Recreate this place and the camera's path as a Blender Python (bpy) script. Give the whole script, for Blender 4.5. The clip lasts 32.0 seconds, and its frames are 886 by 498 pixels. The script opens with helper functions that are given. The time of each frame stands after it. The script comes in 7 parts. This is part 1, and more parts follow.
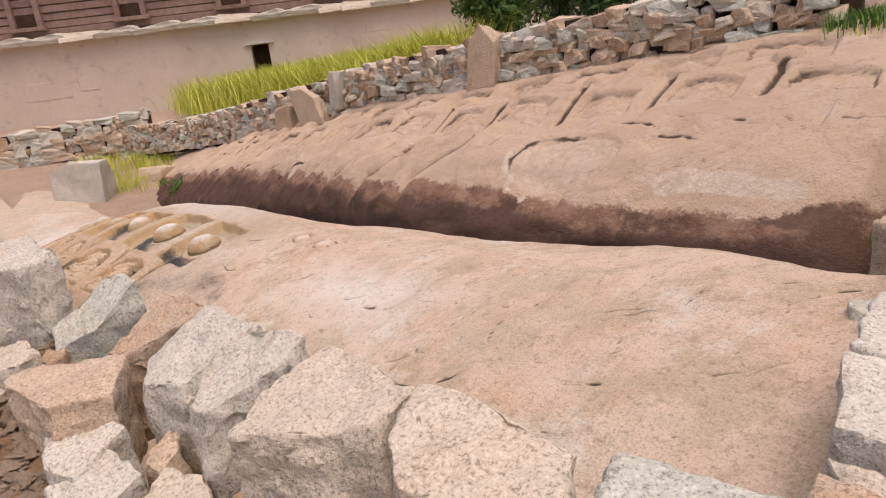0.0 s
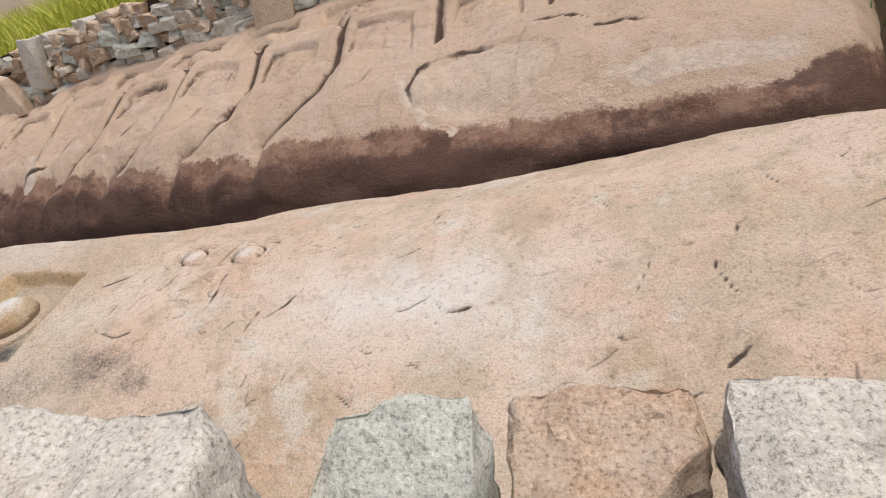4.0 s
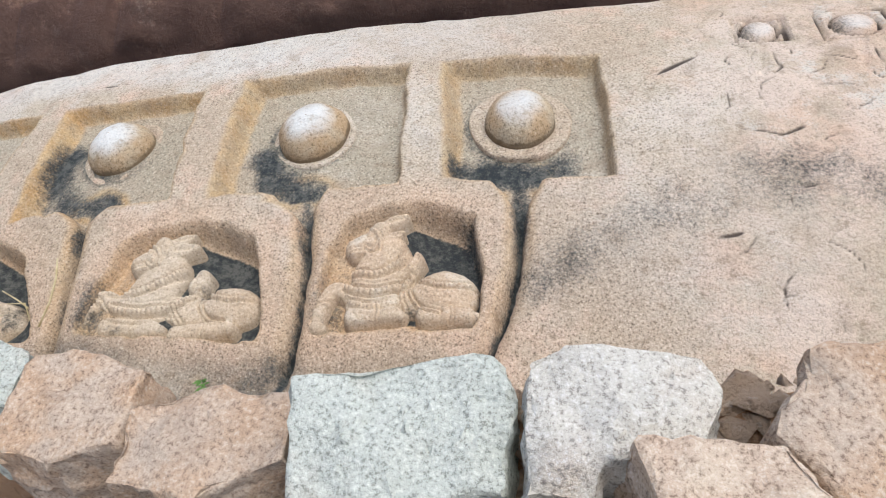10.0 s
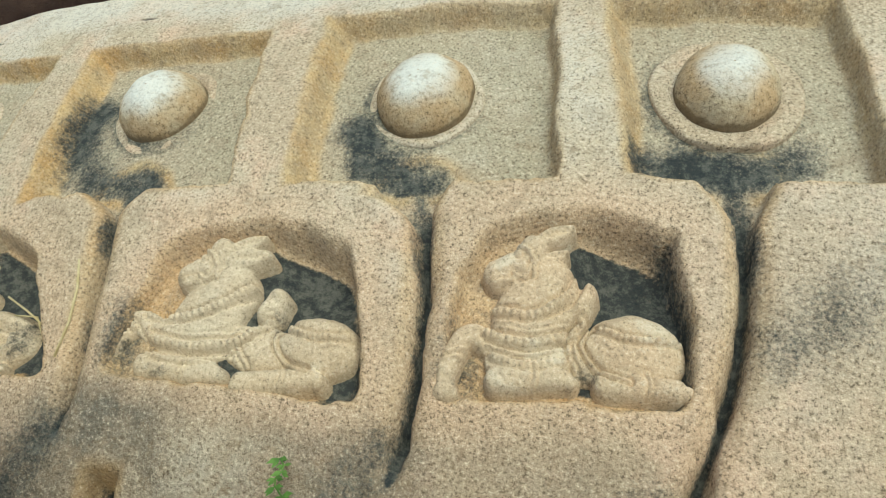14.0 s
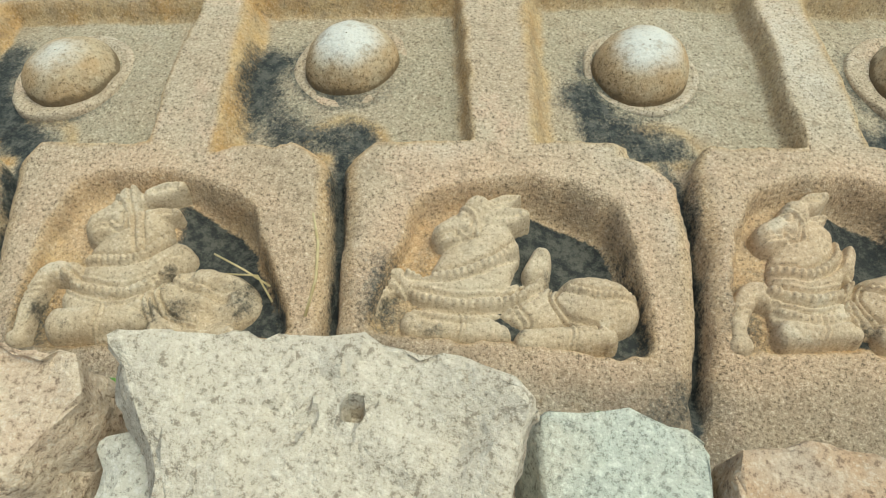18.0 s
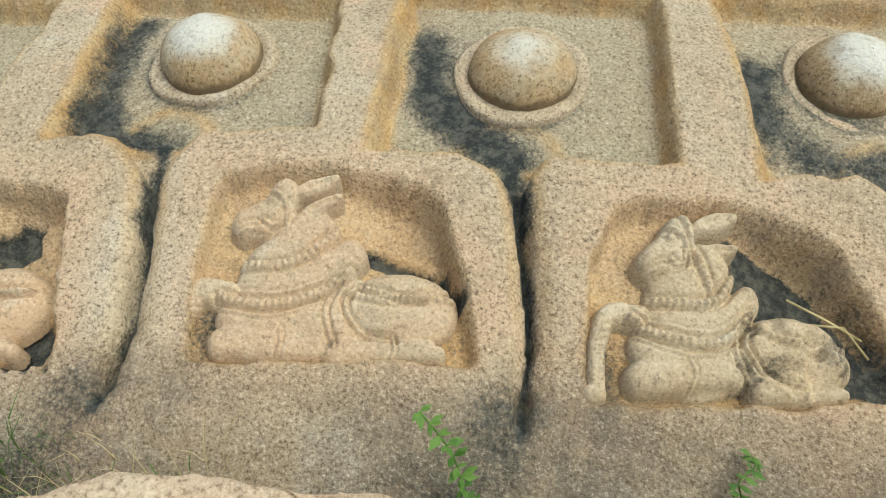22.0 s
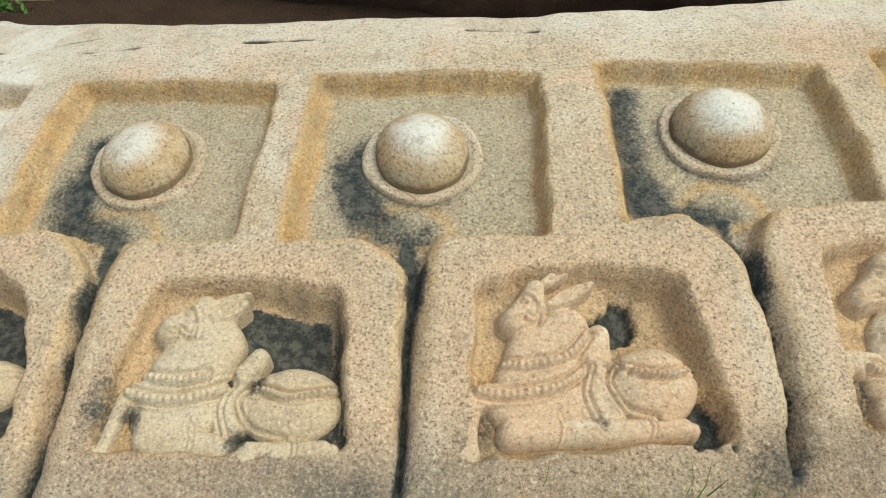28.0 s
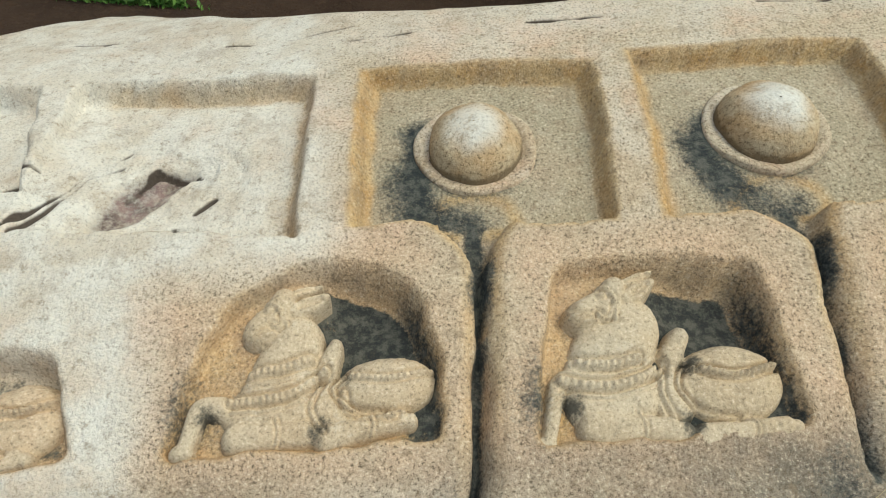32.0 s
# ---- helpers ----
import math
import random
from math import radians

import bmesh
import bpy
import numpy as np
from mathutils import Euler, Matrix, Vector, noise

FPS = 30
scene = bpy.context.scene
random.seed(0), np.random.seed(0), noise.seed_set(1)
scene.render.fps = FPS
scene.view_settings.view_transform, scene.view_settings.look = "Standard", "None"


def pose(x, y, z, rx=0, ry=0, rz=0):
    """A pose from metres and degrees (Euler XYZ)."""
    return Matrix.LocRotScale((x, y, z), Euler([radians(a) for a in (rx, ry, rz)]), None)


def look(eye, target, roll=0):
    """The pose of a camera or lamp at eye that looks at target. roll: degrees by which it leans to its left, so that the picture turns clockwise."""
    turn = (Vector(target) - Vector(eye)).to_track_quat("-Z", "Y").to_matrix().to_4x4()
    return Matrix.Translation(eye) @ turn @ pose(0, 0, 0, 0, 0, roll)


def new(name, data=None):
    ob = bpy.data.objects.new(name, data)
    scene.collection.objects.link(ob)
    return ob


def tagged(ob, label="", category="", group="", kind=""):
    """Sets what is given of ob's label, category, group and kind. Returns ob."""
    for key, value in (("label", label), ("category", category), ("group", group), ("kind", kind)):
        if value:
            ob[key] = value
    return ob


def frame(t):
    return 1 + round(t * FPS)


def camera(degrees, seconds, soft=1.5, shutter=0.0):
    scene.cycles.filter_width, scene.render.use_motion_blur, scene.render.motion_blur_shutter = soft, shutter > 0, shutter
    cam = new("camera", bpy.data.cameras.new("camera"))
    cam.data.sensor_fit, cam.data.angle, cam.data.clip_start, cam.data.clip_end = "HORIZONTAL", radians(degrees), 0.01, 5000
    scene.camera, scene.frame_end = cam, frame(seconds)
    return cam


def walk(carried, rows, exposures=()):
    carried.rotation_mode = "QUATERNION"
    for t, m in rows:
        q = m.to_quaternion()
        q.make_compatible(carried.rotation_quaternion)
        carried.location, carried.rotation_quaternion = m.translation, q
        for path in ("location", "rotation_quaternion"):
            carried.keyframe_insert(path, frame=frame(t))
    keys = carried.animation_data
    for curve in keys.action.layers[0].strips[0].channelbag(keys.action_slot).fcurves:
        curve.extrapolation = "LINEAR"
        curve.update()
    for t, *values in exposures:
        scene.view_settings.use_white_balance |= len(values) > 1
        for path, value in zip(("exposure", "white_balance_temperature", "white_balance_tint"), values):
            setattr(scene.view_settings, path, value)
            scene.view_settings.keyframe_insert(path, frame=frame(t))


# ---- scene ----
cam = camera(68.2, 32.0, 1.1)
# seconds, eye in metres, turn in degrees
PATH = [
    (0, 4.744, -1.510, 0.854, 74.01, 7.07, 50.82),
    (0.5, 4.650, -1.545, 0.837, 72.53, 8.67, 41.46),
    (1, 4.513, -1.631, 0.803, 73.97, 10.25, 35.03),
    (1.5, 4.375, -1.676, 0.802, 73.44, 10.83, 34.02),
    (2, 4.190, -1.673, 0.862, 71.26, 12.98, 31.18),
    (2.5, 4.008, -1.736, 0.884, 70.05, 13.30, 25.97),
    (4.5, 2.947, -1.708, 0.910, 58.08, 14.32, 18.81),
    (5, 2.772, -1.725, 0.980, 52.00, 13.88, 19.79),
    (5.5, 2.514, -1.769, 0.943, 51.81, 10.54, 20.84),
    (6, 2.301, -1.830, 0.936, 52.63, 10.00, 20.81),
    (6.5, 2.091, -1.834, 0.930, 52.58, 10.73, 20.99),
    (7, 1.814, -1.820, 0.854, 52.15, 12.13, 22.26),
    (7.5, 1.602, -1.904, 0.845, 51.63, 12.65, 22.91),
    (8, 1.308, -1.928, 0.858, 51.21, 13.20, 22.05),
    (8.5, 1.050, -1.921, 0.922, 48.75, 13.15, 18.69),
    (9, 0.810, -1.986, 0.927, 47.92, 11.22, 12.20),
    (9.5, 0.645, -1.999, 0.951, 47.53, 9.03, 8.58),
    (10, 0.526, -1.928, 0.967, 47.18, 8.01, 7.69),
    (10.5, 0.394, -1.898, 0.991, 46.08, 5.67, 5.74),
    (11, 0.315, -1.880, 1.004, 45.98, 2.98, 6.44),
    (11.5, 0.299, -1.857, 1.017, 45.93, 1.47, 9.39),
    (12, 0.248, -1.691, 0.905, 45.59, 1.19, 11.94),
    (12.5, 0.179, -1.482, 0.753, 44.66, 1.75, 13.52),
    (13, 0.159, -1.450, 0.741, 44.80, 3.83, 14.38),
    (13.5, 0.122, -1.454, 0.756, 43.50, 7.01, 11.86),
    (14, 0.125, -1.455, 0.747, 42.33, 8.00, 11.06),
    (14.5, 0.054, -1.475, 0.753, 41.08, 8.28, 11.30),
    (16.5, -0.328, -1.478, 0.749, 38.53, 3.19, 4.54),
    (17, -0.431, -1.519, 0.752, 38.94, 2.28, 3.47),
    (17.5, -0.570, -1.591, 0.741, 40.57, 0.51, 3.16),
    (18, -0.662, -1.624, 0.733, 42.07, -1.05, 4.63),
    (18.5, -0.757, -1.601, 0.729, 43.16, -1.24, 5.96),
    (19, -0.989, -1.529, 0.713, 42.76, -2.58, 5.96),
    (19.5, -1.155, -1.513, 0.683, 42.08, -3.20, 7.00),
    (20, -1.334, -1.542, 0.664, 41.79, -3.41, 6.87),
    (20.5, -1.489, -1.556, 0.653, 42.19, -4.19, 6.27),
    (21, -1.629, -1.527, 0.642, 41.88, -4.88, 5.92),
    (21.5, -1.740, -1.502, 0.631, 41.00, -4.87, 5.17),
    (22, -1.856, -1.502, 0.625, 39.66, -5.46, 4.19),
    (22.5, -2.019, -1.531, 0.614, 38.88, -7.12, 2.63),
    (23, -2.152, -1.566, 0.601, 38.85, -7.81, 2.48),
    (23.5, -2.286, -1.543, 0.603, 38.20, -8.35, 2.72),
    (24, -2.371, -1.494, 0.604, 37.80, -7.90, 3.36),
    (24.5, -2.468, -1.484, 0.587, 36.68, -6.51, 4.49),
    (25, -2.623, -1.511, 0.583, 35.95, -5.44, 4.12),
    (25.5, -2.736, -1.532, 0.577, 35.94, -4.73, 3.08),
    (27.5, -3.097, -1.413, 0.662, 36.86, -7.36, -0.86),
    (28, -3.218, -1.453, 0.653, 39.08, -7.74, -1.05),
    (28.5, -3.300, -1.482, 0.649, 39.64, -8.00, -0.97),
    (29, -3.372, -1.477, 0.629, 40.10, -8.11, -1.23),
    (29.5, -3.483, -1.444, 0.585, 40.56, -7.15, -2.67),
    (30, -3.628, -1.443, 0.539, 42.22, -6.83, -3.41),
    (30.5, -3.771, -1.464, 0.512, 42.47, -6.36, -4.05),
    (31, -3.880, -1.485, 0.492, 42.49, -6.80, -4.71),
    (31.5, -3.990, -1.462, 0.462, 41.34, -7.25, -4.77),
    (32, -4.102, -1.412, 0.447, 40.17, -8.08, -5.42),
]

walk(cam, [(t, pose(x, y, z, a, b, c)) for t, x, y, z, a, b, c in PATH],
     [(0.0, 0.1, 7200, 24), (1.0, -0.08, 7200, 24), (2.0, 0.0, 7200, 24), (2.5, 0., 7200, 24), (4.3, 0.13, 6400, 10), (5.0, 0.1, 6100, 5), (6.0, 0.13, 6150, 14), (8.0, 0.24, 6100, 25), (9.2, 0.26, 6000, 18), (10.0, 0.31, 5850, 9),
      (11.0, 0.24, 5900, 10), (12.0, 0.38, 5950, -2), (12.5, 0.34, 6100, -9), (16.0, 0.19, 6400, -11), (17.0, 0.21, 6450, -10), (19.0, 0.1, 6550, -8), (21.0, 0.24, 6600, -5), (24.0, 0.16, 6650, -7), (26.5, 0.24, 6850, -4), (28.0, 0.28, 6800, -5), (30.5, 0.22, 6750, -3), (32.0, 0.12, 6650, -5)])

# ---------------------------------------------------------------- light: a bright hazy sky and a veiled high sun
world = bpy.data.worlds.new("sky")
scene.world = world
world.use_nodes = True
wn = world.node_tree
sky = wn.nodes.new("ShaderNodeTexSky")
sky.sky_type = "NISHITA"
sky.sun_disc = False
sky.sun_elevation, sky.sun_rotation = radians(72), radians(101)
sky.dust_density, sky.air_density = 4.0, 1.0
wn.links.new(sky.outputs[0], wn.nodes["Background"].inputs[0])
wn.nodes["Background"].inputs[1].default_value = 0.15
sun = new("sun", bpy.data.lights.new("sun", "SUN"))
sun.data.energy, sun.data.angle, sun.data.color = 1.6, radians(50), (1.0, 0.96, 0.9)
sun.matrix_world = look((5, -1, 16), (0, 0, 0))


# ---------------------------------------------------------------- materials
class Nodes:
    """Small helper that chains shader nodes of one material."""

    def __init__(self, name):
        self.mat = bpy.data.materials.new(name)
        self.mat.use_nodes = True
        self.t = self.mat.node_tree
        self.b = self.t.nodes["Principled BSDF"]
        self.pos = self.t.nodes.new("ShaderNodeTexCoord").outputs["Object"]
        self.geo = self.t.nodes.new("ShaderNodeNewGeometry").outputs["Position"]

    def put(self, socket, v):
        if hasattr(v, "is_linked"):
            self.t.links.new(v, socket)
        else:
            socket.default_value = v

    def noise(self, scale, detail=4.0, rough=0.6, at=None):
        n = self.t.nodes.new("ShaderNodeTexNoise")
        n.inputs["Scale"].default_value, n.inputs["Detail"].default_value, n.inputs["Roughness"].default_value = scale, detail, rough
        self.t.links.new(at or self.geo, n.inputs["Vector"])
        return n.outputs["Fac"]

    def cells(self, scale, at=None):
        n = self.t.nodes.new("ShaderNodeTexVoronoi")
        n.inputs["Scale"].default_value = scale
        self.t.links.new(at or self.geo, n.inputs["Vector"])
        s = self.t.nodes.new("ShaderNodeSeparateColor")
        self.t.links.new(n.outputs["Color"], s.inputs[0])
        return s.outputs[0]

    def span(self, v, lo, hi, a=0.0, b=1.0):
        n = self.t.nodes.new("ShaderNodeMapRange")
        n.interpolation_type = "SMOOTHSTEP"
        for k, x in zip(("From Min", "From Max", "To Min", "To Max"), (lo, hi, a, b)):
            n.inputs[k].default_value = x
        self.put(n.inputs["Value"], v)
        return n.outputs[0]

    def maths(self, op, a, b):
        n = self.t.nodes.new("ShaderNodeMath")
        n.operation = op
        self.put(n.inputs[0], a), self.put(n.inputs[1], b)
        return n.outputs[0]

    def mix(self, fac, a, b, how="MIX"):
        n = self.t.nodes.new("ShaderNodeMix")
        n.data_type, n.blend_type = "RGBA", how
        self.put(n.inputs[0], fac)
        for s, v in ((n.inputs[6], a), (n.inputs[7], b)):
            self.put(s, (*v, 1) if isinstance(v, tuple) else v)
        return n.outputs[2]

    def named(self, name):
        n = self.t.nodes.new("ShaderNodeAttribute")
        n.attribute_name = name
        return n.outputs["Fac"]

    def random(self):
        return self.t.nodes.new("ShaderNodeObjectInfo").outputs["Random"]

    def bump(self, height, strength, dist, below=None):
        n = self.t.nodes.new("ShaderNodeBump")
        n.inputs["Strength"].default_value, n.inputs["Distance"].default_value = strength, dist
        self.t.links.new(height, n.inputs["Height"])
        if below:
            self.t.links.new(below, n.inputs["Normal"])
        return n.outputs[0]

    def done(self, col, rough=0.9, normal=None, spec=0.25):
        self.put(self.b.inputs["Base Color"], col if hasattr(col, "is_linked") else (*col, 1))
        self.put(self.b.inputs["Roughness"], rough)
        self.b.inputs["Specular IOR Level"].default_value = spec
        if normal:
            self.t.links.new(normal, self.b.inputs["Normal"])
        return self.mat


def rock_material():
    """Carved granite: tan grain, pink sheets, dark algae and painted shade, ochre on chiselled walls, pale worn
    patches.
    """
    m = Nodes("carved_granite")
    col = m.mix(m.span(m.noise(1.7, 5), 0.38, 0.62), (0.47, 0.365, 0.25), (0.51, 0.425, 0.305))
    col = m.mix(m.span(m.noise(3.6, 6, 0.7), 0.48, 0.66, 0, 0.8), col, (0.61, 0.43, 0.30))
    col = m.mix(m.span(m.noise(1.5, 6, 0.7), 0.50, 0.62, 0, 0.7), col, (0.62, 0.56, 0.455))
    col = m.mix(m.maths("MULTIPLY", m.named("bare"), m.span(m.noise(3.0, 7, 0.75), 0.46, 0.58, 0, 0.75)), col, (0.64, 0.50, 0.38))
    col = m.mix(m.maths("MULTIPLY", m.named("bare"), m.span(m.noise(2.3, 7, 0.78), 0.55, 0.64, 0, 0.65)), col, (0.62, 0.60, 0.51))
    col = m.mix(m.maths("MULTIPLY", m.named("bare"), m.span(m.noise(6.5, 7, 0.8), 0.58, 0.66, 0, 0.55)), col, (0.42, 0.33, 0.24))
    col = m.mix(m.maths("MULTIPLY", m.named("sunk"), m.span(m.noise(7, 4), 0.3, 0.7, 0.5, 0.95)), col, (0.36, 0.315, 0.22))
    col = m.mix(m.maths("MULTIPLY", m.named("warm"), m.span(m.noise(6, 5, 0.7), 0.35, 0.65, 0.3, 0.95)), col, (0.56, 0.40, 0.265))
    col = m.mix(m.maths("MULTIPLY", m.named("ochre"), m.span(m.noise(12, 5, 0.7), 0.3, 0.7, 0.55, 1.0)), col, m.mix(m.span(m.noise(9, 3), 0.4, 0.6), (0.49, 0.295, 0.115), (0.54, 0.365, 0.17)))
    col = m.mix(m.maths("MULTIPLY", m.named("pale"), m.span(m.noise(9, 4), 0.3, 0.65, 0.45, 1.0)), col, (0.68, 0.65, 0.575))
    col = m.mix(m.maths("MULTIPLY", m.named("grime"), m.span(m.noise(14, 5, 0.7), 0.35, 0.65, 0.65, 1.0)), col, (0.165, 0.146, 0.117))
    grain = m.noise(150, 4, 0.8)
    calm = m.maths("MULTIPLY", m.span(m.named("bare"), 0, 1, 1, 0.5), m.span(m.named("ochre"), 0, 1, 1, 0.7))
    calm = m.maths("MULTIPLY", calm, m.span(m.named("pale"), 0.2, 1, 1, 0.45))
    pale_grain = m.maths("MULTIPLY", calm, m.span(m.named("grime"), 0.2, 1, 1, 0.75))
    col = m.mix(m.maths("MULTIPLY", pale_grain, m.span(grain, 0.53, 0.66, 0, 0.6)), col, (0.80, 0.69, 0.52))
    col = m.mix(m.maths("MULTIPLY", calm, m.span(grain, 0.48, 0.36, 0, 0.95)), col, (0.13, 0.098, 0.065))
    col = m.mix(m.span(m.noise(38, 5, 0.8), 0.54, 0.66, 0, 0.55), col, (0.22, 0.16, 0.10))
    col = m.mix(m.span(m.noise(11, 6, 0.75), 0.53, 0.66, 0, 0.35), col, (0.28, 0.21, 0.14))
    edge = m.noise(110, 4, 0.85)
    stain_shade = m.span(m.maths("ADD", m.maths("ADD", m.named("stain_shade"), m.maths("MULTIPLY", m.maths("SUBTRACT", edge, 0.5), 1.7)), m.maths("MULTIPLY", m.maths("SUBTRACT", m.noise(15, 5, 0.75), 0.5), 0.8)), 0.12, 0.95)
    col = m.mix(m.maths("MULTIPLY", stain_shade, 0.97), col, m.mix(m.span(m.noise(34, 5, 0.8), 0.42, 0.62), (0.020, 0.028, 0.031), (0.095, 0.098, 0.085)))
    col = m.mix(m.maths("MULTIPLY", m.named("torn"), m.span(m.noise(40, 5, 0.8), 0.35, 0.6, 0.45, 0.97)), col, m.mix(m.span(m.noise(20, 4), 0.42, 0.6), (0.10, 0.068, 0.062), (0.24, 0.165, 0.15)))
    col = m.mix(m.span(m.named("crack_shade"), 0.15, 0.6, 0, 0.95), col, (0.06, 0.045, 0.035))
    n = m.bump(m.noise(30, 5, 0.75), 0.6, 0.012)
    n = m.bump(m.noise(95, 3, 0.7), 0.8, 0.006, n)
    return m.done(col, m.span(stain_shade, 0.3, 1, 0.9, 0.7), n, 0.12)


def stone_material(name, a, b, speck, light):
    m = Nodes(name)
    at = m.geo
    col = m.mix(m.span(m.noise(11, 4, 0.6, at), 0.35, 0.65), a, b)
    rnd = m.random()
    col = m.mix(m.span(m.noise(4.5, 4, 0.6, at), 0.54, 0.72, 0, 0.38), col, (0.50, 0.34, 0.21))
    g = m.noise(130, 4, 0.8, at)
    col = m.mix(m.span(g, 0.52, 0.64, 0, 0.8), col, light)
    col = m.mix(m.span(g, 0.485, 0.36, 0, 0.85), col, speck)
    col = m.mix(m.span(m.noise(26, 4, 0.7, at), 0.56, 0.74, 0, 0.13), col, (0.30, 0.24, 0.18))
    col = m.mix(m.span(m.noise(7, 6, 0.75, at), 0.52, 0.68, 0, 0.32), col, speck)
    col = m.mix(m.maths("MULTIPLY", rnd, 0.18), col, (0.36, 0.30, 0.24))
    n = m.bump(m.noise(24, 6, 0.72, at), 0.7, 0.014)
    n = m.bump(m.noise(90, 3, 0.7, at), 0.7, 0.004, n)
    return m.done(col, 0.9, n)


def second_rock_material():
    m = Nodes("weathered_granite")
    col = m.mix(m.span(m.noise(1.3, 5), 0.38, 0.62), (0.60, 0.455, 0.32), (0.53, 0.395, 0.275))
    col = m.mix(m.span(m.noise(5, 6, 0.75), 0.48, 0.66), col, (0.60, 0.47, 0.36))
    col = m.mix(m.span(m.noise(2.2, 7, 0.75), 0.54, 0.68, 0, 0.55), col, (0.40, 0.285, 0.19))
    col = m.mix(m.span(m.noise(28, 5, 0.75), 0.56, 0.7, 0, 0.5), col, (0.26, 0.18, 0.12))
    g = m.noise(90, 3, 0.75)
    col = m.mix(m.span(g, 0.42, 0.3, 0, 0.6), col, (0.18, 0.12, 0.09))
    lo = m.maths("ADD", m.named("stain_shade"), m.maths("ADD", m.maths("MULTIPLY", m.maths("SUBTRACT", m.noise(4.5, 7, 0.7), 0.5), 1.3), m.maths("MULTIPLY", m.maths("SUBTRACT", m.noise(30, 5, 0.8), 0.5), 0.9)))
    brown = m.mix(m.span(m.noise(4, 6, 0.65), 0.4, 0.62), (0.20, 0.105, 0.068), (0.34, 0.205, 0.135))
    brown = m.mix(m.span(m.noise(40, 4, 0.7), 0.52, 0.66, 0, 0.5), brown, (0.40, 0.28, 0.19))
    brown = m.mix(m.span(m.noise(2.4, 6, 0.7), 0.52, 0.6, 0, 0.75), brown, (0.075, 0.042, 0.03))
    brown = m.mix(m.span(m.noise(7, 6, 0.75), 0.57, 0.66, 0, 0.55), brown, (0.36, 0.29, 0.22))
    brown = m.mix(m.span(lo, 1.0, 1.6, 0, 0.9), brown, (0.07, 0.032, 0.022))
    col = m.mix(m.span(lo, 0.36, 0.62, 0, 0.95), col, brown)
    col = m.mix(m.span(m.named("pale"), 0.2, 0.8, 0, 0.8), col, m.mix(m.span(m.noise(16, 5, 0.75), 0.42, 0.6), (0.66, 0.57, 0.45), (0.55, 0.45, 0.34)))
    col = m.mix(m.span(m.named("crack_shade"), 0.2, 0.75, 0, 0.93), col, (0.055, 0.032, 0.022))
    n = m.bump(m.noise(9, 7, 0.75), 0.9, 0.04)
    n = m.bump(g, 0.7, 0.008, n)
    return m.done(col, 0.9, n)


def dome_material():
    """Ochre carved dome, paler towards its crown and darker towards its base, with dark pits."""
    m = Nodes("dome_granite")
    s = m.t.nodes.new("ShaderNodeSeparateXYZ")
    m.t.links.new(m.pos, s.inputs[0])
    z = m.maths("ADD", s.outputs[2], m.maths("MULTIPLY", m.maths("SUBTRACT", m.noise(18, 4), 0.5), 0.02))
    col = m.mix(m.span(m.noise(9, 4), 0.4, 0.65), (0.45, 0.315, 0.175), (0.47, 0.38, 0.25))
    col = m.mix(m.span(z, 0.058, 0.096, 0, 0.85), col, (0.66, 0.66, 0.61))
    g = m.noise(120, 5, 0.85)
    col = m.mix(m.span(g, 0.54, 0.68, 0, 0.6), col, (0.68, 0.57, 0.42))
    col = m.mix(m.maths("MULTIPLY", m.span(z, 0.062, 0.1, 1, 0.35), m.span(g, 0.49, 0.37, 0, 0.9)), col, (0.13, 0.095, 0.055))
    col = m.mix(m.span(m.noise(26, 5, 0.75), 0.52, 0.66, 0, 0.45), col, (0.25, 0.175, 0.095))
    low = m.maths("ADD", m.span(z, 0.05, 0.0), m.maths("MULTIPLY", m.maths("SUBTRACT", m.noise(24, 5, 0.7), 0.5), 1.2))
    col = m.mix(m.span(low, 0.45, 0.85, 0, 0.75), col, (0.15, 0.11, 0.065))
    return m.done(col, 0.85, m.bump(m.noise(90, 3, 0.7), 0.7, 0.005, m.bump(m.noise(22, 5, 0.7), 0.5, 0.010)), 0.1)


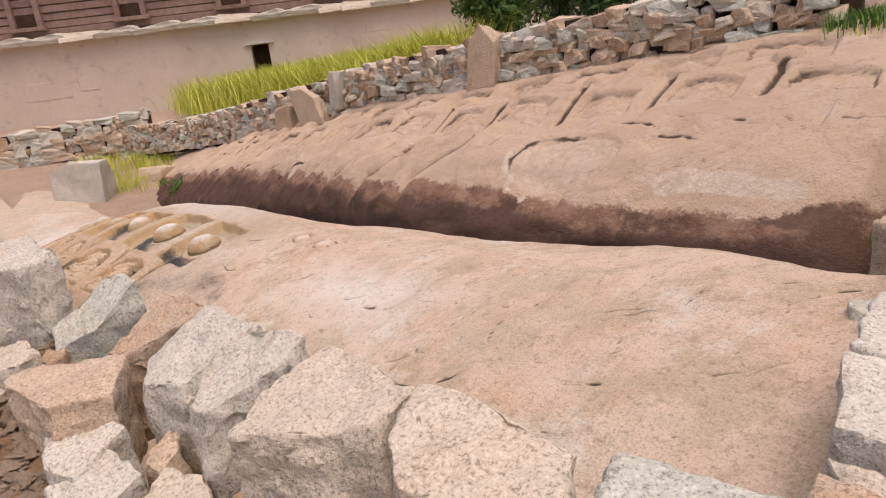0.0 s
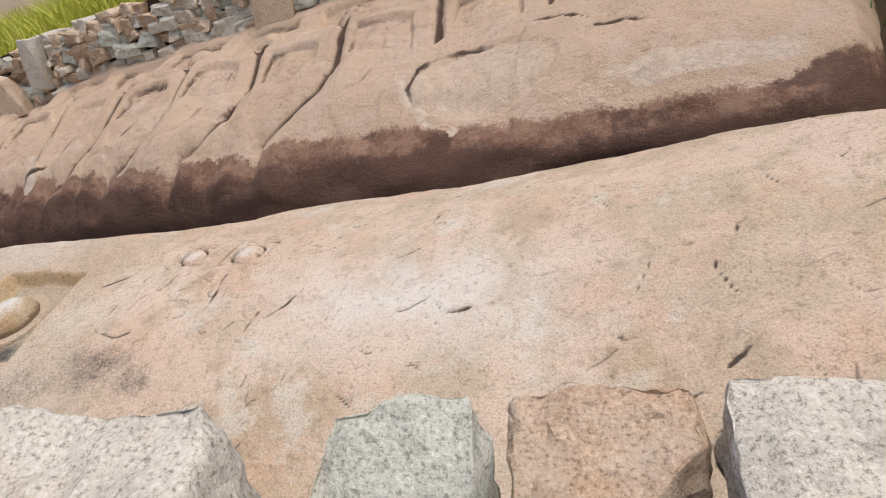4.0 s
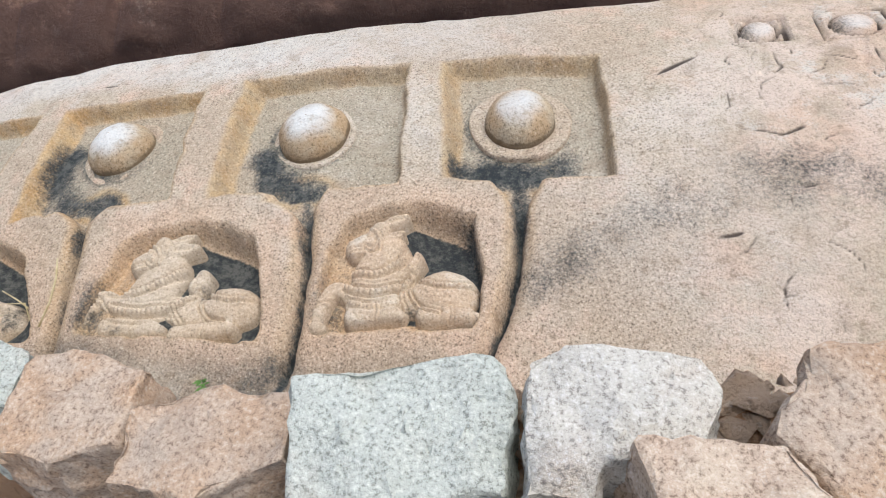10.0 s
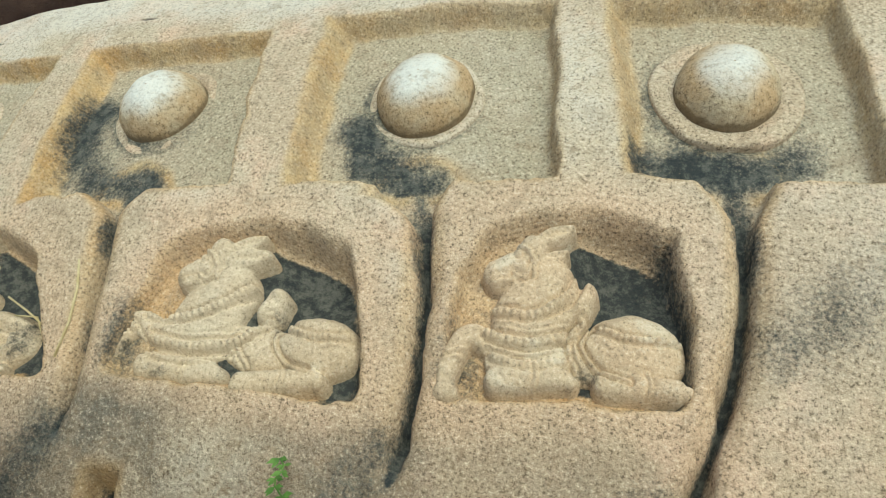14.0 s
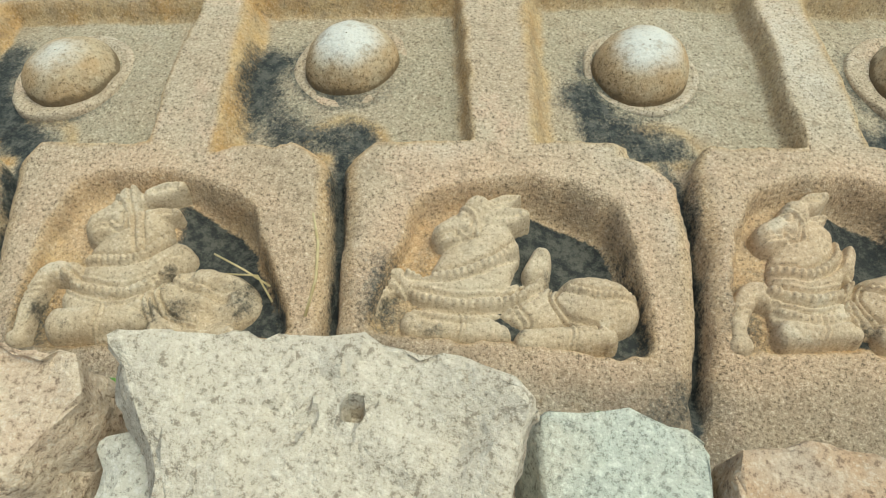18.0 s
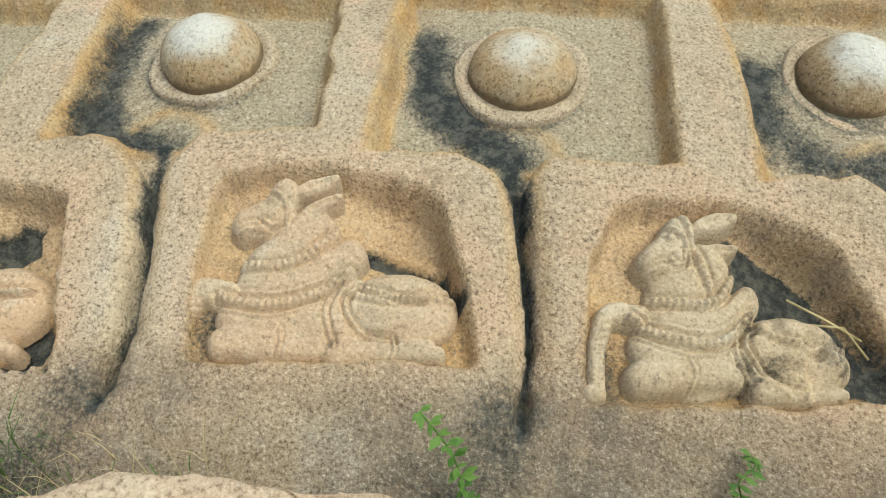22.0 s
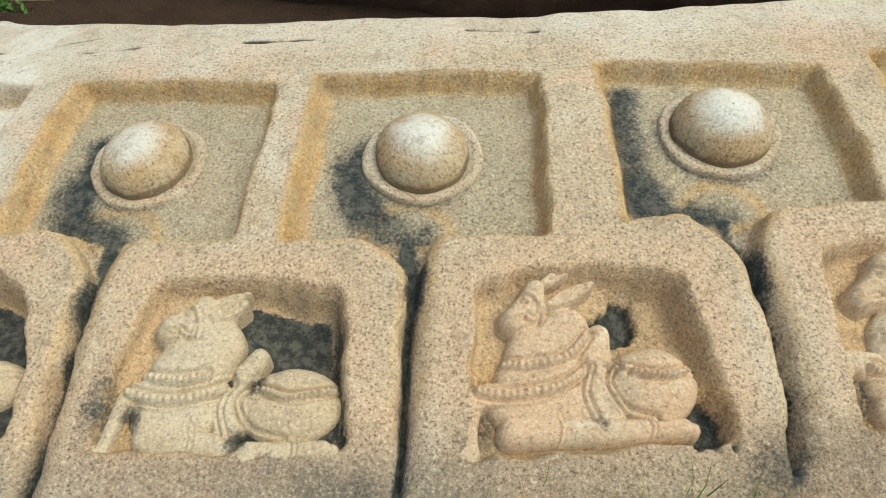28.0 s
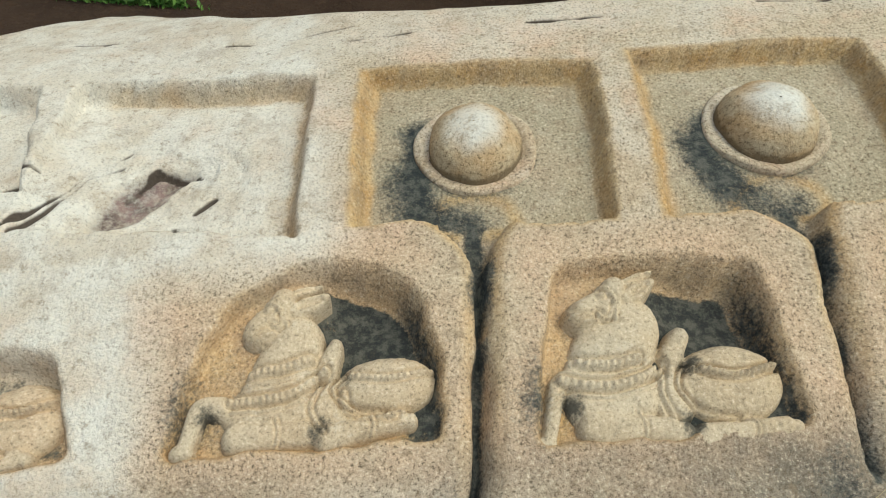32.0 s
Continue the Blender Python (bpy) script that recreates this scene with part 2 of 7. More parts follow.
def statue_material():
    """Granite of the statues: the rock's grain, rubbed pale patches, black lichen."""
    m = Nodes("statue_granite")
    col = m.mix(m.span(m.noise(6, 5), 0.35, 0.65), (0.485, 0.38, 0.25), (0.535, 0.45, 0.325))
    col = m.mix(m.maths("MULTIPLY", m.random(), m.span(m.noise(4, 5, 0.7), 0.35, 0.6, 0.2, 0.9)), col, (0.55, 0.385, 0.25))
    col = m.mix(m.span(m.noise(9, 6, 0.75), 0.55, 0.66, 0, 0.6), col, (0.64, 0.56, 0.43))
    g = m.noise(150, 4, 0.8)
    col = m.mix(m.span(g, 0.53, 0.66, 0, 0.65), col, (0.74, 0.63, 0.47))
    col = m.mix(m.span(g, 0.46, 0.35, 0, 0.75), col, (0.17, 0.13, 0.085))
    col = m.mix(m.span(m.noise(38, 5, 0.8), 0.55, 0.68, 0, 0.4), col, (0.20, 0.155, 0.10))
    col = m.mix(m.span(m.noise(13, 5, 0.7), 0.55, 0.70, 0, 0.35), col, (0.25, 0.20, 0.135))
    lichen = m.maths("ADD", m.named("stain_shade"), m.maths("ADD", m.maths("MULTIPLY", m.maths("SUBTRACT", m.noise(60, 5, 0.85), 0.5), 1.6), m.maths("MULTIPLY", m.maths("SUBTRACT", m.noise(14, 4, 0.7), 0.5), 0.9)))
    col = m.mix(m.span(lichen, 0.45, 1.0, 0, 0.9), col, (0.045, 0.046, 0.04))
    return m.done(col, 0.9, m.bump(m.noise(95, 3, 0.7), 0.6, 0.004, m.bump(m.noise(36, 5, 0.7), 0.45, 0.006)), 0.12)


def soil_material(name, a, b, c):
    m = Nodes(name)
    col = m.mix(m.span(m.noise(3, 6, 0.7), 0.35, 0.65), a, b)
    col = m.mix(m.span(m.noise(55, 4, 0.7), 0.55, 0.68, 0, 0.6), col, c)
    col = m.mix(m.span(m.noise(30, 4, 0.7), 0.45, 0.3, 0, 0.6), col, (0.1, 0.055, 0.03))
    return m.done(col, 0.97, m.bump(m.noise(40, 6, 0.75), 1.0, 0.05))


def leaf_material(name, a, b):
    m = Nodes(name)
    col = m.mix(m.span(m.noise(30, 2), 0.35, 0.65), a, b)
    m.b.inputs["Subsurface Weight"].default_value = 0.0
    return m.done(col, 0.6)


def plaster_material():
    """Big faded blocks of a far stone wall, with water streaks."""
    m = Nodes("compound_wall_stone")
    col = m.mix(m.span(m.noise(0.5, 6, 0.65), 0.35, 0.65), (0.62, 0.52, 0.42), (0.54, 0.45, 0.36))
    col = m.mix(m.span(m.noise(3, 6, 0.7), 0.55, 0.72, 0, 0.5), col, (0.30, 0.22, 0.17))
    return m.done(col, 0.95, m.bump(m.noise(4, 6, 0.7), 0.5, 0.05))


def brick_material():
    m = Nodes("old_brick")
    col = m.mix(m.span(m.noise(6, 5, 0.7), 0.35, 0.65), (0.24, 0.16, 0.13), (0.33, 0.225, 0.185))
    col = m.mix(m.maths("MULTIPLY", m.random(), 0.4), col, (0.12, 0.07, 0.055))
    return m.done(col, 0.95, m.bump(m.noise(15, 5, 0.7), 0.6, 0.03))


ROCK, ROCK2, DOME, STATUE = rock_material(), second_rock_material(), dome_material(), statue_material()
WHITE_STONE = stone_material("white_granite", (0.627, 0.589, 0.489), (0.570, 0.537, 0.442), (0.209, 0.180, 0.152), (0.760, 0.731, 0.665))
PALE_STONE = stone_material("cream_granite", (0.632, 0.553, 0.432), (0.577, 0.507, 0.391), (0.223, 0.177, 0.121), (0.744, 0.679, 0.558))
BLUE_STONE = stone_material("grey_granite", (0.50, 0.525, 0.44), (0.55, 0.57, 0.48), (0.17, 0.178, 0.145), (0.735, 0.75, 0.645))
TAN_STONE = stone_material("tan_granite", (0.61, 0.49, 0.35), (0.57, 0.42, 0.29), (0.22, 0.145, 0.09), (0.74, 0.63, 0.48))
ORANGE_STONE = stone_material("rusty_granite", (0.504, 0.336, 0.202), (0.504, 0.395, 0.286), (0.185, 0.118, 0.076), (0.638, 0.521, 0.386))
SOIL = soil_material("red_soil", (0.44, 0.24, 0.125), (0.52, 0.33, 0.19), (0.62, 0.46, 0.32))
EARTH = soil_material("dry_earth", (0.55, 0.41, 0.30), (0.47, 0.35, 0.25), (0.62, 0.49, 0.36))
GRAVEL = soil_material("gravel_chips", (0.50, 0.35, 0.22), (0.60, 0.46, 0.33), (0.66, 0.56, 0.44))
SLOPE_EARTH = soil_material("slope_earth", (0.22, 0.15, 0.09), (0.17, 0.125, 0.07), (0.30, 0.22, 0.14))
# near-black soil colour that stands for shade in deep gaps and recesses
SHADE_EARTH = soil_material("shade_earth", (0.06, 0.035, 0.022), (0.09, 0.055, 0.035), (0.13, 0.08, 0.05))
LEAF = leaf_material("green_leaf", (0.06, 0.14, 0.025), (0.13, 0.24, 0.05))
DARK_LEAF = leaf_material("dark_leaf", (0.035, 0.08, 0.02), (0.08, 0.145, 0.035))
YELLOW_GRASS = leaf_material("yellow_grass", (0.58, 0.56, 0.10), (0.44, 0.50, 0.08))
BUSH_LEAF = leaf_material("bush_leaf", (0.05, 0.11, 0.025), (0.11, 0.19, 0.045))
DRY_GRASS = leaf_material("dry_grass", (0.45, 0.36, 0.18), (0.55, 0.46, 0.26))
WOOD = leaf_material("bark", (0.12, 0.08, 0.05), (0.16, 0.11, 0.07))
WALL_STONE, BRICK = plaster_material(), brick_material()


# ---------------------------------------------------------------- numbers and small helpers
def vnoise(x, y, scale, seed):
    """Smooth value noise in -1..1 for arrays."""
    tab = np.random.RandomState(seed).rand(64, 64) * 2 - 1
    u, v = x * scale + 517.3, y * scale + 311.7
    i, j = np.floor(u).astype(int), np.floor(v).astype(int)
    a, b = u - i, v - j
    a, b = a * a * (3 - 2 * a), b * b * (3 - 2 * b)
    g = lambda p, q: tab[p % 64, q % 64]
    return (g(i, j) * (1 - a) + g(i + 1, j) * a) * (1 - b) + (g(i, j + 1) * (1 - a) + g(i + 1, j + 1) * a) * b


def ramp(d, w):
    """1 well inside (d negative), 0 outside, across the width w."""
    t = np.clip(0.5 - d / w, 0, 1)
    return t * t * (3 - 2 * t)


def poly_distance(x, y, corners, soft=0.0):
    """Signed distance to a convex outline given clockwise; negative inside; soft rounds the corners."""
    d = np.full(x.shape, -9.0)
    for (ax, ay), (bx, by) in zip(corners, corners[1:] + corners[:1]):
        e = -((x - ax) * (by - ay) - (y - ay) * (bx - ax)) / math.hypot(bx - ax, by - ay)
        if soft:
            h = np.clip(0.5 + 0.25 * (e - d) / soft, 0, 1)
            d = d + (e - d) * h + 2 * soft * h * (1 - h)
        else:
            d = np.maximum(d, e)
    return d


def line_distance(x, y, pts):
    """Distance to a broken line, and how far along it (0..1) the nearest point lies."""
    best, where = np.full(x.shape, 9.0), np.zeros(x.shape)
    n = len(pts) - 1
    for k in range(n):
        (ax, ay), (bx, by) = pts[k], pts[k + 1]
        ex, ey = bx - ax, by - ay
        t = np.clip(((x - ax) * ex + (y - ay) * ey) / (ex * ex + ey * ey), 0, 1)
        d = np.hypot(x - ax - t * ex, y - ay - t * ey)
        where = np.where(d < best, (k + t) / n, where)
        best = np.minimum(best, d)
    return best, where


def mesh_of(name, verts, faces, mat, smooth=True, attrs=None):
    me = bpy.data.meshes.new(name)
    me.from_pydata(np.asarray(verts).tolist(), [], np.asarray(faces).tolist() if not isinstance(faces, list) else faces)
    me.materials.append(mat)
    if smooth:
        me.shade_smooth()
    for key, vals in (attrs or {}).items():
        at = me.attributes.new(key, "FLOAT", "POINT")
        at.data.foreach_set("value", np.asarray(vals, dtype=np.float32).ravel())
    return me


def grid_faces(n, m):
    i = np.arange(n * m).reshape(n, m)
    return np.stack([i[:-1, :-1], i[:-1, 1:], i[1:, 1:], i[1:, :-1]], -1).reshape(-1, 4)


def part(name, me, parent, label="", m=None):
    ob = new(name, me)
    ob.parent = parent
    if m is not None:
        ob.matrix_basis = m
    return tagged(ob, label)


# ---------------------------------------------------------------- the carved rock
HC = [-0.05167, -0.00546, 0.08933, -0.02226, 0.02886, -0.20764, 0.00607, 0.00088]


def rock_height(x, y):
    """The worn top of the carved outcrop, without its carvings."""
    xc, yc = np.clip(x, -5.2, 4.6), np.clip(y, -1.7, 1.2)
    return (HC[0] + HC[1] * xc + HC[2] * yc + HC[3] * xc**2 + HC[4] * xc * yc + HC[5] * yc**2 + HC[6] * xc**3 + HC[7] * xc**4 - 0.12 * np.maximum(xc - 3.2, 0) ** 2
            - 0.16 * np.minimum(x - xc, 0) + 0.05 * np.maximum(x - xc, 0) + 0.7 * np.minimum(y - yc, 0))


def rock_normal(x, y):
    e = 0.05
    h = lambda a, b: float(rock_height(np.array(a), np.array(b)))
    return Vector((-(h(x + e, y) - h(x - e, y)) / (2 * e), -(h(x, y + e) - h(x, y - e)) / (2 * e), 1)).normalized()


EDGE_X = [-9, -6, -5.3, -4.8, -4.4, -4.2, -3.85, -3.5, -2.85, -2.1, -0.9, 0, 0.8, 1.1, 1.54, 2.2, 3, 3.5, 4, 5, 7]
EDGE_Y = [1.3, 1.12, 1.02, 0.78, 0.55, 0.46, 0.34, 0.27, 0.22, 0.22, 0.38, 0.42, 0.47, 0.57, 0.80, 0.84, 0.88, 0.71, 0.45, 0.3, 0.3]

# sunk cells: top left, top right, bottom right, bottom left
CELLS = [
    [(0.11, 0.05), (0.62, 0.06), (0.65, -0.44), (0.17, -0.45)],
    [(-0.58, 0.02), (0.0, 0.06), (0.04, -0.47), (-0.54, -0.51)],
    [(-1.28, -0.05), (-0.73, -0.01), (-0.68, -0.51), (-1.23, -0.55)],
    [(-1.99, -0.03), (-1.39, -0.05), (-1.39, -0.53), (-2.0, -0.54)],
    [(-2.68, -0.04), (-2.12, -0.08), (-2.1, -0.49), (-2.67, -0.52)],
    [(-3.38, -0.04), (-2.81, -0.07), (-2.83, -0.55), (-3.41, -0.53)],
    [(-4.04, 0.04), (-3.47, -0.05), (-3.51, -0.53), (-4.07, -0.47)],
]
# middle, base radius, height and ring width of each carved dome
DOMES = [(0.375, -0.185, 0.110, 0.085, 0.045), (-0.285, -0.215, 0.116, 0.090, 0.022), (-0.98, -0.235, 0.112, 0.092, 0.030), (-1.69, -0.27, 0.114, 0.074, 0.034),
         (-2.39, -0.245, 0.114, 0.090, 0.026), (-3.1, -0.285, 0.113, 0.086, 0.026), (-3.77, -0.25, 0.113, 0.084, 0.028)]
# niches: from the lower left corner over the crown to the lower right one
NICHES = [
    [(-0.142, -0.895), (-0.146, -0.732), (-0.102, -0.585), (0.015, -0.534), (0.176, -0.538), (0.275, -0.580), (0.305, -0.733), (0.290, -0.870)],
    [(-0.855, -0.928), (-0.809, -0.744), (-0.776, -0.650), (-0.592, -0.588), (-0.499, -0.589), (-0.368, -0.635), (-0.307, -0.790), (-0.291, -0.921)],
    [(-1.558, -0.982), (-1.560, -0.732), (-1.514, -0.630), (-1.434, -0.608), (-1.292, -0.610), (-1.131, -0.669), (-1.074, -0.749), (-0.995, -0.932)],
    [(-2.255, -0.958), (-2.281, -0.732), (-2.273, -0.601), (-2.051, -0.572), (-1.847, -0.623), (-1.773, -0.792), (-1.745, -0.932)],
    [(-3.000, -0.994), (-3.001, -0.830), (-2.995, -0.658), (-2.786, -0.617), (-2.562, -0.646), (-2.513, -0.831), (-2.486, -0.969)],
    [(-3.746, -0.957), (-3.714, -0.826), (-3.692, -0.626), (-3.462, -0.611), (-3.251, -0.654), (-3.242, -0.770), (-3.211, -0.971)],
    [(-4.402, -0.905), (-4.378, -0.752), (-4.301, -0.609), (-4.145, -0.546), (-4.022, -0.567), (-3.935, -0.620), (-3.898, -0.719), (-3.888, -0.928)],
    [(-5.10, -0.92), (-5.05, -0.67), (-4.85, -0.63), (-4.63, -0.69), (-4.575, -0.88)],
]
# drains that run from a cell down between two niches
DRAINS = [
    [(0.38, -0.42), (0.39, -0.53), (0.39, -0.67), (0.37, -0.80), (0.33, -0.92), (0.27, -1.06)],
    [(-0.25, -0.49), (-0.22, -0.58), (-0.20, -0.73), (-0.20, -0.87), (-0.22, -1.03)],
    [(-0.96, -0.52), (-0.95, -0.60), (-0.93, -0.74), (-0.92, -0.90), (-0.92, -1.04)],
    [(-1.71, -0.51), (-1.69, -0.61), (-1.67, -0.73), (-1.65, -0.87), (-1.66, -1.03)],
    [(-2.43, -0.50), (-2.41, -0.63), (-2.38, -0.77), (-2.37, -0.90), (-2.39, -1.03)],
    [(-3.13, -0.52), (-3.11, -0.63), (-3.12, -0.78), (-3.12, -0.95), (-3.13, -1.06)],
    [(-3.80, -0.49), (-3.80, -0.60), (-3.81, -0.76), (-3.83, -0.98), (-3.85, -1.08)],
]
# cracks in the bare slab, beside the cells and at its far end
SLAB_CRACKS_NEAR = [[(0.78, -0.06), (0.85, -0.01), (0.93, 0.04)], [(0.98, -0.29), (1.09, -0.31), (1.16, -0.28)], [(1.62, -0.38), (1.58, -0.29), (1.61, -0.24), (1.68, -0.23)], [(1.74, -0.22), (1.79, -0.16), (1.81, -0.09), (1.79, 0.00)], [(1.82, -0.15), (1.81, -0.07)], [(1.96, -0.58), (1.99, -0.53)], [(1.64, -0.61), (1.70, -0.62), (1.78, -0.61)], [(2.07, 0.55), (2.14, 0.48)], [(2.31, -0.56), (2.36, -0.56), (2.40, -0.57)], [(1.07, -0.14), (1.15, -0.04), (1.13, 0.06)], [(1.43, -0.14), (1.41, -0.03), (1.40, 0.08)], [(2.38, -0.21), (2.48, -0.18)], [(0.89, -0.63), (0.96, -0.61)]]
SLAB_CRACKS_FAR = [[(1.67, -0.38), (1.69, -0.29), (1.69, -0.19)], [(1.83, -0.14), (1.87, -0.01)], [(3.26, -0.23), (3.19, -0.19), (3.15, -0.12), (3.15, -0.07)], [(2.84, 0.24), (2.76, 0.37)], [(3.20, 0.01), (3.21, 0.08)], [(4.00, -0.10), (4.00, -0.06), (3.98, 0.00)], [(4.01, -0.38), (4.06, -0.42)], [(3.59, -0.30), (3.65, -0.32), (3.73, -0.29)], [(3.94, 0.28), (4.00, 0.30), (4.02, 0.34)], [(3.17, -0.41), (3.22, -0.36)], [(3.91, -0.17), (3.99, -0.18), (4.05, -0.16)], [(4.09, 0.25), (4.14, 0.28)]]
NICHE_DEEP = [0.112, 0.112, 0.115, 0.10, 0.10, 0.115, 0.11, 0.10]
# algae that creeps over each cell's floor towards its drain
CREEP = [
    [(0.20, -0.39), (0.31, -0.38), (0.40, -0.38), (0.49, -0.36)],
    [(-0.43, -0.32), (-0.39, -0.41), (-0.30, -0.43), (-0.24, -0.48)],
    [(-1.19, -0.23), (-1.18, -0.39), (-1.09, -0.46), (-0.95, -0.49)],
    [(-1.90, -0.19), (-1.88, -0.34), (-1.79, -0.43), (-1.69, -0.53)],
    [(-2.61, -0.13), (-2.62, -0.30), (-2.61, -0.43), (-2.53, -0.48), (-2.40, -0.55)],
    [(-3.23, -0.26), (-3.27, -0.36), (-3.22, -0.45), (-3.13, -0.52)],
    [(-3.89, -0.20), (-3.92, -0.33), (-3.92, -0.42), (-3.82, -0.48)],
]

WET = [1.0, 1.0, 1.1, 0.1, 0.25, 1.0, 1.0, 0.4]


def niche_depth(k, x, y):
    """Floors rise towards the sill and towards the side that the heads face."""
    c = NICHES[k]
    foot = (c[0][1] + c[-1][1]) / 2
    v = (y - foot) / (max(p[1] for p in c) - foot)
    u = np.clip(((x - c[0][0]) / (c[-1][0] - c[0][0]) - 0.40) / 0.3, 0, 1)
    return 0.03 + (NICHE_DEEP[k] * (0.5 + 0.5 * u * u * (3 - 2 * u)) - 0.03) * np.clip(v * 1.4, 0, 1)


def carve(x, y):
    """The carved surface: height, and the masks for stains with painted shade, ochre, pale, grime and dark lines."""
    z = rock_height(x, y) + 0.012 * vnoise(x, y, 1.6, 1) + 0.006 * vnoise(x, y, 5, 2) + 0.0025 * vnoise(x, y, 17, 3)
    # weathered sheets on the bare slab
    bare = np.clip((x - 0.7) / 0.4, 0, 1)
    z = z + bare * (0.007 * np.round(2.2 * vnoise(x, y, 1.9, 8)) / 2 + 0.004 * np.round(1.8 * vnoise(x, y, 5.5, 9)) / 2)
    wob = 0.007 * vnoise(x, y, 14, 4) + 0.004 * vnoise(x, y, 45, 5)
    dip, stain_shade, ochre, pale, sunk = (np.zeros(x.shape) for _ in range(5))
    for k, c in enumerate(CELLS):
        d = poly_distance(x, y, c) + wob
        (ax, ay), (bx, by) = c[3], c[0]
        left = -((x - ax) * (by - ay) - (y - ay) * (bx - ax)) / math.hypot(bx - ax, by - ay) + wob
        slope = np.clip(-left / 0.05, 0, 1)
        dip = np.maximum(dip, 0.062 * np.minimum(ramp(d + 0.006, 0.018), slope * slope * (3 - 2 * slope)))
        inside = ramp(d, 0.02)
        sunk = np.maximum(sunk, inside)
        ochre = np.maximum(ochre, ramp(np.abs(d + 0.006) - 0.012, 0.022))
        ochre = np.maximum(ochre, inside * ramp(np.abs(left + 0.025) - 0.028, 0.02))
        cx, cy, rad, _, ring_w = DOMES[k]
        near, t = line_distance(x, y, CREEP[k])
        near = near + 0.016 * vnoise(x, y, 16, 60 + k) + 0.010 * vnoise(x, y, 40, 70 + k)
        s = 1.0 * np.clip(1.25 - near / 0.074, 0, 1) * np.clip(0.95 + 0.22 * vnoise(x, y, 9, 80 + k), 0.6, 1.1)
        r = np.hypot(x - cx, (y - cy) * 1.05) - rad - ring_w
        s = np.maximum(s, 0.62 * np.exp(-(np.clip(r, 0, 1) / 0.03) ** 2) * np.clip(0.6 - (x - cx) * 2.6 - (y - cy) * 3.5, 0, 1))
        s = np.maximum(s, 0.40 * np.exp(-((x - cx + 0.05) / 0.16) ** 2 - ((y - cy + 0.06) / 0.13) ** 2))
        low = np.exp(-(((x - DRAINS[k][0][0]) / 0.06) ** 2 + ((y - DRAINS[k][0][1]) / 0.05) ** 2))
        stain_shade = np.maximum(stain_shade, np.maximum(s, 0.95 * low) * ramp(d + 0.015, 0.02))
    warm = np.zeros(x.shape)
    for k, c in enumerate(NICHES):
        d = poly_distance(x, y, c, 0.012) + wob * 0.8 + 0.005 * vnoise(x, y, 28, 25)
        dip = np.maximum(dip, niche_depth(k, x, y) * ramp(d + 0.007, 0.02))
        warm = np.maximum(warm, ramp(d - 0.07, 0.10))
        top = max(p[1] for p in c)
        ochre = np.maximum(ochre, ramp(d - 0.002, 0.02) * np.clip(0.95 - 0.5 * (1 - (top - y) / 0.3), 0.3, 1))
        (lx, ly), rx = c[0], c[-1][0]
        across = (x - lx) / (rx - lx) + 0.06 * vnoise(x, y, 18, 26)
        floor_in = ramp(d + 0.022, 0.012)
        s = np.clip((across - 0.40) * 9, 0, 1) * floor_in * WET[k] * np.clip(1.3 + 0.4 * vnoise(x, y, 12, 27), 0.8, 1.6)
        s = np.maximum(s, (0.9 if WET[k] > 0.9 else 0.3) * np.clip((across - 0.8) * 9, 0, 1) * ramp(d + 0.004, 0.012))
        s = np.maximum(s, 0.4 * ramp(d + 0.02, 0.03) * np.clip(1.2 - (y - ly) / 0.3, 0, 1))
        stain_shade = np.maximum(stain_shade, s)
        # shade in the niche's lower left corner, painted into the same dark mask
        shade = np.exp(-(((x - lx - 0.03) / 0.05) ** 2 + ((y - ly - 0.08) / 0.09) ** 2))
        stain_shade = np.maximum(stain_shade, 0.7 * shade)
    # dark hollows beside a hump, and an arc over a haunch
    for cx, cy, w, h in ((-2.69, -0.715, 0.06, 0.045), (-2.545, -0.93, 0.05, 0.05)):
        hollow = np.hypot((x - cx) / w, (y - cy) / h) - 1 + 0.45 * vnoise(x, y, 20, 28) + 0.3 * vnoise(x, y, 55, 38)
        dip = dip + 0.03 * ramp(hollow, 0.4)
        stain_shade = np.maximum(stain_shade, 1.3 * ramp(hollow, 0.35))
    d, _ = line_distance(x, y, [(-1.97, -0.712), (-1.90, -0.730), (-1.825, -0.757), (-1.785, -0.815)])
    arc = d - 0.017 + 0.007 * vnoise(x, y, 24, 39)
    dip = dip + 0.025 * ramp(arc, 0.012)
    stain_shade = np.maximum(stain_shade, 1.3 * ramp(arc, 0.010))
    for k, p in enumerate(DRAINS):
        d, s = line_distance(x, y, p)
        half = 0.012 + 0.075 * np.clip(1 - s / 0.24, 0, 1) ** 1.7 + 0.004 * vnoise(x, y, 20, 29)
        fade = np.clip((1.02 - s) / 0.15, 0, 1)
        dip = np.maximum(dip, (0.064 + 0.016 * np.clip(s / 0.4, 0, 1)) * ramp(d - half + wob, 0.018) * fade)
        # the frames round off towards the gap
        dip = np.maximum(dip, 0.024 * np.clip(1 - (d - half) / 0.04, 0, 1) ** 2 * fade)
        stain_shade = np.maximum(stain_shade, 1.15 * ramp(d - half * 0.8, 0.016) * np.clip(s / 0.2, 0.3, 1))
        run = np.clip(1.25 - (d + 0.010 * vnoise(x, y, 24, 37)) / 0.027, 0, 1) * np.clip((0.45 - s) / 0.1, 0, 1)
        stain_shade = np.maximum(stain_shade, (0.8 if k < 2 else 1.05) * run)
        ochre = ochre * (1 - 0.9 * np.clip(run * 1.5, 0, 1))
        ex, ey = p[-1]
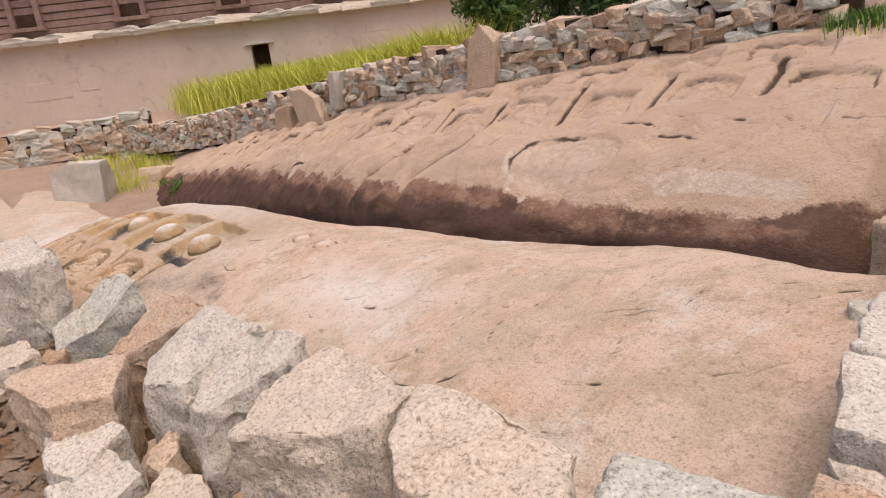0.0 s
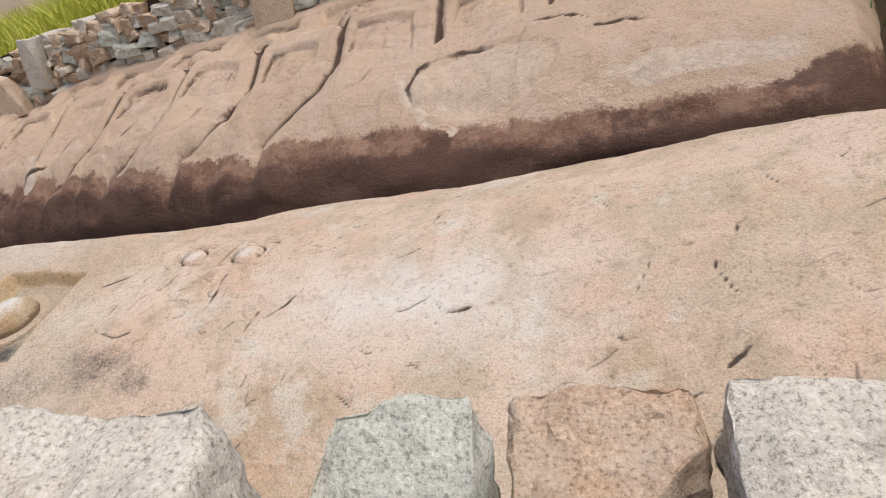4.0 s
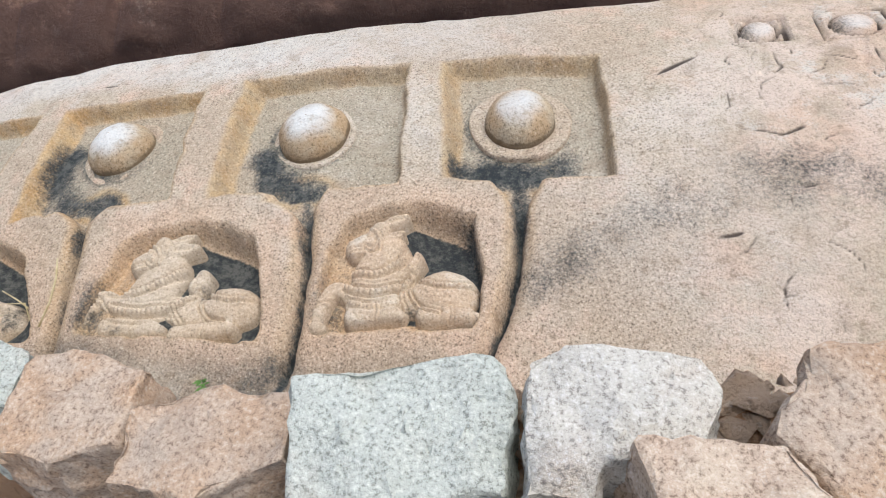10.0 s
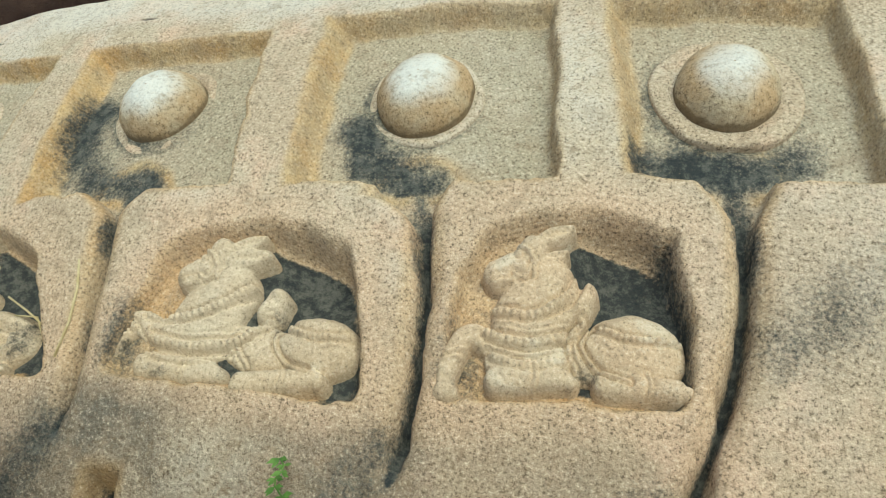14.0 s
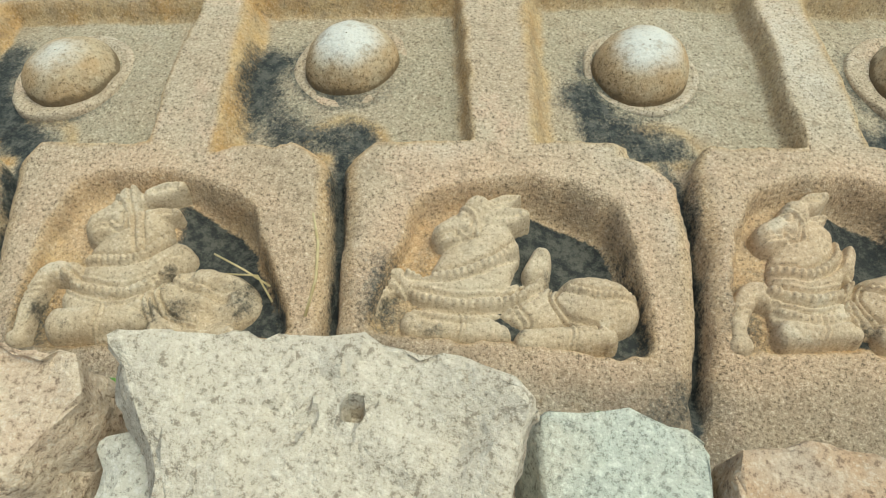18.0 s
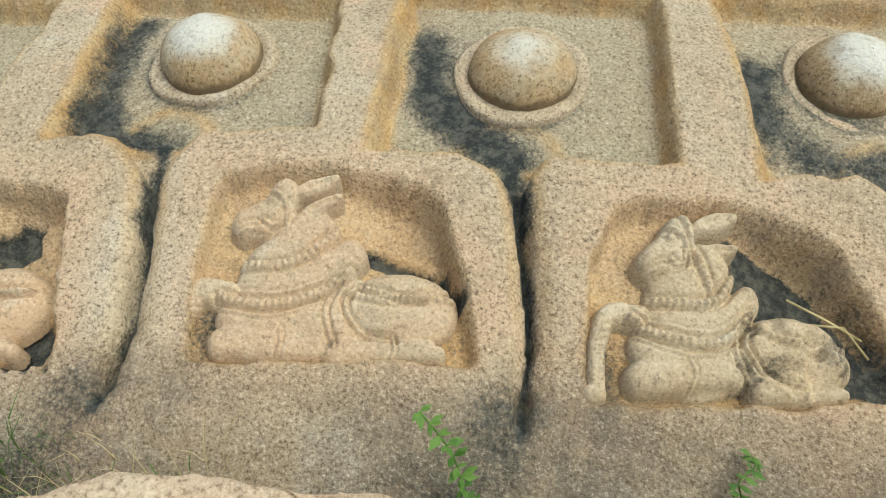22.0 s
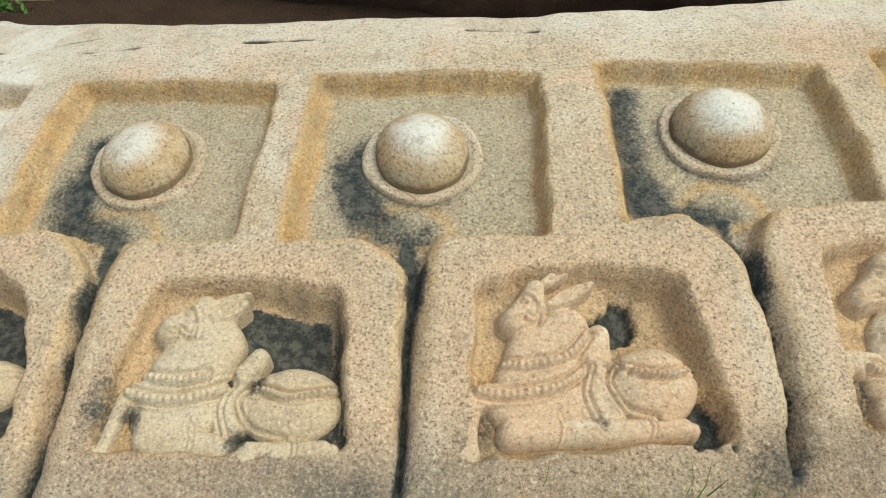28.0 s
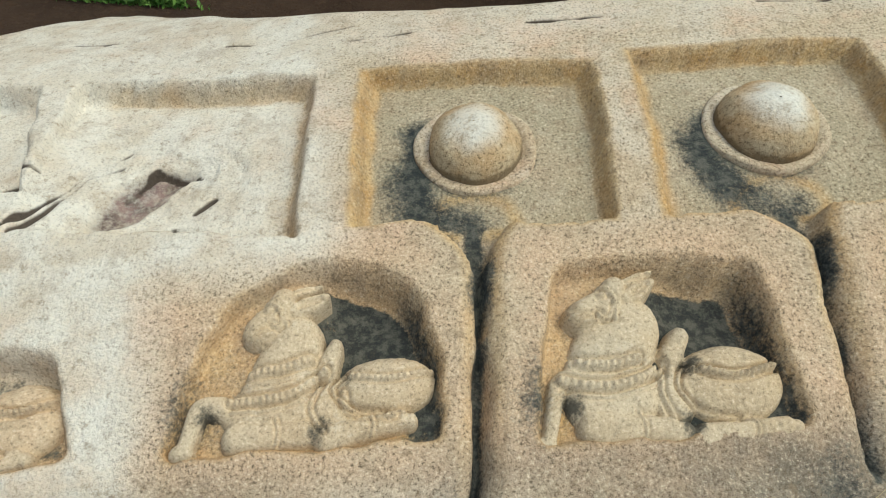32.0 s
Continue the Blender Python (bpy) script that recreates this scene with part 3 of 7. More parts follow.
        fan = np.exp(-(((x - ex + 0.05 - (y - ey) * 0.35) / (0.05 + 0.35 * np.clip(ey + 0.1 - y, 0, 0.4))) ** 2)) * np.clip((ey + 0.12 - y) / 0.08, 0, 1)
        stain_shade = np.maximum(stain_shade, 0.62 * fan * np.clip(0.9 + 0.4 * vnoise(x, y, 11, 36), 0.3, 1.1))
        ochre = np.maximum(ochre, 0.9 * ramp(np.abs(d - half - 0.014) - 0.014, 0.03) * np.clip(1.1 - s, 0.3, 1))
    # broken cell, its torn hole, and a further cell
    d = poly_distance(x, y, [(-4.79, 0.16), (-4.16, 0.03), (-4.19, -0.47), (-4.8, -0.37)]) + wob
    fade = np.clip((x + 4.86 + (y + 0.4) * 0.35) / 0.35, 0, 1)
    dip = np.maximum(dip, 0.07 * ramp(d, 0.026) * fade)
    ochre = np.maximum(ochre, 0.8 * ramp(np.abs(d + 0.008) - 0.016, 0.022) * fade * np.clip((x + 4.74 + y * 0.2) / 0.08, 0, 1))
    d = poly_distance(x, y, [(-5.45, 0.22), (-4.9, 0.16), (-4.83, -0.25), (-5.4, -0.2)]) + wob
    dip = np.maximum(dip, 0.075 * ramp(d, 0.03))
    tear, along_tear = line_distance(x, y, [(-4.635, -0.36), (-4.60, -0.30), (-4.56, -0.245), (-4.52, -0.21), (-4.435, -0.195)])
    tear = tear - np.interp(along_tear, [0, 0.25, 0.5, 0.75, 1], [0.018, 0.05, 0.062, 0.045, 0.012]) + 0.012 * vnoise(x, y, 22, 12) + 0.008 * vnoise(x, y, 55, 13)
    dip = dip + 0.026 * ramp(tear, 0.022) + 0.014 * ramp(tear + 0.03 + 0.012 * vnoise(x, y, 30, 15), 0.014)
    torn = ramp(tear + 0.006, 0.016)
    # layers that flaked off around it
    for reach, drop in ((0.035, 0.006), (0.10, 0.004)):
        z = z - drop * ramp(tear - reach + 0.03 * vnoise(x, y, 8, 14), 0.016)
    flake = np.hypot((x + 4.42) / 0.125, (y + 0.25) / 0.115) - 1 + 0.15 * vnoise(x, y, 9, 14)
    z = z - 0.005 * ramp(flake, 0.06)
    pale = np.maximum(pale, np.clip((-4.02 - x) / 0.15, 0, 1) * np.clip((y + 0.62) / 0.12, 0, 1))
    pale = np.maximum(pale, np.clip((-4.40 - x) / 0.12, 0, 1) * np.clip((y + 1.15) / 0.1, 0, 1))
    pale = np.maximum(pale, 0.9 * np.exp(-(((x - 2.25) / 0.5) ** 2 + ((y + 0.12) / 0.22) ** 2)))
    pale = np.maximum(pale, 0.55 * np.clip((y - 0.02) / 0.1, 0, 1) * np.clip((0.6 - x) / 0.5, 0, 1))
    pale = np.maximum(pale, 0.5 * np.exp(-(((x - 0.8) / 0.42) ** 2 + ((y + 0.62) / 0.36) ** 2)) * np.clip(0.8 + 0.5 * vnoise(x, y, 6, 23), 0, 1))
    pale = pale * np.clip((x + 6.2) / 0.8, 0.25, 1)
    pale = pale * (1 - 0.85 * np.clip(ochre, 0, 1))
    # two tiny carved domes in square grooves, coloured dark along the grooves and pale on top
    marks = np.zeros(x.shape)
    for cx, cy, r, w in ((1.12, 0.17, 0.045, 0.075), (1.40, 0.175, 0.055, 0.105)):
        q = np.maximum(np.abs(x - cx) / 1.15, np.abs(y - cy)) - w * 0.85
        dip = np.maximum(dip, 0.016 * ramp(np.abs(q) - 0.005, 0.014))
        marks = np.maximum(marks, 0.85 * ramp(np.abs(q) - 0.006, 0.014) * np.clip(0.75 + 0.5 * vnoise(x, y, 16, 31), 0, 1))
        t = np.hypot(x - cx, y - cy)
        dip = np.maximum(dip, 0.02 * ramp(np.abs(t - r * 1.25) - 0.006, 0.014))
        marks = np.maximum(marks, 0.8 * ramp(np.abs(t - r * 1.25) - 0.005, 0.012))
        pale = np.maximum(pale, 0.6 * ramp(t - r * 0.8, 0.02))
        z = z + 0.006 * np.sqrt(np.clip(1 - (t / r) ** 2, 0, 1)) - 0.006 * ramp(q, 0.01)
        stain_shade = np.maximum(stain_shade, 0.55 * np.exp(-(((x - cx + 0.05) / 0.035) ** 2 + ((y - cy + 0.01) / 0.05) ** 2)))
        dd, _ = line_distance(x, y, [(cx - 0.01, cy - w), (cx - 0.03, cy - 0.24)])
        dip = np.maximum(dip, 0.008 * ramp(dd - 0.008, 0.014))
        marks = np.maximum(marks, 0.3 * ramp(np.abs(dd - 0.014) - 0.002, 0.01))
    # small square sockets, the shade inside them painted black
    grime_off = []
    for cx, cy in ((-3.135, -1.15), (-0.79, -1.125)):
        q = np.maximum(np.abs(x - cx), np.abs(y - cy)) - 0.034 + 0.3 * wob
        dip = np.maximum(dip, 0.10 * ramp(q, 0.012))
        stain_shade = np.maximum(stain_shade, 1.6 * ramp(q + 0.006, 0.012))
        grime_off.append((cx, cy))
        ochre = np.maximum(ochre, ramp(np.abs(q - 0.006) - 0.014, 0.02))
    # algae streak on the slab and dark grime at the foot
    d, _ = line_distance(x, y, [(0.42, -0.76), (0.62, -0.64), (0.80, -0.55), (1.04, -0.47), (1.36, -0.48)])
    stain_shade = np.maximum(stain_shade, 0.55 * np.exp(-((d + 0.03 * vnoise(x, y, 6, 19)) / 0.085) ** 2) * (0.85 + 0.3 * vnoise(x, y, 9, 20)))
    stain_shade = np.maximum(stain_shade, 0.6 * np.exp(-(((x - 1.12) / 0.22) ** 2 + ((y + 0.42) / 0.075) ** 2)))
    grime = np.clip((-0.90 - y) / 0.09, 0, 1) * (0.82 + 0.5 * vnoise(x, y, 4, 21)) * np.clip((0.4 - x) / 0.6, 0, 1) * np.interp(x, [-4.0, -3.0], [0.55, 1.0])
    grime = np.maximum(grime, 0.15 * np.exp(-(((x - 0.75) / 0.35) ** 2 + ((y + 0.72) / 0.15) ** 2)))
    for cx, cy in grime_off:
        grime = grime * (1 - np.exp(-(((x - cx) / 0.06) ** 2 + ((y - cy) / 0.06) ** 2)))
    # cracks
    crack_shade = marks
    rs = np.random.RandomState(5)
    for _ in range(200):
        px, py, a = rs.uniform(0.95, 4.3), rs.uniform(-0.85, 0.62), rs.uniform(-3.0, 3.0)
        line = [(px, py)]
        step = rs.uniform(0.012, 0.045)
        for _ in range(rs.randint(3, 6)):
            a += rs.uniform(-0.9, 0.9)
            line.append((line[-1][0] + step * math.cos(a), line[-1][1] + step * math.sin(a)))
        d, s = line_distance(x, y, line)
        crack_shade = np.maximum(crack_shade, rs.uniform(0.3, 0.8) * ramp(d - 0.003, 0.013) * np.clip(4 * s * (1 - s) + 0.2, 0, 1))
    for line in SLAB_CRACKS_NEAR + SLAB_CRACKS_FAR:
        line = [(a + 0.004 * rs.randn(), b + 0.004 * rs.randn()) for a, b in line]
        d, s = line_distance(x, y, line)
        crack_shade = np.maximum(crack_shade, 0.95 * ramp(d + 0.005 * vnoise(x, y, 30, 33) - 0.003, 0.013) * np.clip(0.7 + 0.6 * vnoise(x, y, 9, 34), 0.2, 1) * np.clip(6 * s * (1 - s) + 0.45, 0, 1))
    for line in ([(-4.1, 0.2), (-3.9, 0.19)], [(-3.6, 0.15), (-3.4, 0.13)], [(-3.0, 0.13), (-2.8, 0.11)], [(-1.9, 0.1), (-1.7, 0.08)], [(-1.3, 0.08), (-1.1, 0.11)],
                 [(-4.90, -0.42), (-4.833, -0.367), (-4.78, -0.328), (-4.735, -0.251), (-4.698, -0.184), (-4.641, -0.136), (-4.60, -0.09)], [(-4.80, -0.385), (-4.755, -0.32), (-4.715, -0.25), (-4.67, -0.19), (-4.62, -0.155)], [(-4.95, -0.215), (-4.898, -0.195), (-4.847, -0.185), (-4.793, -0.186)], [(-4.60, -0.25), (-4.575, -0.205), (-4.536, -0.175), (-4.465, -0.19), (-4.42, -0.215)], [(-4.453, -0.372), (-4.424, -0.40), (-4.445, -0.43)], [(-4.97, 0.466), (-4.78, 0.415), (-4.55, 0.395)], [(-4.413, 0.268), (-4.28, 0.262), (-4.06, 0.279)],
                 [(-4.42, -0.32), (-4.38, -0.295)]):
        line = [(a + 0.006 * rs.randn(), b + 0.006 * rs.randn()) for a, b in line]
        d, s = line_distance(x, y, line)
        crack_shade = np.maximum(crack_shade, ramp(d + 0.005 * vnoise(x, y, 30, 32) - 0.004, 0.013) * np.clip(0.8 + 0.7 * vnoise(x, y, 11, 31), 0, 1))
    z = z + np.clip(grime, 0, 1) * (0.004 * vnoise(x, y, 55, 6) + 0.003 * vnoise(x, y, 105, 7))
    return z - dip - 0.012 * crack_shade, stain_shade, ochre, pale, grime, crack_shade, sunk, warm * (1 - sunk), torn


def build_rock():
    xs = np.concatenate([np.arange(-9, -5.2, 0.05), np.arange(-5.2, 0.9, 0.007), np.arange(0.9, 2.0, 0.0085), np.arange(2.0, 4.7, 0.0115), np.arange(4.7, 4.95, 0.06)])
    ys = np.concatenate([np.arange(-1.9, -1.22, 0.03), np.arange(-1.22, 0.13, 0.007)])
    edge = np.interp(xs, EDGE_X, EDGE_Y) + 0.02 * vnoise(xs, xs * 0, 3, 40) + 0.008 * vnoise(xs, xs * 0, 14, 41)
    rows = [(np.full(xs.shape, y), 0.0) for y in ys]
    for s in np.linspace(0, 1, 58)[1:]:
        rows.append((0.13 + np.maximum(edge - 0.13, 0.05) * s, -0.02 * max(0, s - 0.75) ** 2 * 16))
    for dy, dz in ((0.025, 0.035), (0.045, 0.07), (0.06, 0.14), (0.05, 0.35), (0.0, 0.7), (0.0, 1.2)):
        rows.append((edge + dy, -dz))
    x = np.tile(xs, (len(rows), 1))
    y = np.array([r[0] for r in rows])
    z, stain_shade, ochre, pale, grime, crack_shade, sunk, warm, torn = carve(x, y)
    z = z + np.array([r[1] for r in rows])[:, None]
    # the rows that drop behind the edge are coloured darkest
    grime[-5:] = 1.0
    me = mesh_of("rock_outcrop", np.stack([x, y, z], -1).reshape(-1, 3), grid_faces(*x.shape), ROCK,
                 attrs={"stain_shade": stain_shade, "ochre": ochre * np.clip(0.7 - (x + 0.2) * 0.4, 0.7, 1), "pale": pale, "grime": grime, "crack_shade": crack_shade, "sunk": sunk, "warm": warm, "torn": torn, "bare": np.clip((x - 0.65) / 0.5, 0, 1)})
    return tagged(new("rock_outcrop", me), "tan granite outcrop carved with sunk cells, niches and drains", "rock", kind="structure")


build_rock()


def place_on_rock(x, y, sink, turn=0.0, lean=1.0):
    """A pose on the rock, sunk below its top, with its z along the slope's normal (lean 1) or upright (0)."""
    n = Vector((0, 0, 1)).lerp(rock_normal(x, y), lean).normalized()
    q = Vector((0, 0, 1)).rotation_difference(n)
    return Matrix.Translation((x, y, float(rock_height(np.array(x), np.array(y))) - sink)) @ q.to_matrix().to_4x4() @ Matrix.Rotation(turn, 4, "Z")


def lathe(name, profile, mat, seed, segs=64, rough=0.003):
    pr = []
    for (r0, z0), (r1, z1) in zip(profile, profile[1:]):
        k = max(1, int(math.hypot(r1 - r0, z1 - z0) / 0.008))
        pr += [(r0 + (r1 - r0) * i / k, z0 + (z1 - z0) * i / k) for i in range(k)]
    pr.append(profile[-1])
    ang = np.linspace(0, 2 * np.pi, segs, endpoint=False)
    v, f = [], []
    for r, z in pr:
        wob = 1 + 0.03 * np.sin(ang * 2 + seed) + 0.015 * np.sin(ang * 5 + seed * 2)
        a = np.stack([r * wob * np.cos(ang), r * wob * np.sin(ang), np.full(segs, z)], -1)
        a[:, 2] += rough * vnoise(a[:, 0], a[:, 1], 30, seed)
        v.append(a)
    n = len(pr)
    for i in range(n - 1):
        for j in range(segs):
            k = (j + 1) % segs
            f.append([i * segs + j, i * segs + k, (i + 1) * segs + k, (i + 1) * segs + j])
    return mesh_of(name, np.concatenate(v), f, mat)


def build_domes():
    for k, (cx, cy, r, h, w) in enumerate(DOMES):
        base = tagged(new("carved_dome"), ("weathered ochre granite dome with pale crown on ring base", "flattened tan granite dome on a wide ring base")[k == 3],
                      "carved dome", "domes in the sunk cells")
        base.matrix_basis = place_on_rock(cx, cy, 0.064)
        rr = r + w
        part("ring_base", lathe("ring_base", [(rr + 0.006, -0.02), (rr + 0.002, 0.003), (rr - 0.003, 0.007), (r + 0.009, 0.006), (r + 0.003, 0.001), (r - 0.02, 0.0)], ROCK, k + 3, rough=0.004), base)
        prof = [(r + 0.002, -0.01), (r + 0.001, 0.004)] + [(r * math.cos(a) ** 1.06, h * math.sin(a) + 0.008) for a in np.linspace(0.06, 1.5, 18)] + [(0.002, h + 0.008)]
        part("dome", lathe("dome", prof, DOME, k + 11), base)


build_domes()


# ---------------------------------------------------------------- reclining bull statues
def smooth_max(a, b, k=0.05):
    h = np.clip(0.5 + 0.5 * (a - b) / k, 0, 1)
    return b + (a - b) * h + k * h * (1 - h)


def bull_relief(u, v, seed):
    """Relief height 0..1 of a reclining bull that faces the low-u side; (0..1, 0..1) is its niche."""
    rs = np.random.RandomState(seed)
    j = lambda s=0.012: rs.uniform(-s, s)

    def egg(cx, cy, rx, ry, top, turn=0.0):
        c, s = math.cos(turn), math.sin(turn)
        a, b = (u - cx) * c + (v - cy) * s, -(u - cx) * s + (v - cy) * c
        return top * np.sqrt(np.clip(1 - (a / rx) ** 2 - (b / ry) ** 2, 0, 1)) - 0.02 * (((a / rx) ** 2 + (b / ry) ** 2) > 1)

    def limb(pts, r0, r1, top):
        d, s = line_distance(u, v * 0.75, [(a, b * 0.75) for a, b in pts])
        r = r0 + (r1 - r0) * s
        return top * np.sqrt(np.clip(1 - (d / r) ** 2, 0, 1)) - 0.02 * (d > r)

    h = np.full(u.shape, -0.02)
    raw = h
    dx, dy = j(), j()
    # haunch, flank, chest and neck run into one another
    for b in (egg(0.755 + dx, 0.27, 0.185, 0.26, 0.92, -0.1), egg(0.58, 0.29, 0.16, 0.22, 0.74), egg(0.335, 0.29, 0.205, 0.27, 0.92, 0.1),
              limb([(0.33, 0.36), (0.365, 0.58), (0.385 + dx, 0.74)], 0.185, 0.085, 0.88), egg(0.575, 0.565 + dy, 0.056, 0.078, 0.93),
              limb([(0.44, 0.47), (0.55, 0.52)], 0.06, 0.05, 0.8)):
        raw = np.maximum(raw, b)
        h = smooth_max(h, b, 0.07)
    # folded legs that lie on the sill
    for b in (limb([(0.185, 0.09), (0.31, 0.085), (0.45, 0.055)], 0.058, 0.05, 0.76), limb([(0.55, 0.035), (0.70, 0.06), (0.85, 0.045)], 0.046, 0.042, 0.80),
              limb([(0.64, 0.24), (0.585, 0.12), (0.56, 0.05)], 0.075, 0.05, 0.93)):
        raw = np.maximum(raw, b)
        h = smooth_max(h, b, 0.03)
    h = np.where(raw > 0, h, -0.02)
    h = np.maximum(h, egg(0.925, 0.05, 0.03, 0.05, 0.45))
    # raised forefoot
    h = np.maximum(h, limb([(0.17, 0.35), (0.085, 0.36 + dy)], 0.052, 0.052, 0.72))
    h = np.maximum(h, limb([(0.085, 0.36 + dy), (0.055, 0.20), (0.025, 0.06)], 0.048, 0.036, 0.62))
    # head, ear and horn
    head = smooth_max(limb([(0.195 + dx, 0.685 + dy), (0.25 + dx, 0.715 + dy)], 0.048, 0.058, 0.86), limb([(0.275 + dx, 0.735 + dy), (0.355, 0.765)], 0.07, 0.078, 0.95), 0.05)
    h = np.maximum(h, head)
    d, t = line_distance(u, v * 0.75, [(0.375, 0.77 * 0.75), (0.455, 0.80 * 0.75), (0.535 + dx, 0.85 * 0.75)])
    h = np.maximum(h, 0.66 * np.sqrt(np.clip(1 - (d / (0.008 + 0.026 * np.sin(np.clip(t * 1.05, 0, 1) * np.pi) ** 0.7)) ** 2, 0, 1)) - 0.02 * (d > 0.05))
    h = np.maximum(h, limb([(0.355, 0.83), (0.42, 0.865), (0.48 + dx, 0.905)], 0.020, 0.012, 0.60))
    # bead collars, straps, saddle cloth
    on = np.clip(h * 3, 0, 1)

    def band(pts, w, lift, beads=0):
        d, s = line_distance(u, v * 0.75, [(a, b * 0.75) for a, b in pts])
        rope = lift * np.sqrt(np.clip(1 - (d / w) ** 2, 0, 1))
        if beads:
            rope = rope * (0.62 + 0.38 * np.cos(s * beads * 6.283))
        groove = -0.055 * np.exp(-((d - w * 1.3) / (w * 0.4)) ** 2)
        return (rope + groove) * on

    out = h.copy()
    out += band([(0.19, 0.53), (0.27, 0.50), (0.36, 0.50), (0.45, 0.54), (0.50, 0.60)], 0.014, 0.075, 20)
    out += band([(0.17, 0.455), (0.26, 0.415), (0.36, 0.415), (0.46, 0.46), (0.53, 0.53)], 0.013, 0.065)
    out += band([(0.14, 0.375), (0.25, 0.325), (0.35, 0.325), (0.46, 0.385), (0.55, 0.48)], 0.018, 0.085, 20)
    out += band([(0.15, 0.31), (0.26, 0.265), (0.37, 0.275), (0.47, 0.335)], 0.007, 0.0)
    out += band([(0.60, 0.42), (0.70, 0.355), (0.80, 0.34), (0.93, 0.37)], 0.010, 0.06, 24)
    out += band([(0.61, 0.37), (0.71, 0.305), (0.81, 0.29), (0.93, 0.315)], 0.007, 0.035)
    out += band([(0.51, 0.36), (0.50, 0.22), (0.525, 0.08)], 0.010, 0.0)
    out += band([(0.66, 0.26), (0.70, 0.17), (0.80, 0.13), (0.90, 0.17)], 0.009, 0.0)
    out += band([(0.325, 0.845), (0.355, 0.77), (0.36, 0.69)], 0.010, 0.06, 6)
    out += band([(0.16, 0.655), (0.205, 0.665), (0.245, 0.675)], 0.005, 0.0)
    out += band([(0.39, 0.70), (0.405, 0.62), (0.41, 0.54)], 0.012, 0.06, 6)
    out += band([(0.25, 0.17), (0.36, 0.165), (0.47, 0.13)], 0.007, 0.0)
    eye = np.hypot((u - 0.285 - dx) / 0.018, (v - 0.76 - dy) / 0.02)
    out += on * (0.05 * np.exp(-eye**2) - 0.06 * np.exp(-((eye - 1.5) / 0.4) ** 2))
    ear = line_distance(u, v * 0.75, [(0.41, 0.78 * 0.75), (0.50, 0.825 * 0.75)])[0]
    out -= 0.07 * np.exp(-(ear / 0.008) ** 2) * on
    wear = vnoise(u, v, 9, seed) * 0.035 + vnoise(u, v, 22, seed + 1) * 0.022 + vnoise(u, v, 70, seed + 2) * 0.018 + vnoise(u, v, 120, seed + 3) * 0.016
    return np.where(h > 0, out + wear * on, h)


def bull_form(x, y, b, seed):
    """Relief 0..1 over the plan of a reclining bull with the joints b, its head raised to the low-x side."""
    def egg(c, power=1.6):
        ry = c[3] if len(c) > 3 else c[2]
        q = ((x - c[0]) / c[2]) ** 2 + ((y - c[1]) / ry) ** 2
        return np.sqrt(np.clip(1 - q**power, 0, 1)) - 0.05 * (q > 1)

    def limb(pts, r0, r1, power=1.3):
        d, s = line_distance(x, y, [p[:2] for p in pts])
        q = (d / (r0 + (r1 - r0) * s)) ** 2
        return np.sqrt(np.clip(1 - q**power, 0, 1)) - 0.05 * (q > 1)

    def curl(pts, steps=7):
        """The broken line rounded into a curve."""
        p = [pts[0]] + list(pts) + [pts[-1]]
        out = []
        for a, u, v, w in zip(p, p[1:], p[2:], p[3:]):
            for i in range(steps):
                t = i / steps
                out.append(tuple(0.5 * (2 * u[m] + (v[m] - a[m]) * t + (2 * a[m] - 5 * u[m] + 4 * v[m] - w[m]) * t * t + (3 * u[m] - a[m] - 3 * v[m] + w[m]) * t**3) for m in (0, 1)))
        return out + [tuple(pts[-1][:2])]

    n0, n1, n2 = b["neck"]
    cheek, muzzle, poll = b["cheek"], b["muzzle"], b["poll"]
    cx, cy, rx, ry = b["haunch"]
    flank, f = b["flank"], b["fore"]
    fx, fy, fr = f[-1]
    h = np.full(x.shape, -0.05)

    def lay(form, top, blend=0.02):
        """Puts a form on the relief, run into what is there."""
        nonlocal h
        h = np.where(form > 0, smooth_max(h, top * form, blend), h)

    # body: flank, chest, neck, hump, haunch
    lay(egg(flank, 2.0), 0.60)
    lay(egg(b["chest"], 2.2), 0.66, 0.06)
    lay(np.maximum(limb((n0, n1), n0[2] * 1.1, n1[2], 1.8), limb((n1, n2), n1[2], n2[2], 1.8)), 0.66, 0.05)
    kx, ky, kr = b["hump"]
    lay(limb(((kx, ky), b["link"]), kr, b["link"][2], 1.6), 0.60, 0.08)
    lay(egg((kx, ky, kr * 0.8), 1.2), 0.66, 0.06)
    lay(egg((cx, cy, rx, ry), 1.35), 0.80, 0.03)
    # legs: raised forefoot, folded foreleg, folded hind leg
    lay(limb(curl(f), fr * 1.2, fr * 0.9, 1.8), 0.64)
    lay(egg((fx - fr * 0.25, fy - fr * 0.1, fr * 1.3, fr * 0.95), 1.8), 0.66)
    for key, top in (("shin", 0.76), ("hind", 0.78)):
        (ax, ay), (bx, by, r) = b[key]
        lay(limb(((ax, ay), (bx, by)), r * 1.12, r * 0.9, 1.8), top)
        lay(egg((bx + r * 0.75, by - r * 0.15, r * 0.72, r * 0.72), 1.6), top * 0.94)
    # ears, then the head in front of them
    for key, top in (("ear2", 0.60), ("ear", 0.68)):
        (ax, ay), (bx, by, w) = b[key]
        d, t = line_distance(x, y, ((ax, ay), (bx, by)))
        q = (d / (w * 1.1 * (0.42 + 0.58 * np.sin(np.clip(t * 0.8 + 0.16, 0, 1) * np.pi)))) ** 2
        leaf = np.sqrt(np.clip(1 - q**2, 0, 1)) - 0.05 * (q > 1)
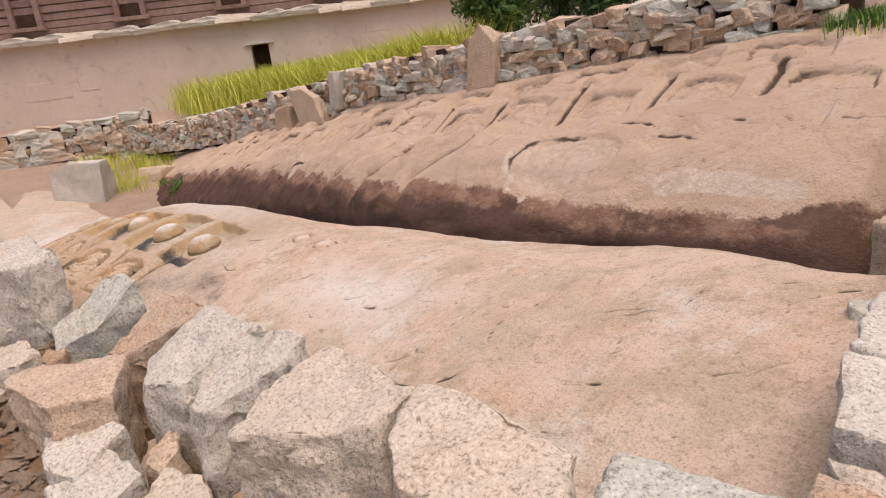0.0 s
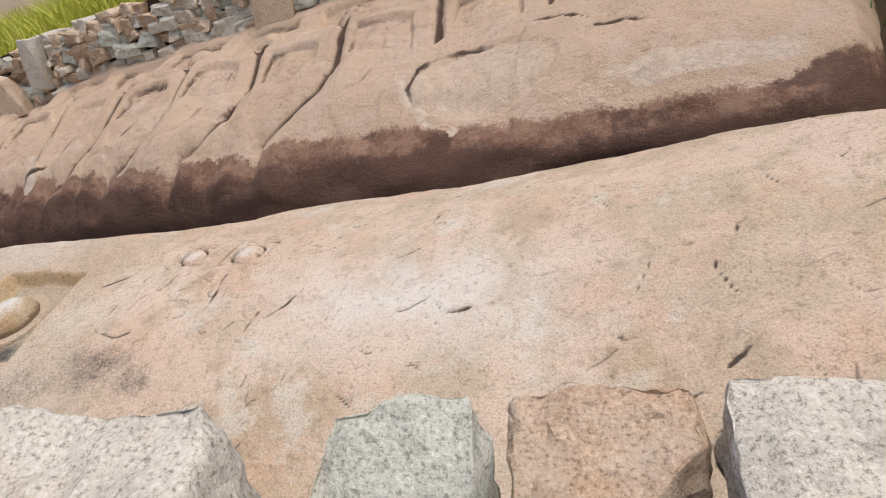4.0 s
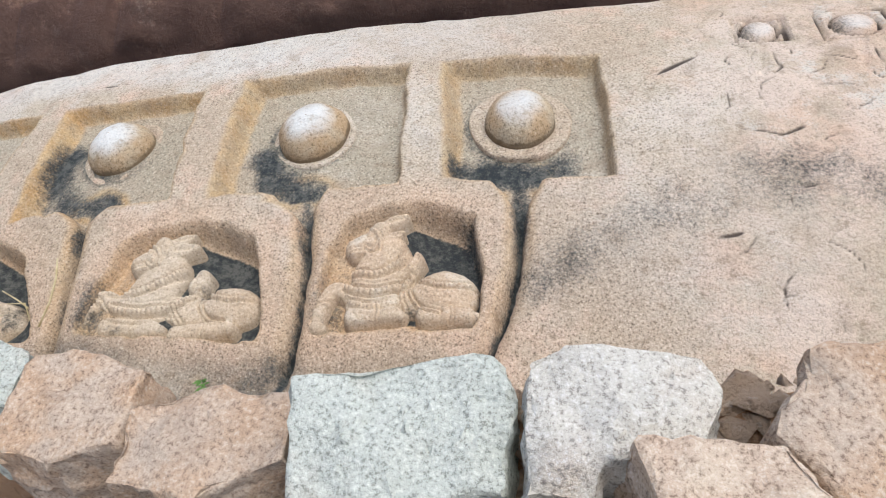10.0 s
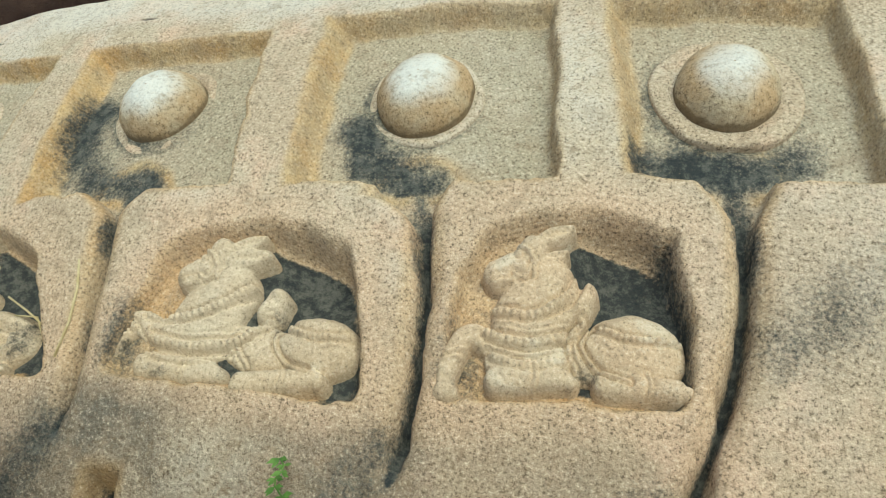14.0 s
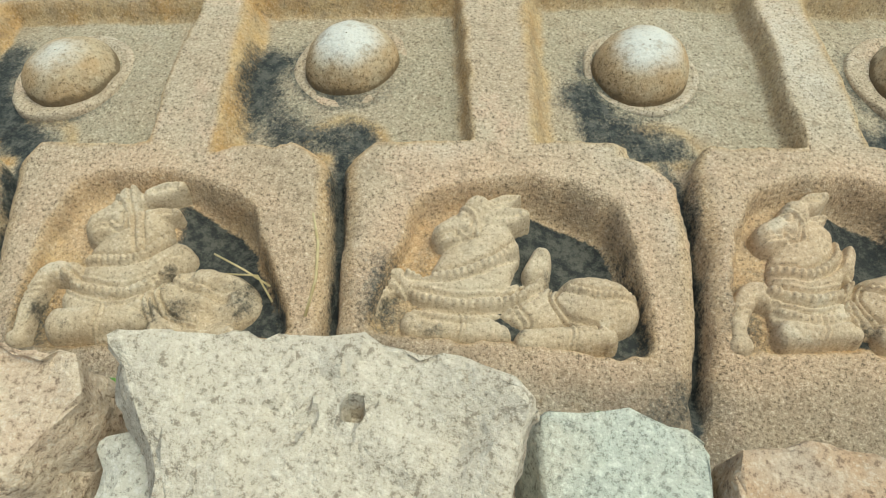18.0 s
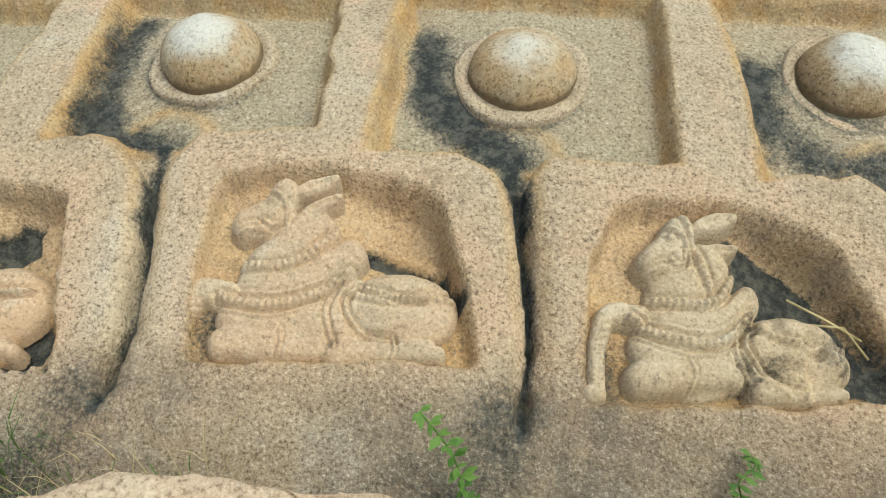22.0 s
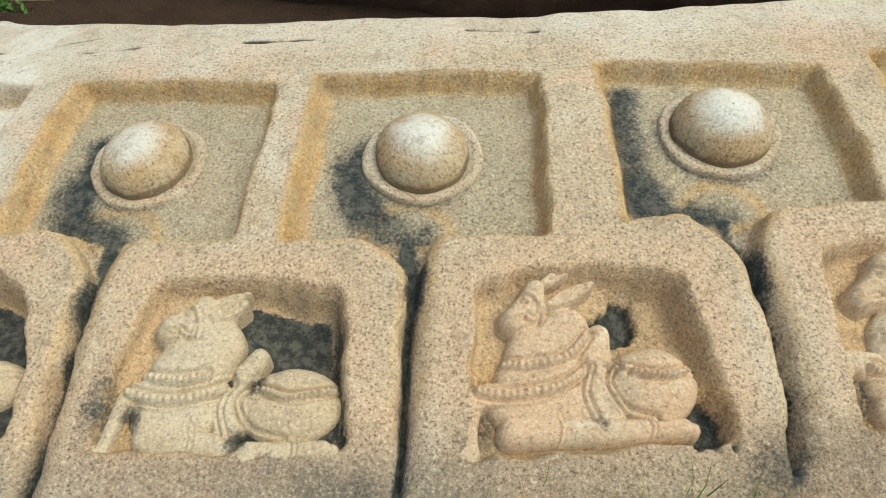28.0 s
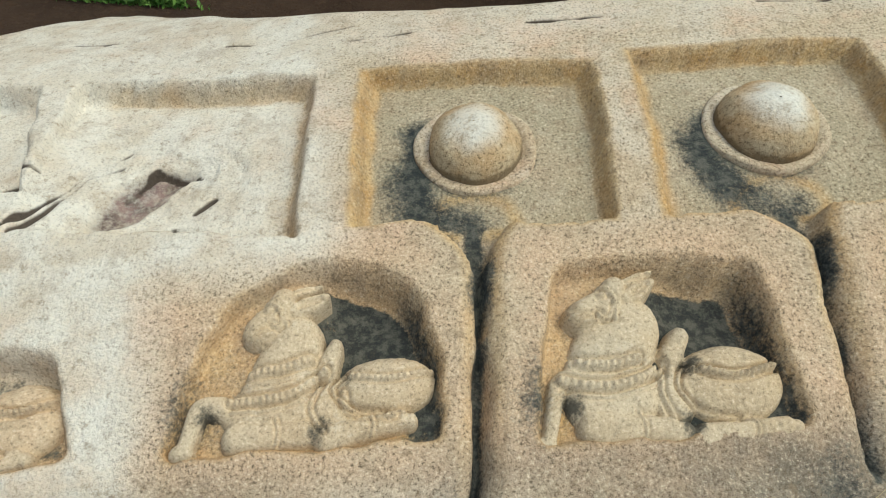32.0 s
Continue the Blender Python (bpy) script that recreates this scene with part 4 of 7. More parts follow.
        lay(leaf - 0.2 * np.exp(-(d / (w * 0.3)) ** 2) * (t > 0.15) * (t < 0.85) * (q < 0.9), top)
    ux, uy = cheek[0] - muzzle[0], cheek[1] - muzzle[1]
    ln = math.hypot(ux, uy)
    ux, uy = ux / ln, uy / ln
    at = lambda a, c: (muzzle[0] + ux * a - uy * c, muzzle[1] + uy * a + ux * c)
    head = smooth_max(limb((muzzle, cheek), muzzle[2] * 1.05, cheek[2] * 0.95, 1.7), limb((cheek, poll), cheek[2] * 0.95, poll[2] * 1.05, 1.7), 0.04)
    lay(head, 0.84, 0.01)
    on = np.clip(h * 4, 0, 1)
    out = h.copy()

    def strap(pts, w, lift, bead=0.0, groove=0.09, where=None):
        nonlocal out
        line = curl(pts)
        d, s = line_distance(x, y, line)
        ln = sum(math.hypot(q[0] - p[0], q[1] - p[1]) for p, q in zip(line, line[1:]))
        rope = lift * np.sqrt(np.clip(1 - (d / w) ** 2, 0, 1))
        if bead:
            rope = rope * (0.6 + 0.4 * np.cos(s * ln / bead * 6.283))
        cut = (rope - 1.5 * groove * np.exp(-((d - w * 1.25) / (w * 0.42)) ** 2)) * on * (h > 0)
        out = out + (cut if where is None else np.where(where, cut, 0))

    # collars and chains on neck and chest
    body = head <= 0.02
    strap(b["c1"], 0.0095, 0.15, 0.0125, 0.12, body)
    strap(b["c2"], 0.0095, 0.15, 0.0125, 0.12, body)
    strap([(p[0], p[1] - 0.020) for p in b["c2"]], 0.004, 0.05, 0, 0.08, body)
    strap([(p[0], p[1] + 0.020) for p in b["c2"]], 0.004, 0.0, 0, 0.07, body)
    strap(b["c3"], 0.008, 0.10, 0.011, 0.08)
    # edge of the haunch, cloth border, fold of the flank
    strap([(cx - rx * 0.75, cy + ry * 0.45), (cx - rx * 0.96, cy - ry * 0.05), (cx - rx * 0.62, cy - ry * 0.66), (cx - rx * 0.05, cy - ry * 0.88)], 0.005, 0.0, 0, 0.2)
    strap([(cx - rx * 0.70, cy + ry * 0.38), (cx - rx * 0.2, cy + ry * 0.10), (cx + rx * 0.3, cy + ry * 0.08), (cx + rx * 0.9, cy + ry * 0.28)], 0.007, 0.10, 0.012, 0.09)
    strap([(flank[0] - flank[2] * 0.3, flank[1] + flank[3] * 0.8), (flank[0] - flank[2] * 0.55, flank[1]), (flank[0] - flank[2] * 0.2, flank[1] - flank[3] * 0.8)], 0.005, 0.0, 0, 0.14)
    for key in ("shin", "hind"):
        (ax, ay), (px, py, r) = b[key]
        mx, my = ax + (px - ax) * 0.62, ay + (py - ay) * 0.62
        strap([(mx - 0.004, my + r), (mx + 0.002, my), (mx - 0.004, my - r)], 0.004, 0.05, 0, 0.08)
    (ax, ay), (px, py) = f[1], f[2]
    for t in (0.5, 0.72):
        mx, my = ax + (px - ax) * t, ay + (py - ay) * t
        strap([(mx - fr, my - 0.006), (mx + fr, my + 0.008)], 0.004, 0.05, 0, 0.06)
    # bridle, jaw, mouth, eye and nostril
    strap([at(ln * 1.05, cheek[2] * 0.9), at(ln * 1.35, cheek[2] * 0.1), at(ln * 1.2, -cheek[2] * 0.8)], 0.005, 0.07, 0.0, 0.06)
    strap([at(ln * 0.55, -cheek[2] * 0.35), at(ln * 0.72, -cheek[2] * 0.62), at(ln * 1.0, -cheek[2] * 0.68), at(ln * 1.2, -cheek[2] * 0.3)], 0.004, 0.0, 0, 0.13)
    strap([at(-muzzle[2] * 0.9, -muzzle[2] * 0.3), at(0.0, -muzzle[2] * 0.35), at(ln * 0.4, -muzzle[2] * 0.55)], 0.003, 0.0, 0, 0.16)
    ex, ey = at(ln * 0.95, cheek[2] * 0.35)
    e = np.hypot(x - ex, (y - ey) * 1.2) / 0.007
    out = out + on * (0.06 * np.exp(-e**2) - 0.10 * np.exp(-((e - 1.7) / 0.5) ** 2))
    ex, ey = at(-muzzle[2] * 0.5, muzzle[2] * 0.3)
    out = out - 0.12 * on * np.exp(-((x - ex) ** 2 + (y - ey) ** 2) / 0.004**2)
    wear = vnoise(x, y, 18, seed) * 0.035 + vnoise(x, y, 45, seed + 1) * 0.022 + vnoise(x, y, 110, seed + 2) * 0.018 + vnoise(x, y, 220, seed + 3) * 0.014
    inside = h > 0
    out = np.where(inside, out, 0.0)
    out = (4 * out + np.roll(out, 1, 0) + np.roll(out, -1, 0) + np.roll(out, 1, 1) + np.roll(out, -1, 1)) / 8
    return np.where(h > 0, np.maximum(out + wear * on, 0.03), -0.05)


def sculpt_bull(k, **b):
    c = NICHES[k]
    xs = np.arange(min(p[0] for p in c) - 0.02, max(p[0] for p in c) + 0.02, 0.0026)
    ys = np.arange(min(p[1] for p in c) - 0.02, max(p[1] for p in c) + 0.02, 0.0026)
    x, y = np.meshgrid(xs, ys)
    h = bull_form(x, y, b, 60 + 5 * k)
    if k == 2:
        worn = np.clip((x - b["flank"][0]) / 0.05, 0, 1)
        h = np.where(h > 0, np.maximum(h * (1 - worn * np.clip(0.25 + 0.3 * vnoise(x, y, 22, 90) + 0.2 * vnoise(x, y, 50, 91), 0, 0.7)), 0.02), h)
    deep = niche_depth(k, x, y) + 0.003
    lift = np.where(h > 0, (0.026 + deep * 0.70) * h, -0.012)
    z = rock_height(x, y) - deep + lift
    q = grid_faces(*x.shape)
    used, inv = np.unique(q[(h.ravel()[q] > 0).any(1)], return_inverse=True)
    p = np.stack([x, y, z], -1).reshape(-1, 3)[used]
    # lichen in patches: about the forefoot, between the folded legs, over the back
    lichen = np.zeros(x.shape)
    (ax, ay), (bx, by, _) = b["shin"]
    (qx, qy), _ = b["hind"]
    for px, py, w, d, much in ((b["fore"][2][0] + 0.03, b["fore"][2][1], 0.035, 0.05, 0.85), ((bx + qx) / 2 + 0.01, by + 0.005, 0.035, 0.04, 0.9), (ax + 0.03, ay - 0.012, 0.06, 0.022, 0.6),
                               (b["link"][0] + 0.03, b["link"][1] - 0.02, 0.03, 0.045, 0.7), (qx + 0.10, qy - 0.015, 0.06, 0.02, 0.55)):
        lichen = np.maximum(lichen, much * np.exp(-(((x - px) / w) ** 2 + ((y - py) / d) ** 2)) * np.clip(0.95 + 0.5 * vnoise(x, y, 25, 70 + k), 0.2, 1.2))
    if k == 2:
        cx, cy, rx, ry = b["haunch"]
        lichen = np.maximum(lichen, 0.62 * ramp(np.hypot((x - cx) / rx, (y - cy) / ry) - 1, 0.3) * np.clip(0.8 + 0.8 * vnoise(x, y, 14, 88), 0, 1.2))
    lichen = (lichen * (0.75 if WET[k] < 0.5 else 1.0)).ravel()[used]
    lx, ly = c[0]
    o = Vector((lx, ly, float(rock_height(np.array(lx), np.array(ly))) - 0.03))
    me = mesh_of("bull_statue", p - np.array(o), inv.reshape(-1, 4), STATUE, attrs={"stain_shade": lichen})
    ob = new("bull_statue", me)
    ob.location = o
    tagged(ob, ("worn tan granite statue of a reclining garlanded bull in a niche", "eroded granite statue of a reclining bull with a broken flank")[k == 2],
           "statue", "reclining bulls in the niches")


sculpt_bull(0, muzzle=(-0.062, -0.665, 0.029), cheek=(-0.013, -0.642, 0.040), poll=(0.003, -0.610, 0.031), ear=((0.015, -0.591), (0.075, -0.560, 0.019)), ear2=((0.019, -0.630), (0.068, -0.606, 0.013)),
            neck=((0.026, -0.671, 0.064), (0.017, -0.739, 0.084), (0.015, -0.794, 0.078)), chest=(0.011, -0.813, 0.082, 0.058), flank=(0.111, -0.782, 0.055, 0.059), haunch=(0.195, -0.769, 0.096, 0.076), hump=(0.113, -0.669, 0.021), link=(0.097, -0.705, 0.025),
            fore=((-0.060, -0.787), (-0.109, -0.783), (-0.137, -0.845), (-0.129, -0.880, 0.021)), shin=((-0.041, -0.854), (0.070, -0.840, 0.024)), hind=((0.150, -0.840), (0.270, -0.839, 0.024)),
            c1=((-0.060, -0.730), (0.014, -0.739), (0.073, -0.697), (0.092, -0.648)), c2=((-0.066, -0.778), (0.009, -0.791), (0.079, -0.764), (0.105, -0.729)), c3=((-0.053, -0.814), (-0.018, -0.827), (0.033, -0.826), (0.081, -0.809)))
sculpt_bull(1, muzzle=(-0.718, -0.713, 0.025), cheek=(-0.672, -0.688, 0.039), poll=(-0.652, -0.653, 0.031), ear=((-0.627, -0.672), (-0.551, -0.646, 0.023)), ear2=((-0.632, -0.644), (-0.566, -0.610, 0.015)),
            neck=((-0.616, -0.723, 0.054), (-0.653, -0.783, 0.079), (-0.678, -0.828, 0.075)), chest=(-0.677, -0.832, 0.100, 0.053), flank=(-0.523, -0.831, 0.085, 0.051), haunch=(-0.405, -0.814, 0.092, 0.065), hump=(-0.513, -0.723, 0.024), link=(-0.524, -0.761, 0.030),
            fore=((-0.753, -0.826), (-0.808, -0.808), (-0.842, -0.853), (-0.861, -0.903, 0.025)), shin=((-0.758, -0.893), (-0.609, -0.895, 0.027)), hind=((-0.538, -0.910), (-0.401, -0.885, 0.026)),
            c1=((-0.778, -0.794), (-0.696, -0.795), (-0.614, -0.763), (-0.567, -0.719)), c2=((-0.764, -0.840), (-0.664, -0.852), (-0.568, -0.827), (-0.516, -0.782)), c3=((-0.810, -0.819), (-0.753, -0.869), (-0.668, -0.880), (-0.583, -0.863)))
sculpt_bull(2, muzzle=(-1.445, -0.726, 0.029), cheek=(-1.402, -0.699, 0.046), poll=(-1.392, -0.664, 0.032), ear=((-1.355, -0.649), (-1.285, -0.625, 0.020)), ear2=((-1.356, -0.699), (-1.284, -0.681, 0.014)),
            neck=((-1.353, -0.737, 0.062), (-1.369, -0.802, 0.089), (-1.368, -0.861, 0.094)), chest=(-1.373, -0.867, 0.110, 0.060), flank=(-1.265, -0.875, 0.063, 0.055), haunch=(-1.180, -0.854, 0.106, 0.075), hump=(-1.258, -0.765, 0.028), link=(-1.296, -0.800, 0.035),
            fore=((-1.466, -0.821), (-1.521, -0.824), (-1.540, -0.887), (-1.538, -0.955, 0.019)), shin=((-1.462, -0.927), (-1.328, -0.912, 0.029)), hind=((-1.256, -0.930), (-1.138, -0.921, 0.024)),
            c1=((-1.481, -0.786), (-1.416, -0.799), (-1.338, -0.792), (-1.285, -0.730)), c2=((-1.483, -0.830), (-1.425, -0.859), (-1.332, -0.863), (-1.263, -0.802)), c3=((-1.388, -0.640), (-1.365, -0.694), (-1.351, -0.737), (-1.338, -0.773)))
sculpt_bull(3, muzzle=(-2.199, -0.699, 0.029), cheek=(-2.147, -0.672, 0.044), poll=(-2.137, -0.633, 0.031), ear=((-2.108, -0.628), (-2.043, -0.598, 0.019)), ear2=((-2.091, -0.670), (-2.031, -0.634, 0.016)),
            neck=((-2.079, -0.724, 0.064), (-2.102, -0.794, 0.095), (-2.104, -0.854, 0.095)), chest=(-2.110, -0.865, 0.111, 0.062), flank=(-1.981, -0.851, 0.074, 0.077), haunch=(-1.887, -0.832, 0.106, 0.078), hump=(-1.991, -0.738, 0.032), link=(-2.017, -0.772, 0.039),
            fore=((-2.205, -0.831), (-2.259, -0.828), (-2.277, -0.885), (-2.273, -0.937, 0.023)), shin=((-2.193, -0.917), (-2.027, -0.919, 0.027)), hind=((-1.990, -0.925), (-1.832, -0.911, 0.024)),
            c1=((-2.218, -0.766), (-2.147, -0.781), (-2.077, -0.764), (-2.025, -0.709)), c2=((-2.213, -0.839), (-2.128, -0.852), (-2.050, -0.829), (-1.987, -0.776)), c3=((-1.968, -0.821), (-1.909, -0.833), (-1.857, -0.823), (-1.810, -0.797)))
sculpt_bull(4, muzzle=(-2.914, -0.731, 0.027), cheek=(-2.878, -0.708, 0.040), poll=(-2.869, -0.672, 0.025), ear=((-2.836, -0.700), (-2.749, -0.660, 0.017)), ear2=((-2.847, -0.653), (-2.783, -0.619, 0.014)),
            neck=((-2.803, -0.753, 0.049), (-2.848, -0.798, 0.080), (-2.866, -0.856, 0.085)), chest=(-2.863, -0.891, 0.097, 0.059), flank=(-2.739, -0.876, 0.065, 0.065), haunch=(-2.634, -0.851, 0.095, 0.080), hump=(-2.735, -0.758, 0.027), link=(-2.748, -0.799, 0.044),
            fore=((-2.915, -0.875), (-2.983, -0.875), (-3.001, -0.928), (-2.996, -0.974, 0.023)), shin=((-2.914, -0.942), (-2.771, -0.945, 0.028)), hind=((-2.755, -0.946), (-2.592, -0.941, 0.025)),
            c1=((-2.931, -0.813), (-2.874, -0.822), (-2.803, -0.802), (-2.766, -0.763)), c2=((-2.981, -0.867), (-2.905, -0.875), (-2.822, -0.861), (-2.774, -0.827)), c3=((-2.678, -0.838), (-2.635, -0.843), (-2.594, -0.839), (-2.551, -0.817)))
sculpt_bull(5, muzzle=(-3.614, -0.718, 0.030), cheek=(-3.568, -0.706, 0.042), poll=(-3.544, -0.674, 0.027), ear=((-3.520, -0.696), (-3.463, -0.665, 0.021)), ear2=((-3.527, -0.664), (-3.457, -0.641, 0.011)),
            neck=((-3.512, -0.747, 0.056), (-3.560, -0.807, 0.086), (-3.578, -0.857, 0.090)), chest=(-3.574, -0.879, 0.092, 0.070), flank=(-3.457, -0.881, 0.048, 0.059), haunch=(-3.347, -0.867, 0.108, 0.082), hump=(-3.420, -0.770, 0.024), link=(-3.445, -0.808, 0.028),
            fore=((-3.648, -0.831), (-3.674, -0.847), (-3.688, -0.896), (-3.702, -0.944, 0.017)), shin=((-3.616, -0.930), (-3.478, -0.949, 0.030)), hind=((-3.420, -0.965), (-3.276, -0.963, 0.025)),
            c1=((-3.658, -0.802), (-3.609, -0.818), (-3.566, -0.822), (-3.522, -0.816)), c2=((-3.670, -0.842), (-3.595, -0.861), (-3.519, -0.852), (-3.472, -0.826)), c3=((-3.400, -0.844), (-3.359, -0.863), (-3.317, -0.865), (-3.261, -0.849)))
sculpt_bull(6, muzzle=(-4.242, -0.675, 0.034), cheek=(-4.214, -0.652, 0.040), poll=(-4.197, -0.617, 0.027), ear=((-4.175, -0.641), (-4.110, -0.612, 0.021)), ear2=((-4.192, -0.608), (-4.120, -0.586, 0.010)),
            neck=((-4.162, -0.694, 0.048), (-4.182, -0.749, 0.069), (-4.211, -0.800, 0.065)), chest=(-4.206, -0.827, 0.103, 0.055), flank=(-4.096, -0.839, 0.074, 0.058), haunch=(-3.995, -0.803, 0.104, 0.065), hump=(-4.090, -0.712, 0.019), link=(-4.107, -0.758, 0.027),
            fore=((-4.299, -0.817), (-4.343, -0.815), (-4.357, -0.852), (-4.367, -0.888, 0.020)), shin=((-4.271, -0.876), (-4.149, -0.883, 0.028)), hind=((-4.104, -0.895), (-3.971, -0.877, 0.025)),
            c1=((-4.292, -0.754), (-4.237, -0.760), (-4.186, -0.760), (-4.137, -0.743)), c2=((-4.284, -0.811), (-4.227, -0.815), (-4.167, -0.807), (-4.111, -0.768)), c3=((-4.077, -0.815), (-4.067, -0.847), (-4.032, -0.863), (-3.983, -0.870)))
sculpt_bull(7, muzzle=(-5.02, -0.74, 0.026), cheek=(-4.98, -0.725, 0.036), poll=(-4.96, -0.70, 0.024), ear=((-4.94, -0.71), (-4.89, -0.69, 0.015)), ear2=((-4.94, -0.69), (-4.89, -0.67, 0.009)),
            neck=((-4.93, -0.75, 0.05), (-4.96, -0.80, 0.075), (-4.97, -0.83, 0.08)), chest=(-4.96, -0.85, 0.085, 0.055), flank=(-4.84, -0.82, 0.06, 0.06), haunch=(-4.70, -0.785, 0.10, 0.085), hump=(-4.83, -0.73, 0.02), link=(-4.85, -0.76, 0.026),
            fore=((-5.03, -0.83), (-5.05, -0.84), (-5.06, -0.87), (-5.07, -0.90, 0.017)), shin=((-5.0, -0.885), (-4.87, -0.89, 0.026)), hind=((-4.82, -0.88), (-4.68, -0.865, 0.024)),
            c1=((-5.04, -0.79), (-4.99, -0.80), (-4.94, -0.795), (-4.89, -0.77)), c2=((-5.05, -0.83), (-4.98, -0.84), (-4.91, -0.82), (-4.86, -0.79)), c3=((-4.78, -0.77), (-4.74, -0.78), (-4.69, -0.78), (-4.63, -0.76)))


# ---------------------------------------------------------------- loose and stacked stones
def block_mesh(name, seed, mat, jag=0.10, cuts=7, rough=0.04):
    """A quarried granite block of unit size: skewed box with chipped corners and a broken surface."""
    rs = np.random.RandomState(seed)
    bm = bmesh.new()
    bmesh.ops.create_cube(bm, size=1)
    for v in bm.verts:
        v.co += Vector(rs.uniform(-jag, jag, 3))
    for _ in range(5):
        d = Vector(rs.normal(size=3)).normalized()
        d.z = abs(d.z) * 0.8
        reach = max(v.co.dot(d) for v in bm.verts)
        cut = bmesh.ops.bisect_plane(bm, geom=bm.verts[:] + bm.edges[:] + bm.faces[:], plane_co=d * reach * rs.uniform(0.84, 0.96), plane_no=d, clear_outer=True)
        edges = [e for e in cut["geom_cut"] if isinstance(e, bmesh.types.BMEdge)]
        if edges:
            bmesh.ops.holes_fill(bm, edges=edges)
    bmesh.ops.bevel(bm, geom=bm.edges[:], offset=0.035, segments=2, affect="EDGES", profile=0.6)
    bmesh.ops.triangulate(bm, faces=bm.faces[:])
    for _ in range(4):
        long = [e for e in bm.edges if e.calc_length() > 0.11]
        if long:
            bmesh.ops.subdivide_edges(bm, edges=long, cuts=1)
            bmesh.ops.triangulate(bm, faces=bm.faces[:])
    off = Vector(rs.uniform(-50, 50, 3))
    for v in bm.verts:
        v.normal_update()
    for v in bm.verts:
        p = v.co * 2.4 + off
        v.co += v.normal * (rough * noise.noise(p) + rough * 0.5 * noise.noise(p * 3.1) + rough * 0.22 * noise.noise(p * 8))
    me = bpy.data.meshes.new(name)
    bm.to_mesh(me)
    bm.free()
    me.materials.append(mat)
    me.shade_smooth()
    me.set_sharp_from_angle(angle=radians(38))
    return me


STONE_WORDS = {"white_granite": "rough whitish grey granite block", "cream_granite": "rough cream speckled granite block",
               "grey_granite": "rough blue-grey speckled granite block", "tan_granite": "rough tan granite block", "rusty_granite": "rough rust-orange granite block"}
stone_count = 0


def stone(mat, x, y, z, w, d, h, turn=0.0, tip=0.0, side=0.0, jag=0.10, shrink=1.0):
    """A block whose top middle lies at x, y, z."""
    global stone_count
    stone_count += 1
    d, y = d * shrink, y + d * (1 - shrink) / 2
    ob = new("stone_block", block_mesh("stone_block", 200 + stone_count, mat, jag))
    ob.matrix_basis = pose(x, y, z - h / 2, tip, side, turn) @ Matrix.Diagonal((w, d, h, 1))
    return tagged(ob, STONE_WORDS[mat.name] + " on the low rubble wall", "stone", "stones of the low rubble wall")


def slab_block(mat, corners, back, front, deep=0.24, hole=None):
    """A block with the plan outline corners, whose top slopes from the height back to the height front, nearer the path; hole: a wedge socket."""
    global stone_count
    stone_count += 1
    rs = np.random.RandomState(900 + stone_count)
    ys = [c[1] for c in corners]
    cx, cy = sum(c[0] for c in corners) / len(corners), sum(ys) / len(ys)
    cz = (back + front) / 2 - deep / 2
    bm = bmesh.new()
    rings = []
    for grow, drop in ((1.0, 0.0), (1.05, 0.4), (0.96, 1.0)):
        ring = []
        for x, y in corners:
            z = front + (back - front) * (y - min(ys)) / (max(ys) - min(ys)) - drop * deep
            ring.append(bm.verts.new(((x - cx) * grow + rs.uniform(-0.007, 0.007), (y - cy) * grow + rs.uniform(-0.007, 0.007), z - cz + rs.uniform(-0.012, 0.012))))
        rings.append(ring)
    n = len(corners)
    bm.faces.new(rings[0])
    bm.faces.new(rings[2][::-1])
    for a, b in zip(rings, rings[1:]):
        for i in range(n):
            bm.faces.new((a[i], b[i], b[(i + 1) % n], a[(i + 1) % n]))
    bmesh.ops.recalc_face_normals(bm, faces=bm.faces[:])
    bmesh.ops.bevel(bm, geom=[e for e in bm.edges if len(e.link_faces) == 2 and e.calc_face_angle() > 0.35], offset=0.007, segments=2, affect="EDGES", profile=0.6)
    bmesh.ops.triangulate(bm, faces=bm.faces[:])
    for _ in range(5):
        long = [e for e in bm.edges if e.calc_length() > (0.006 if hole and math.hypot((e.verts[0].co.x + cx) - hole[0], (e.verts[0].co.y + cy) - hole[1]) < 0.04 else 0.022)]
        if long:
            bmesh.ops.subdivide_edges(bm, edges=long, cuts=1)
            bmesh.ops.triangulate(bm, faces=bm.faces[:])
    off = Vector(rs.uniform(-50, 50, 3))
    for v in bm.verts:
        v.normal_update()
    for v in bm.verts:
        p = v.co * 9 + off
        v.co += v.normal * (0.013 * noise.noise(p) + 0.008 * round(1.6 * noise.noise(p * 1.9)) / 1.6 + 0.007 * noise.noise(p * 3.3) + 0.004 * noise.noise(p * 8))
        if hole and v.co.z > 0 and v.normal.z > 0.5 and max(abs(v.co.x + cx - hole[0]), abs(v.co.y + cy - hole[1])) < 0.0085:
            v.co.z -= 0.03
    me = bpy.data.meshes.new("stone_block")
    bm.to_mesh(me)
    bm.free()
    me.materials.append(mat)
    me.shade_smooth()
    me.set_sharp_from_angle(angle=radians(34))
    ob = new("stone_block", me)
    ob.location = (cx, cy, cz)
    return tagged(ob, STONE_WORDS[mat.name] + " on the low rubble wall", "stone", "stones of the low rubble wall")


def wall_block(mat, x, y, z, w, d, h, turn=0.0, tip=0.0, side=0.0, jag=0.10):
    """A squared block of the low wall, tipped towards the path."""
    return stone(mat, x, y, z, w, d, h, turn, tip + 8, side, jag, shrink=0.8)


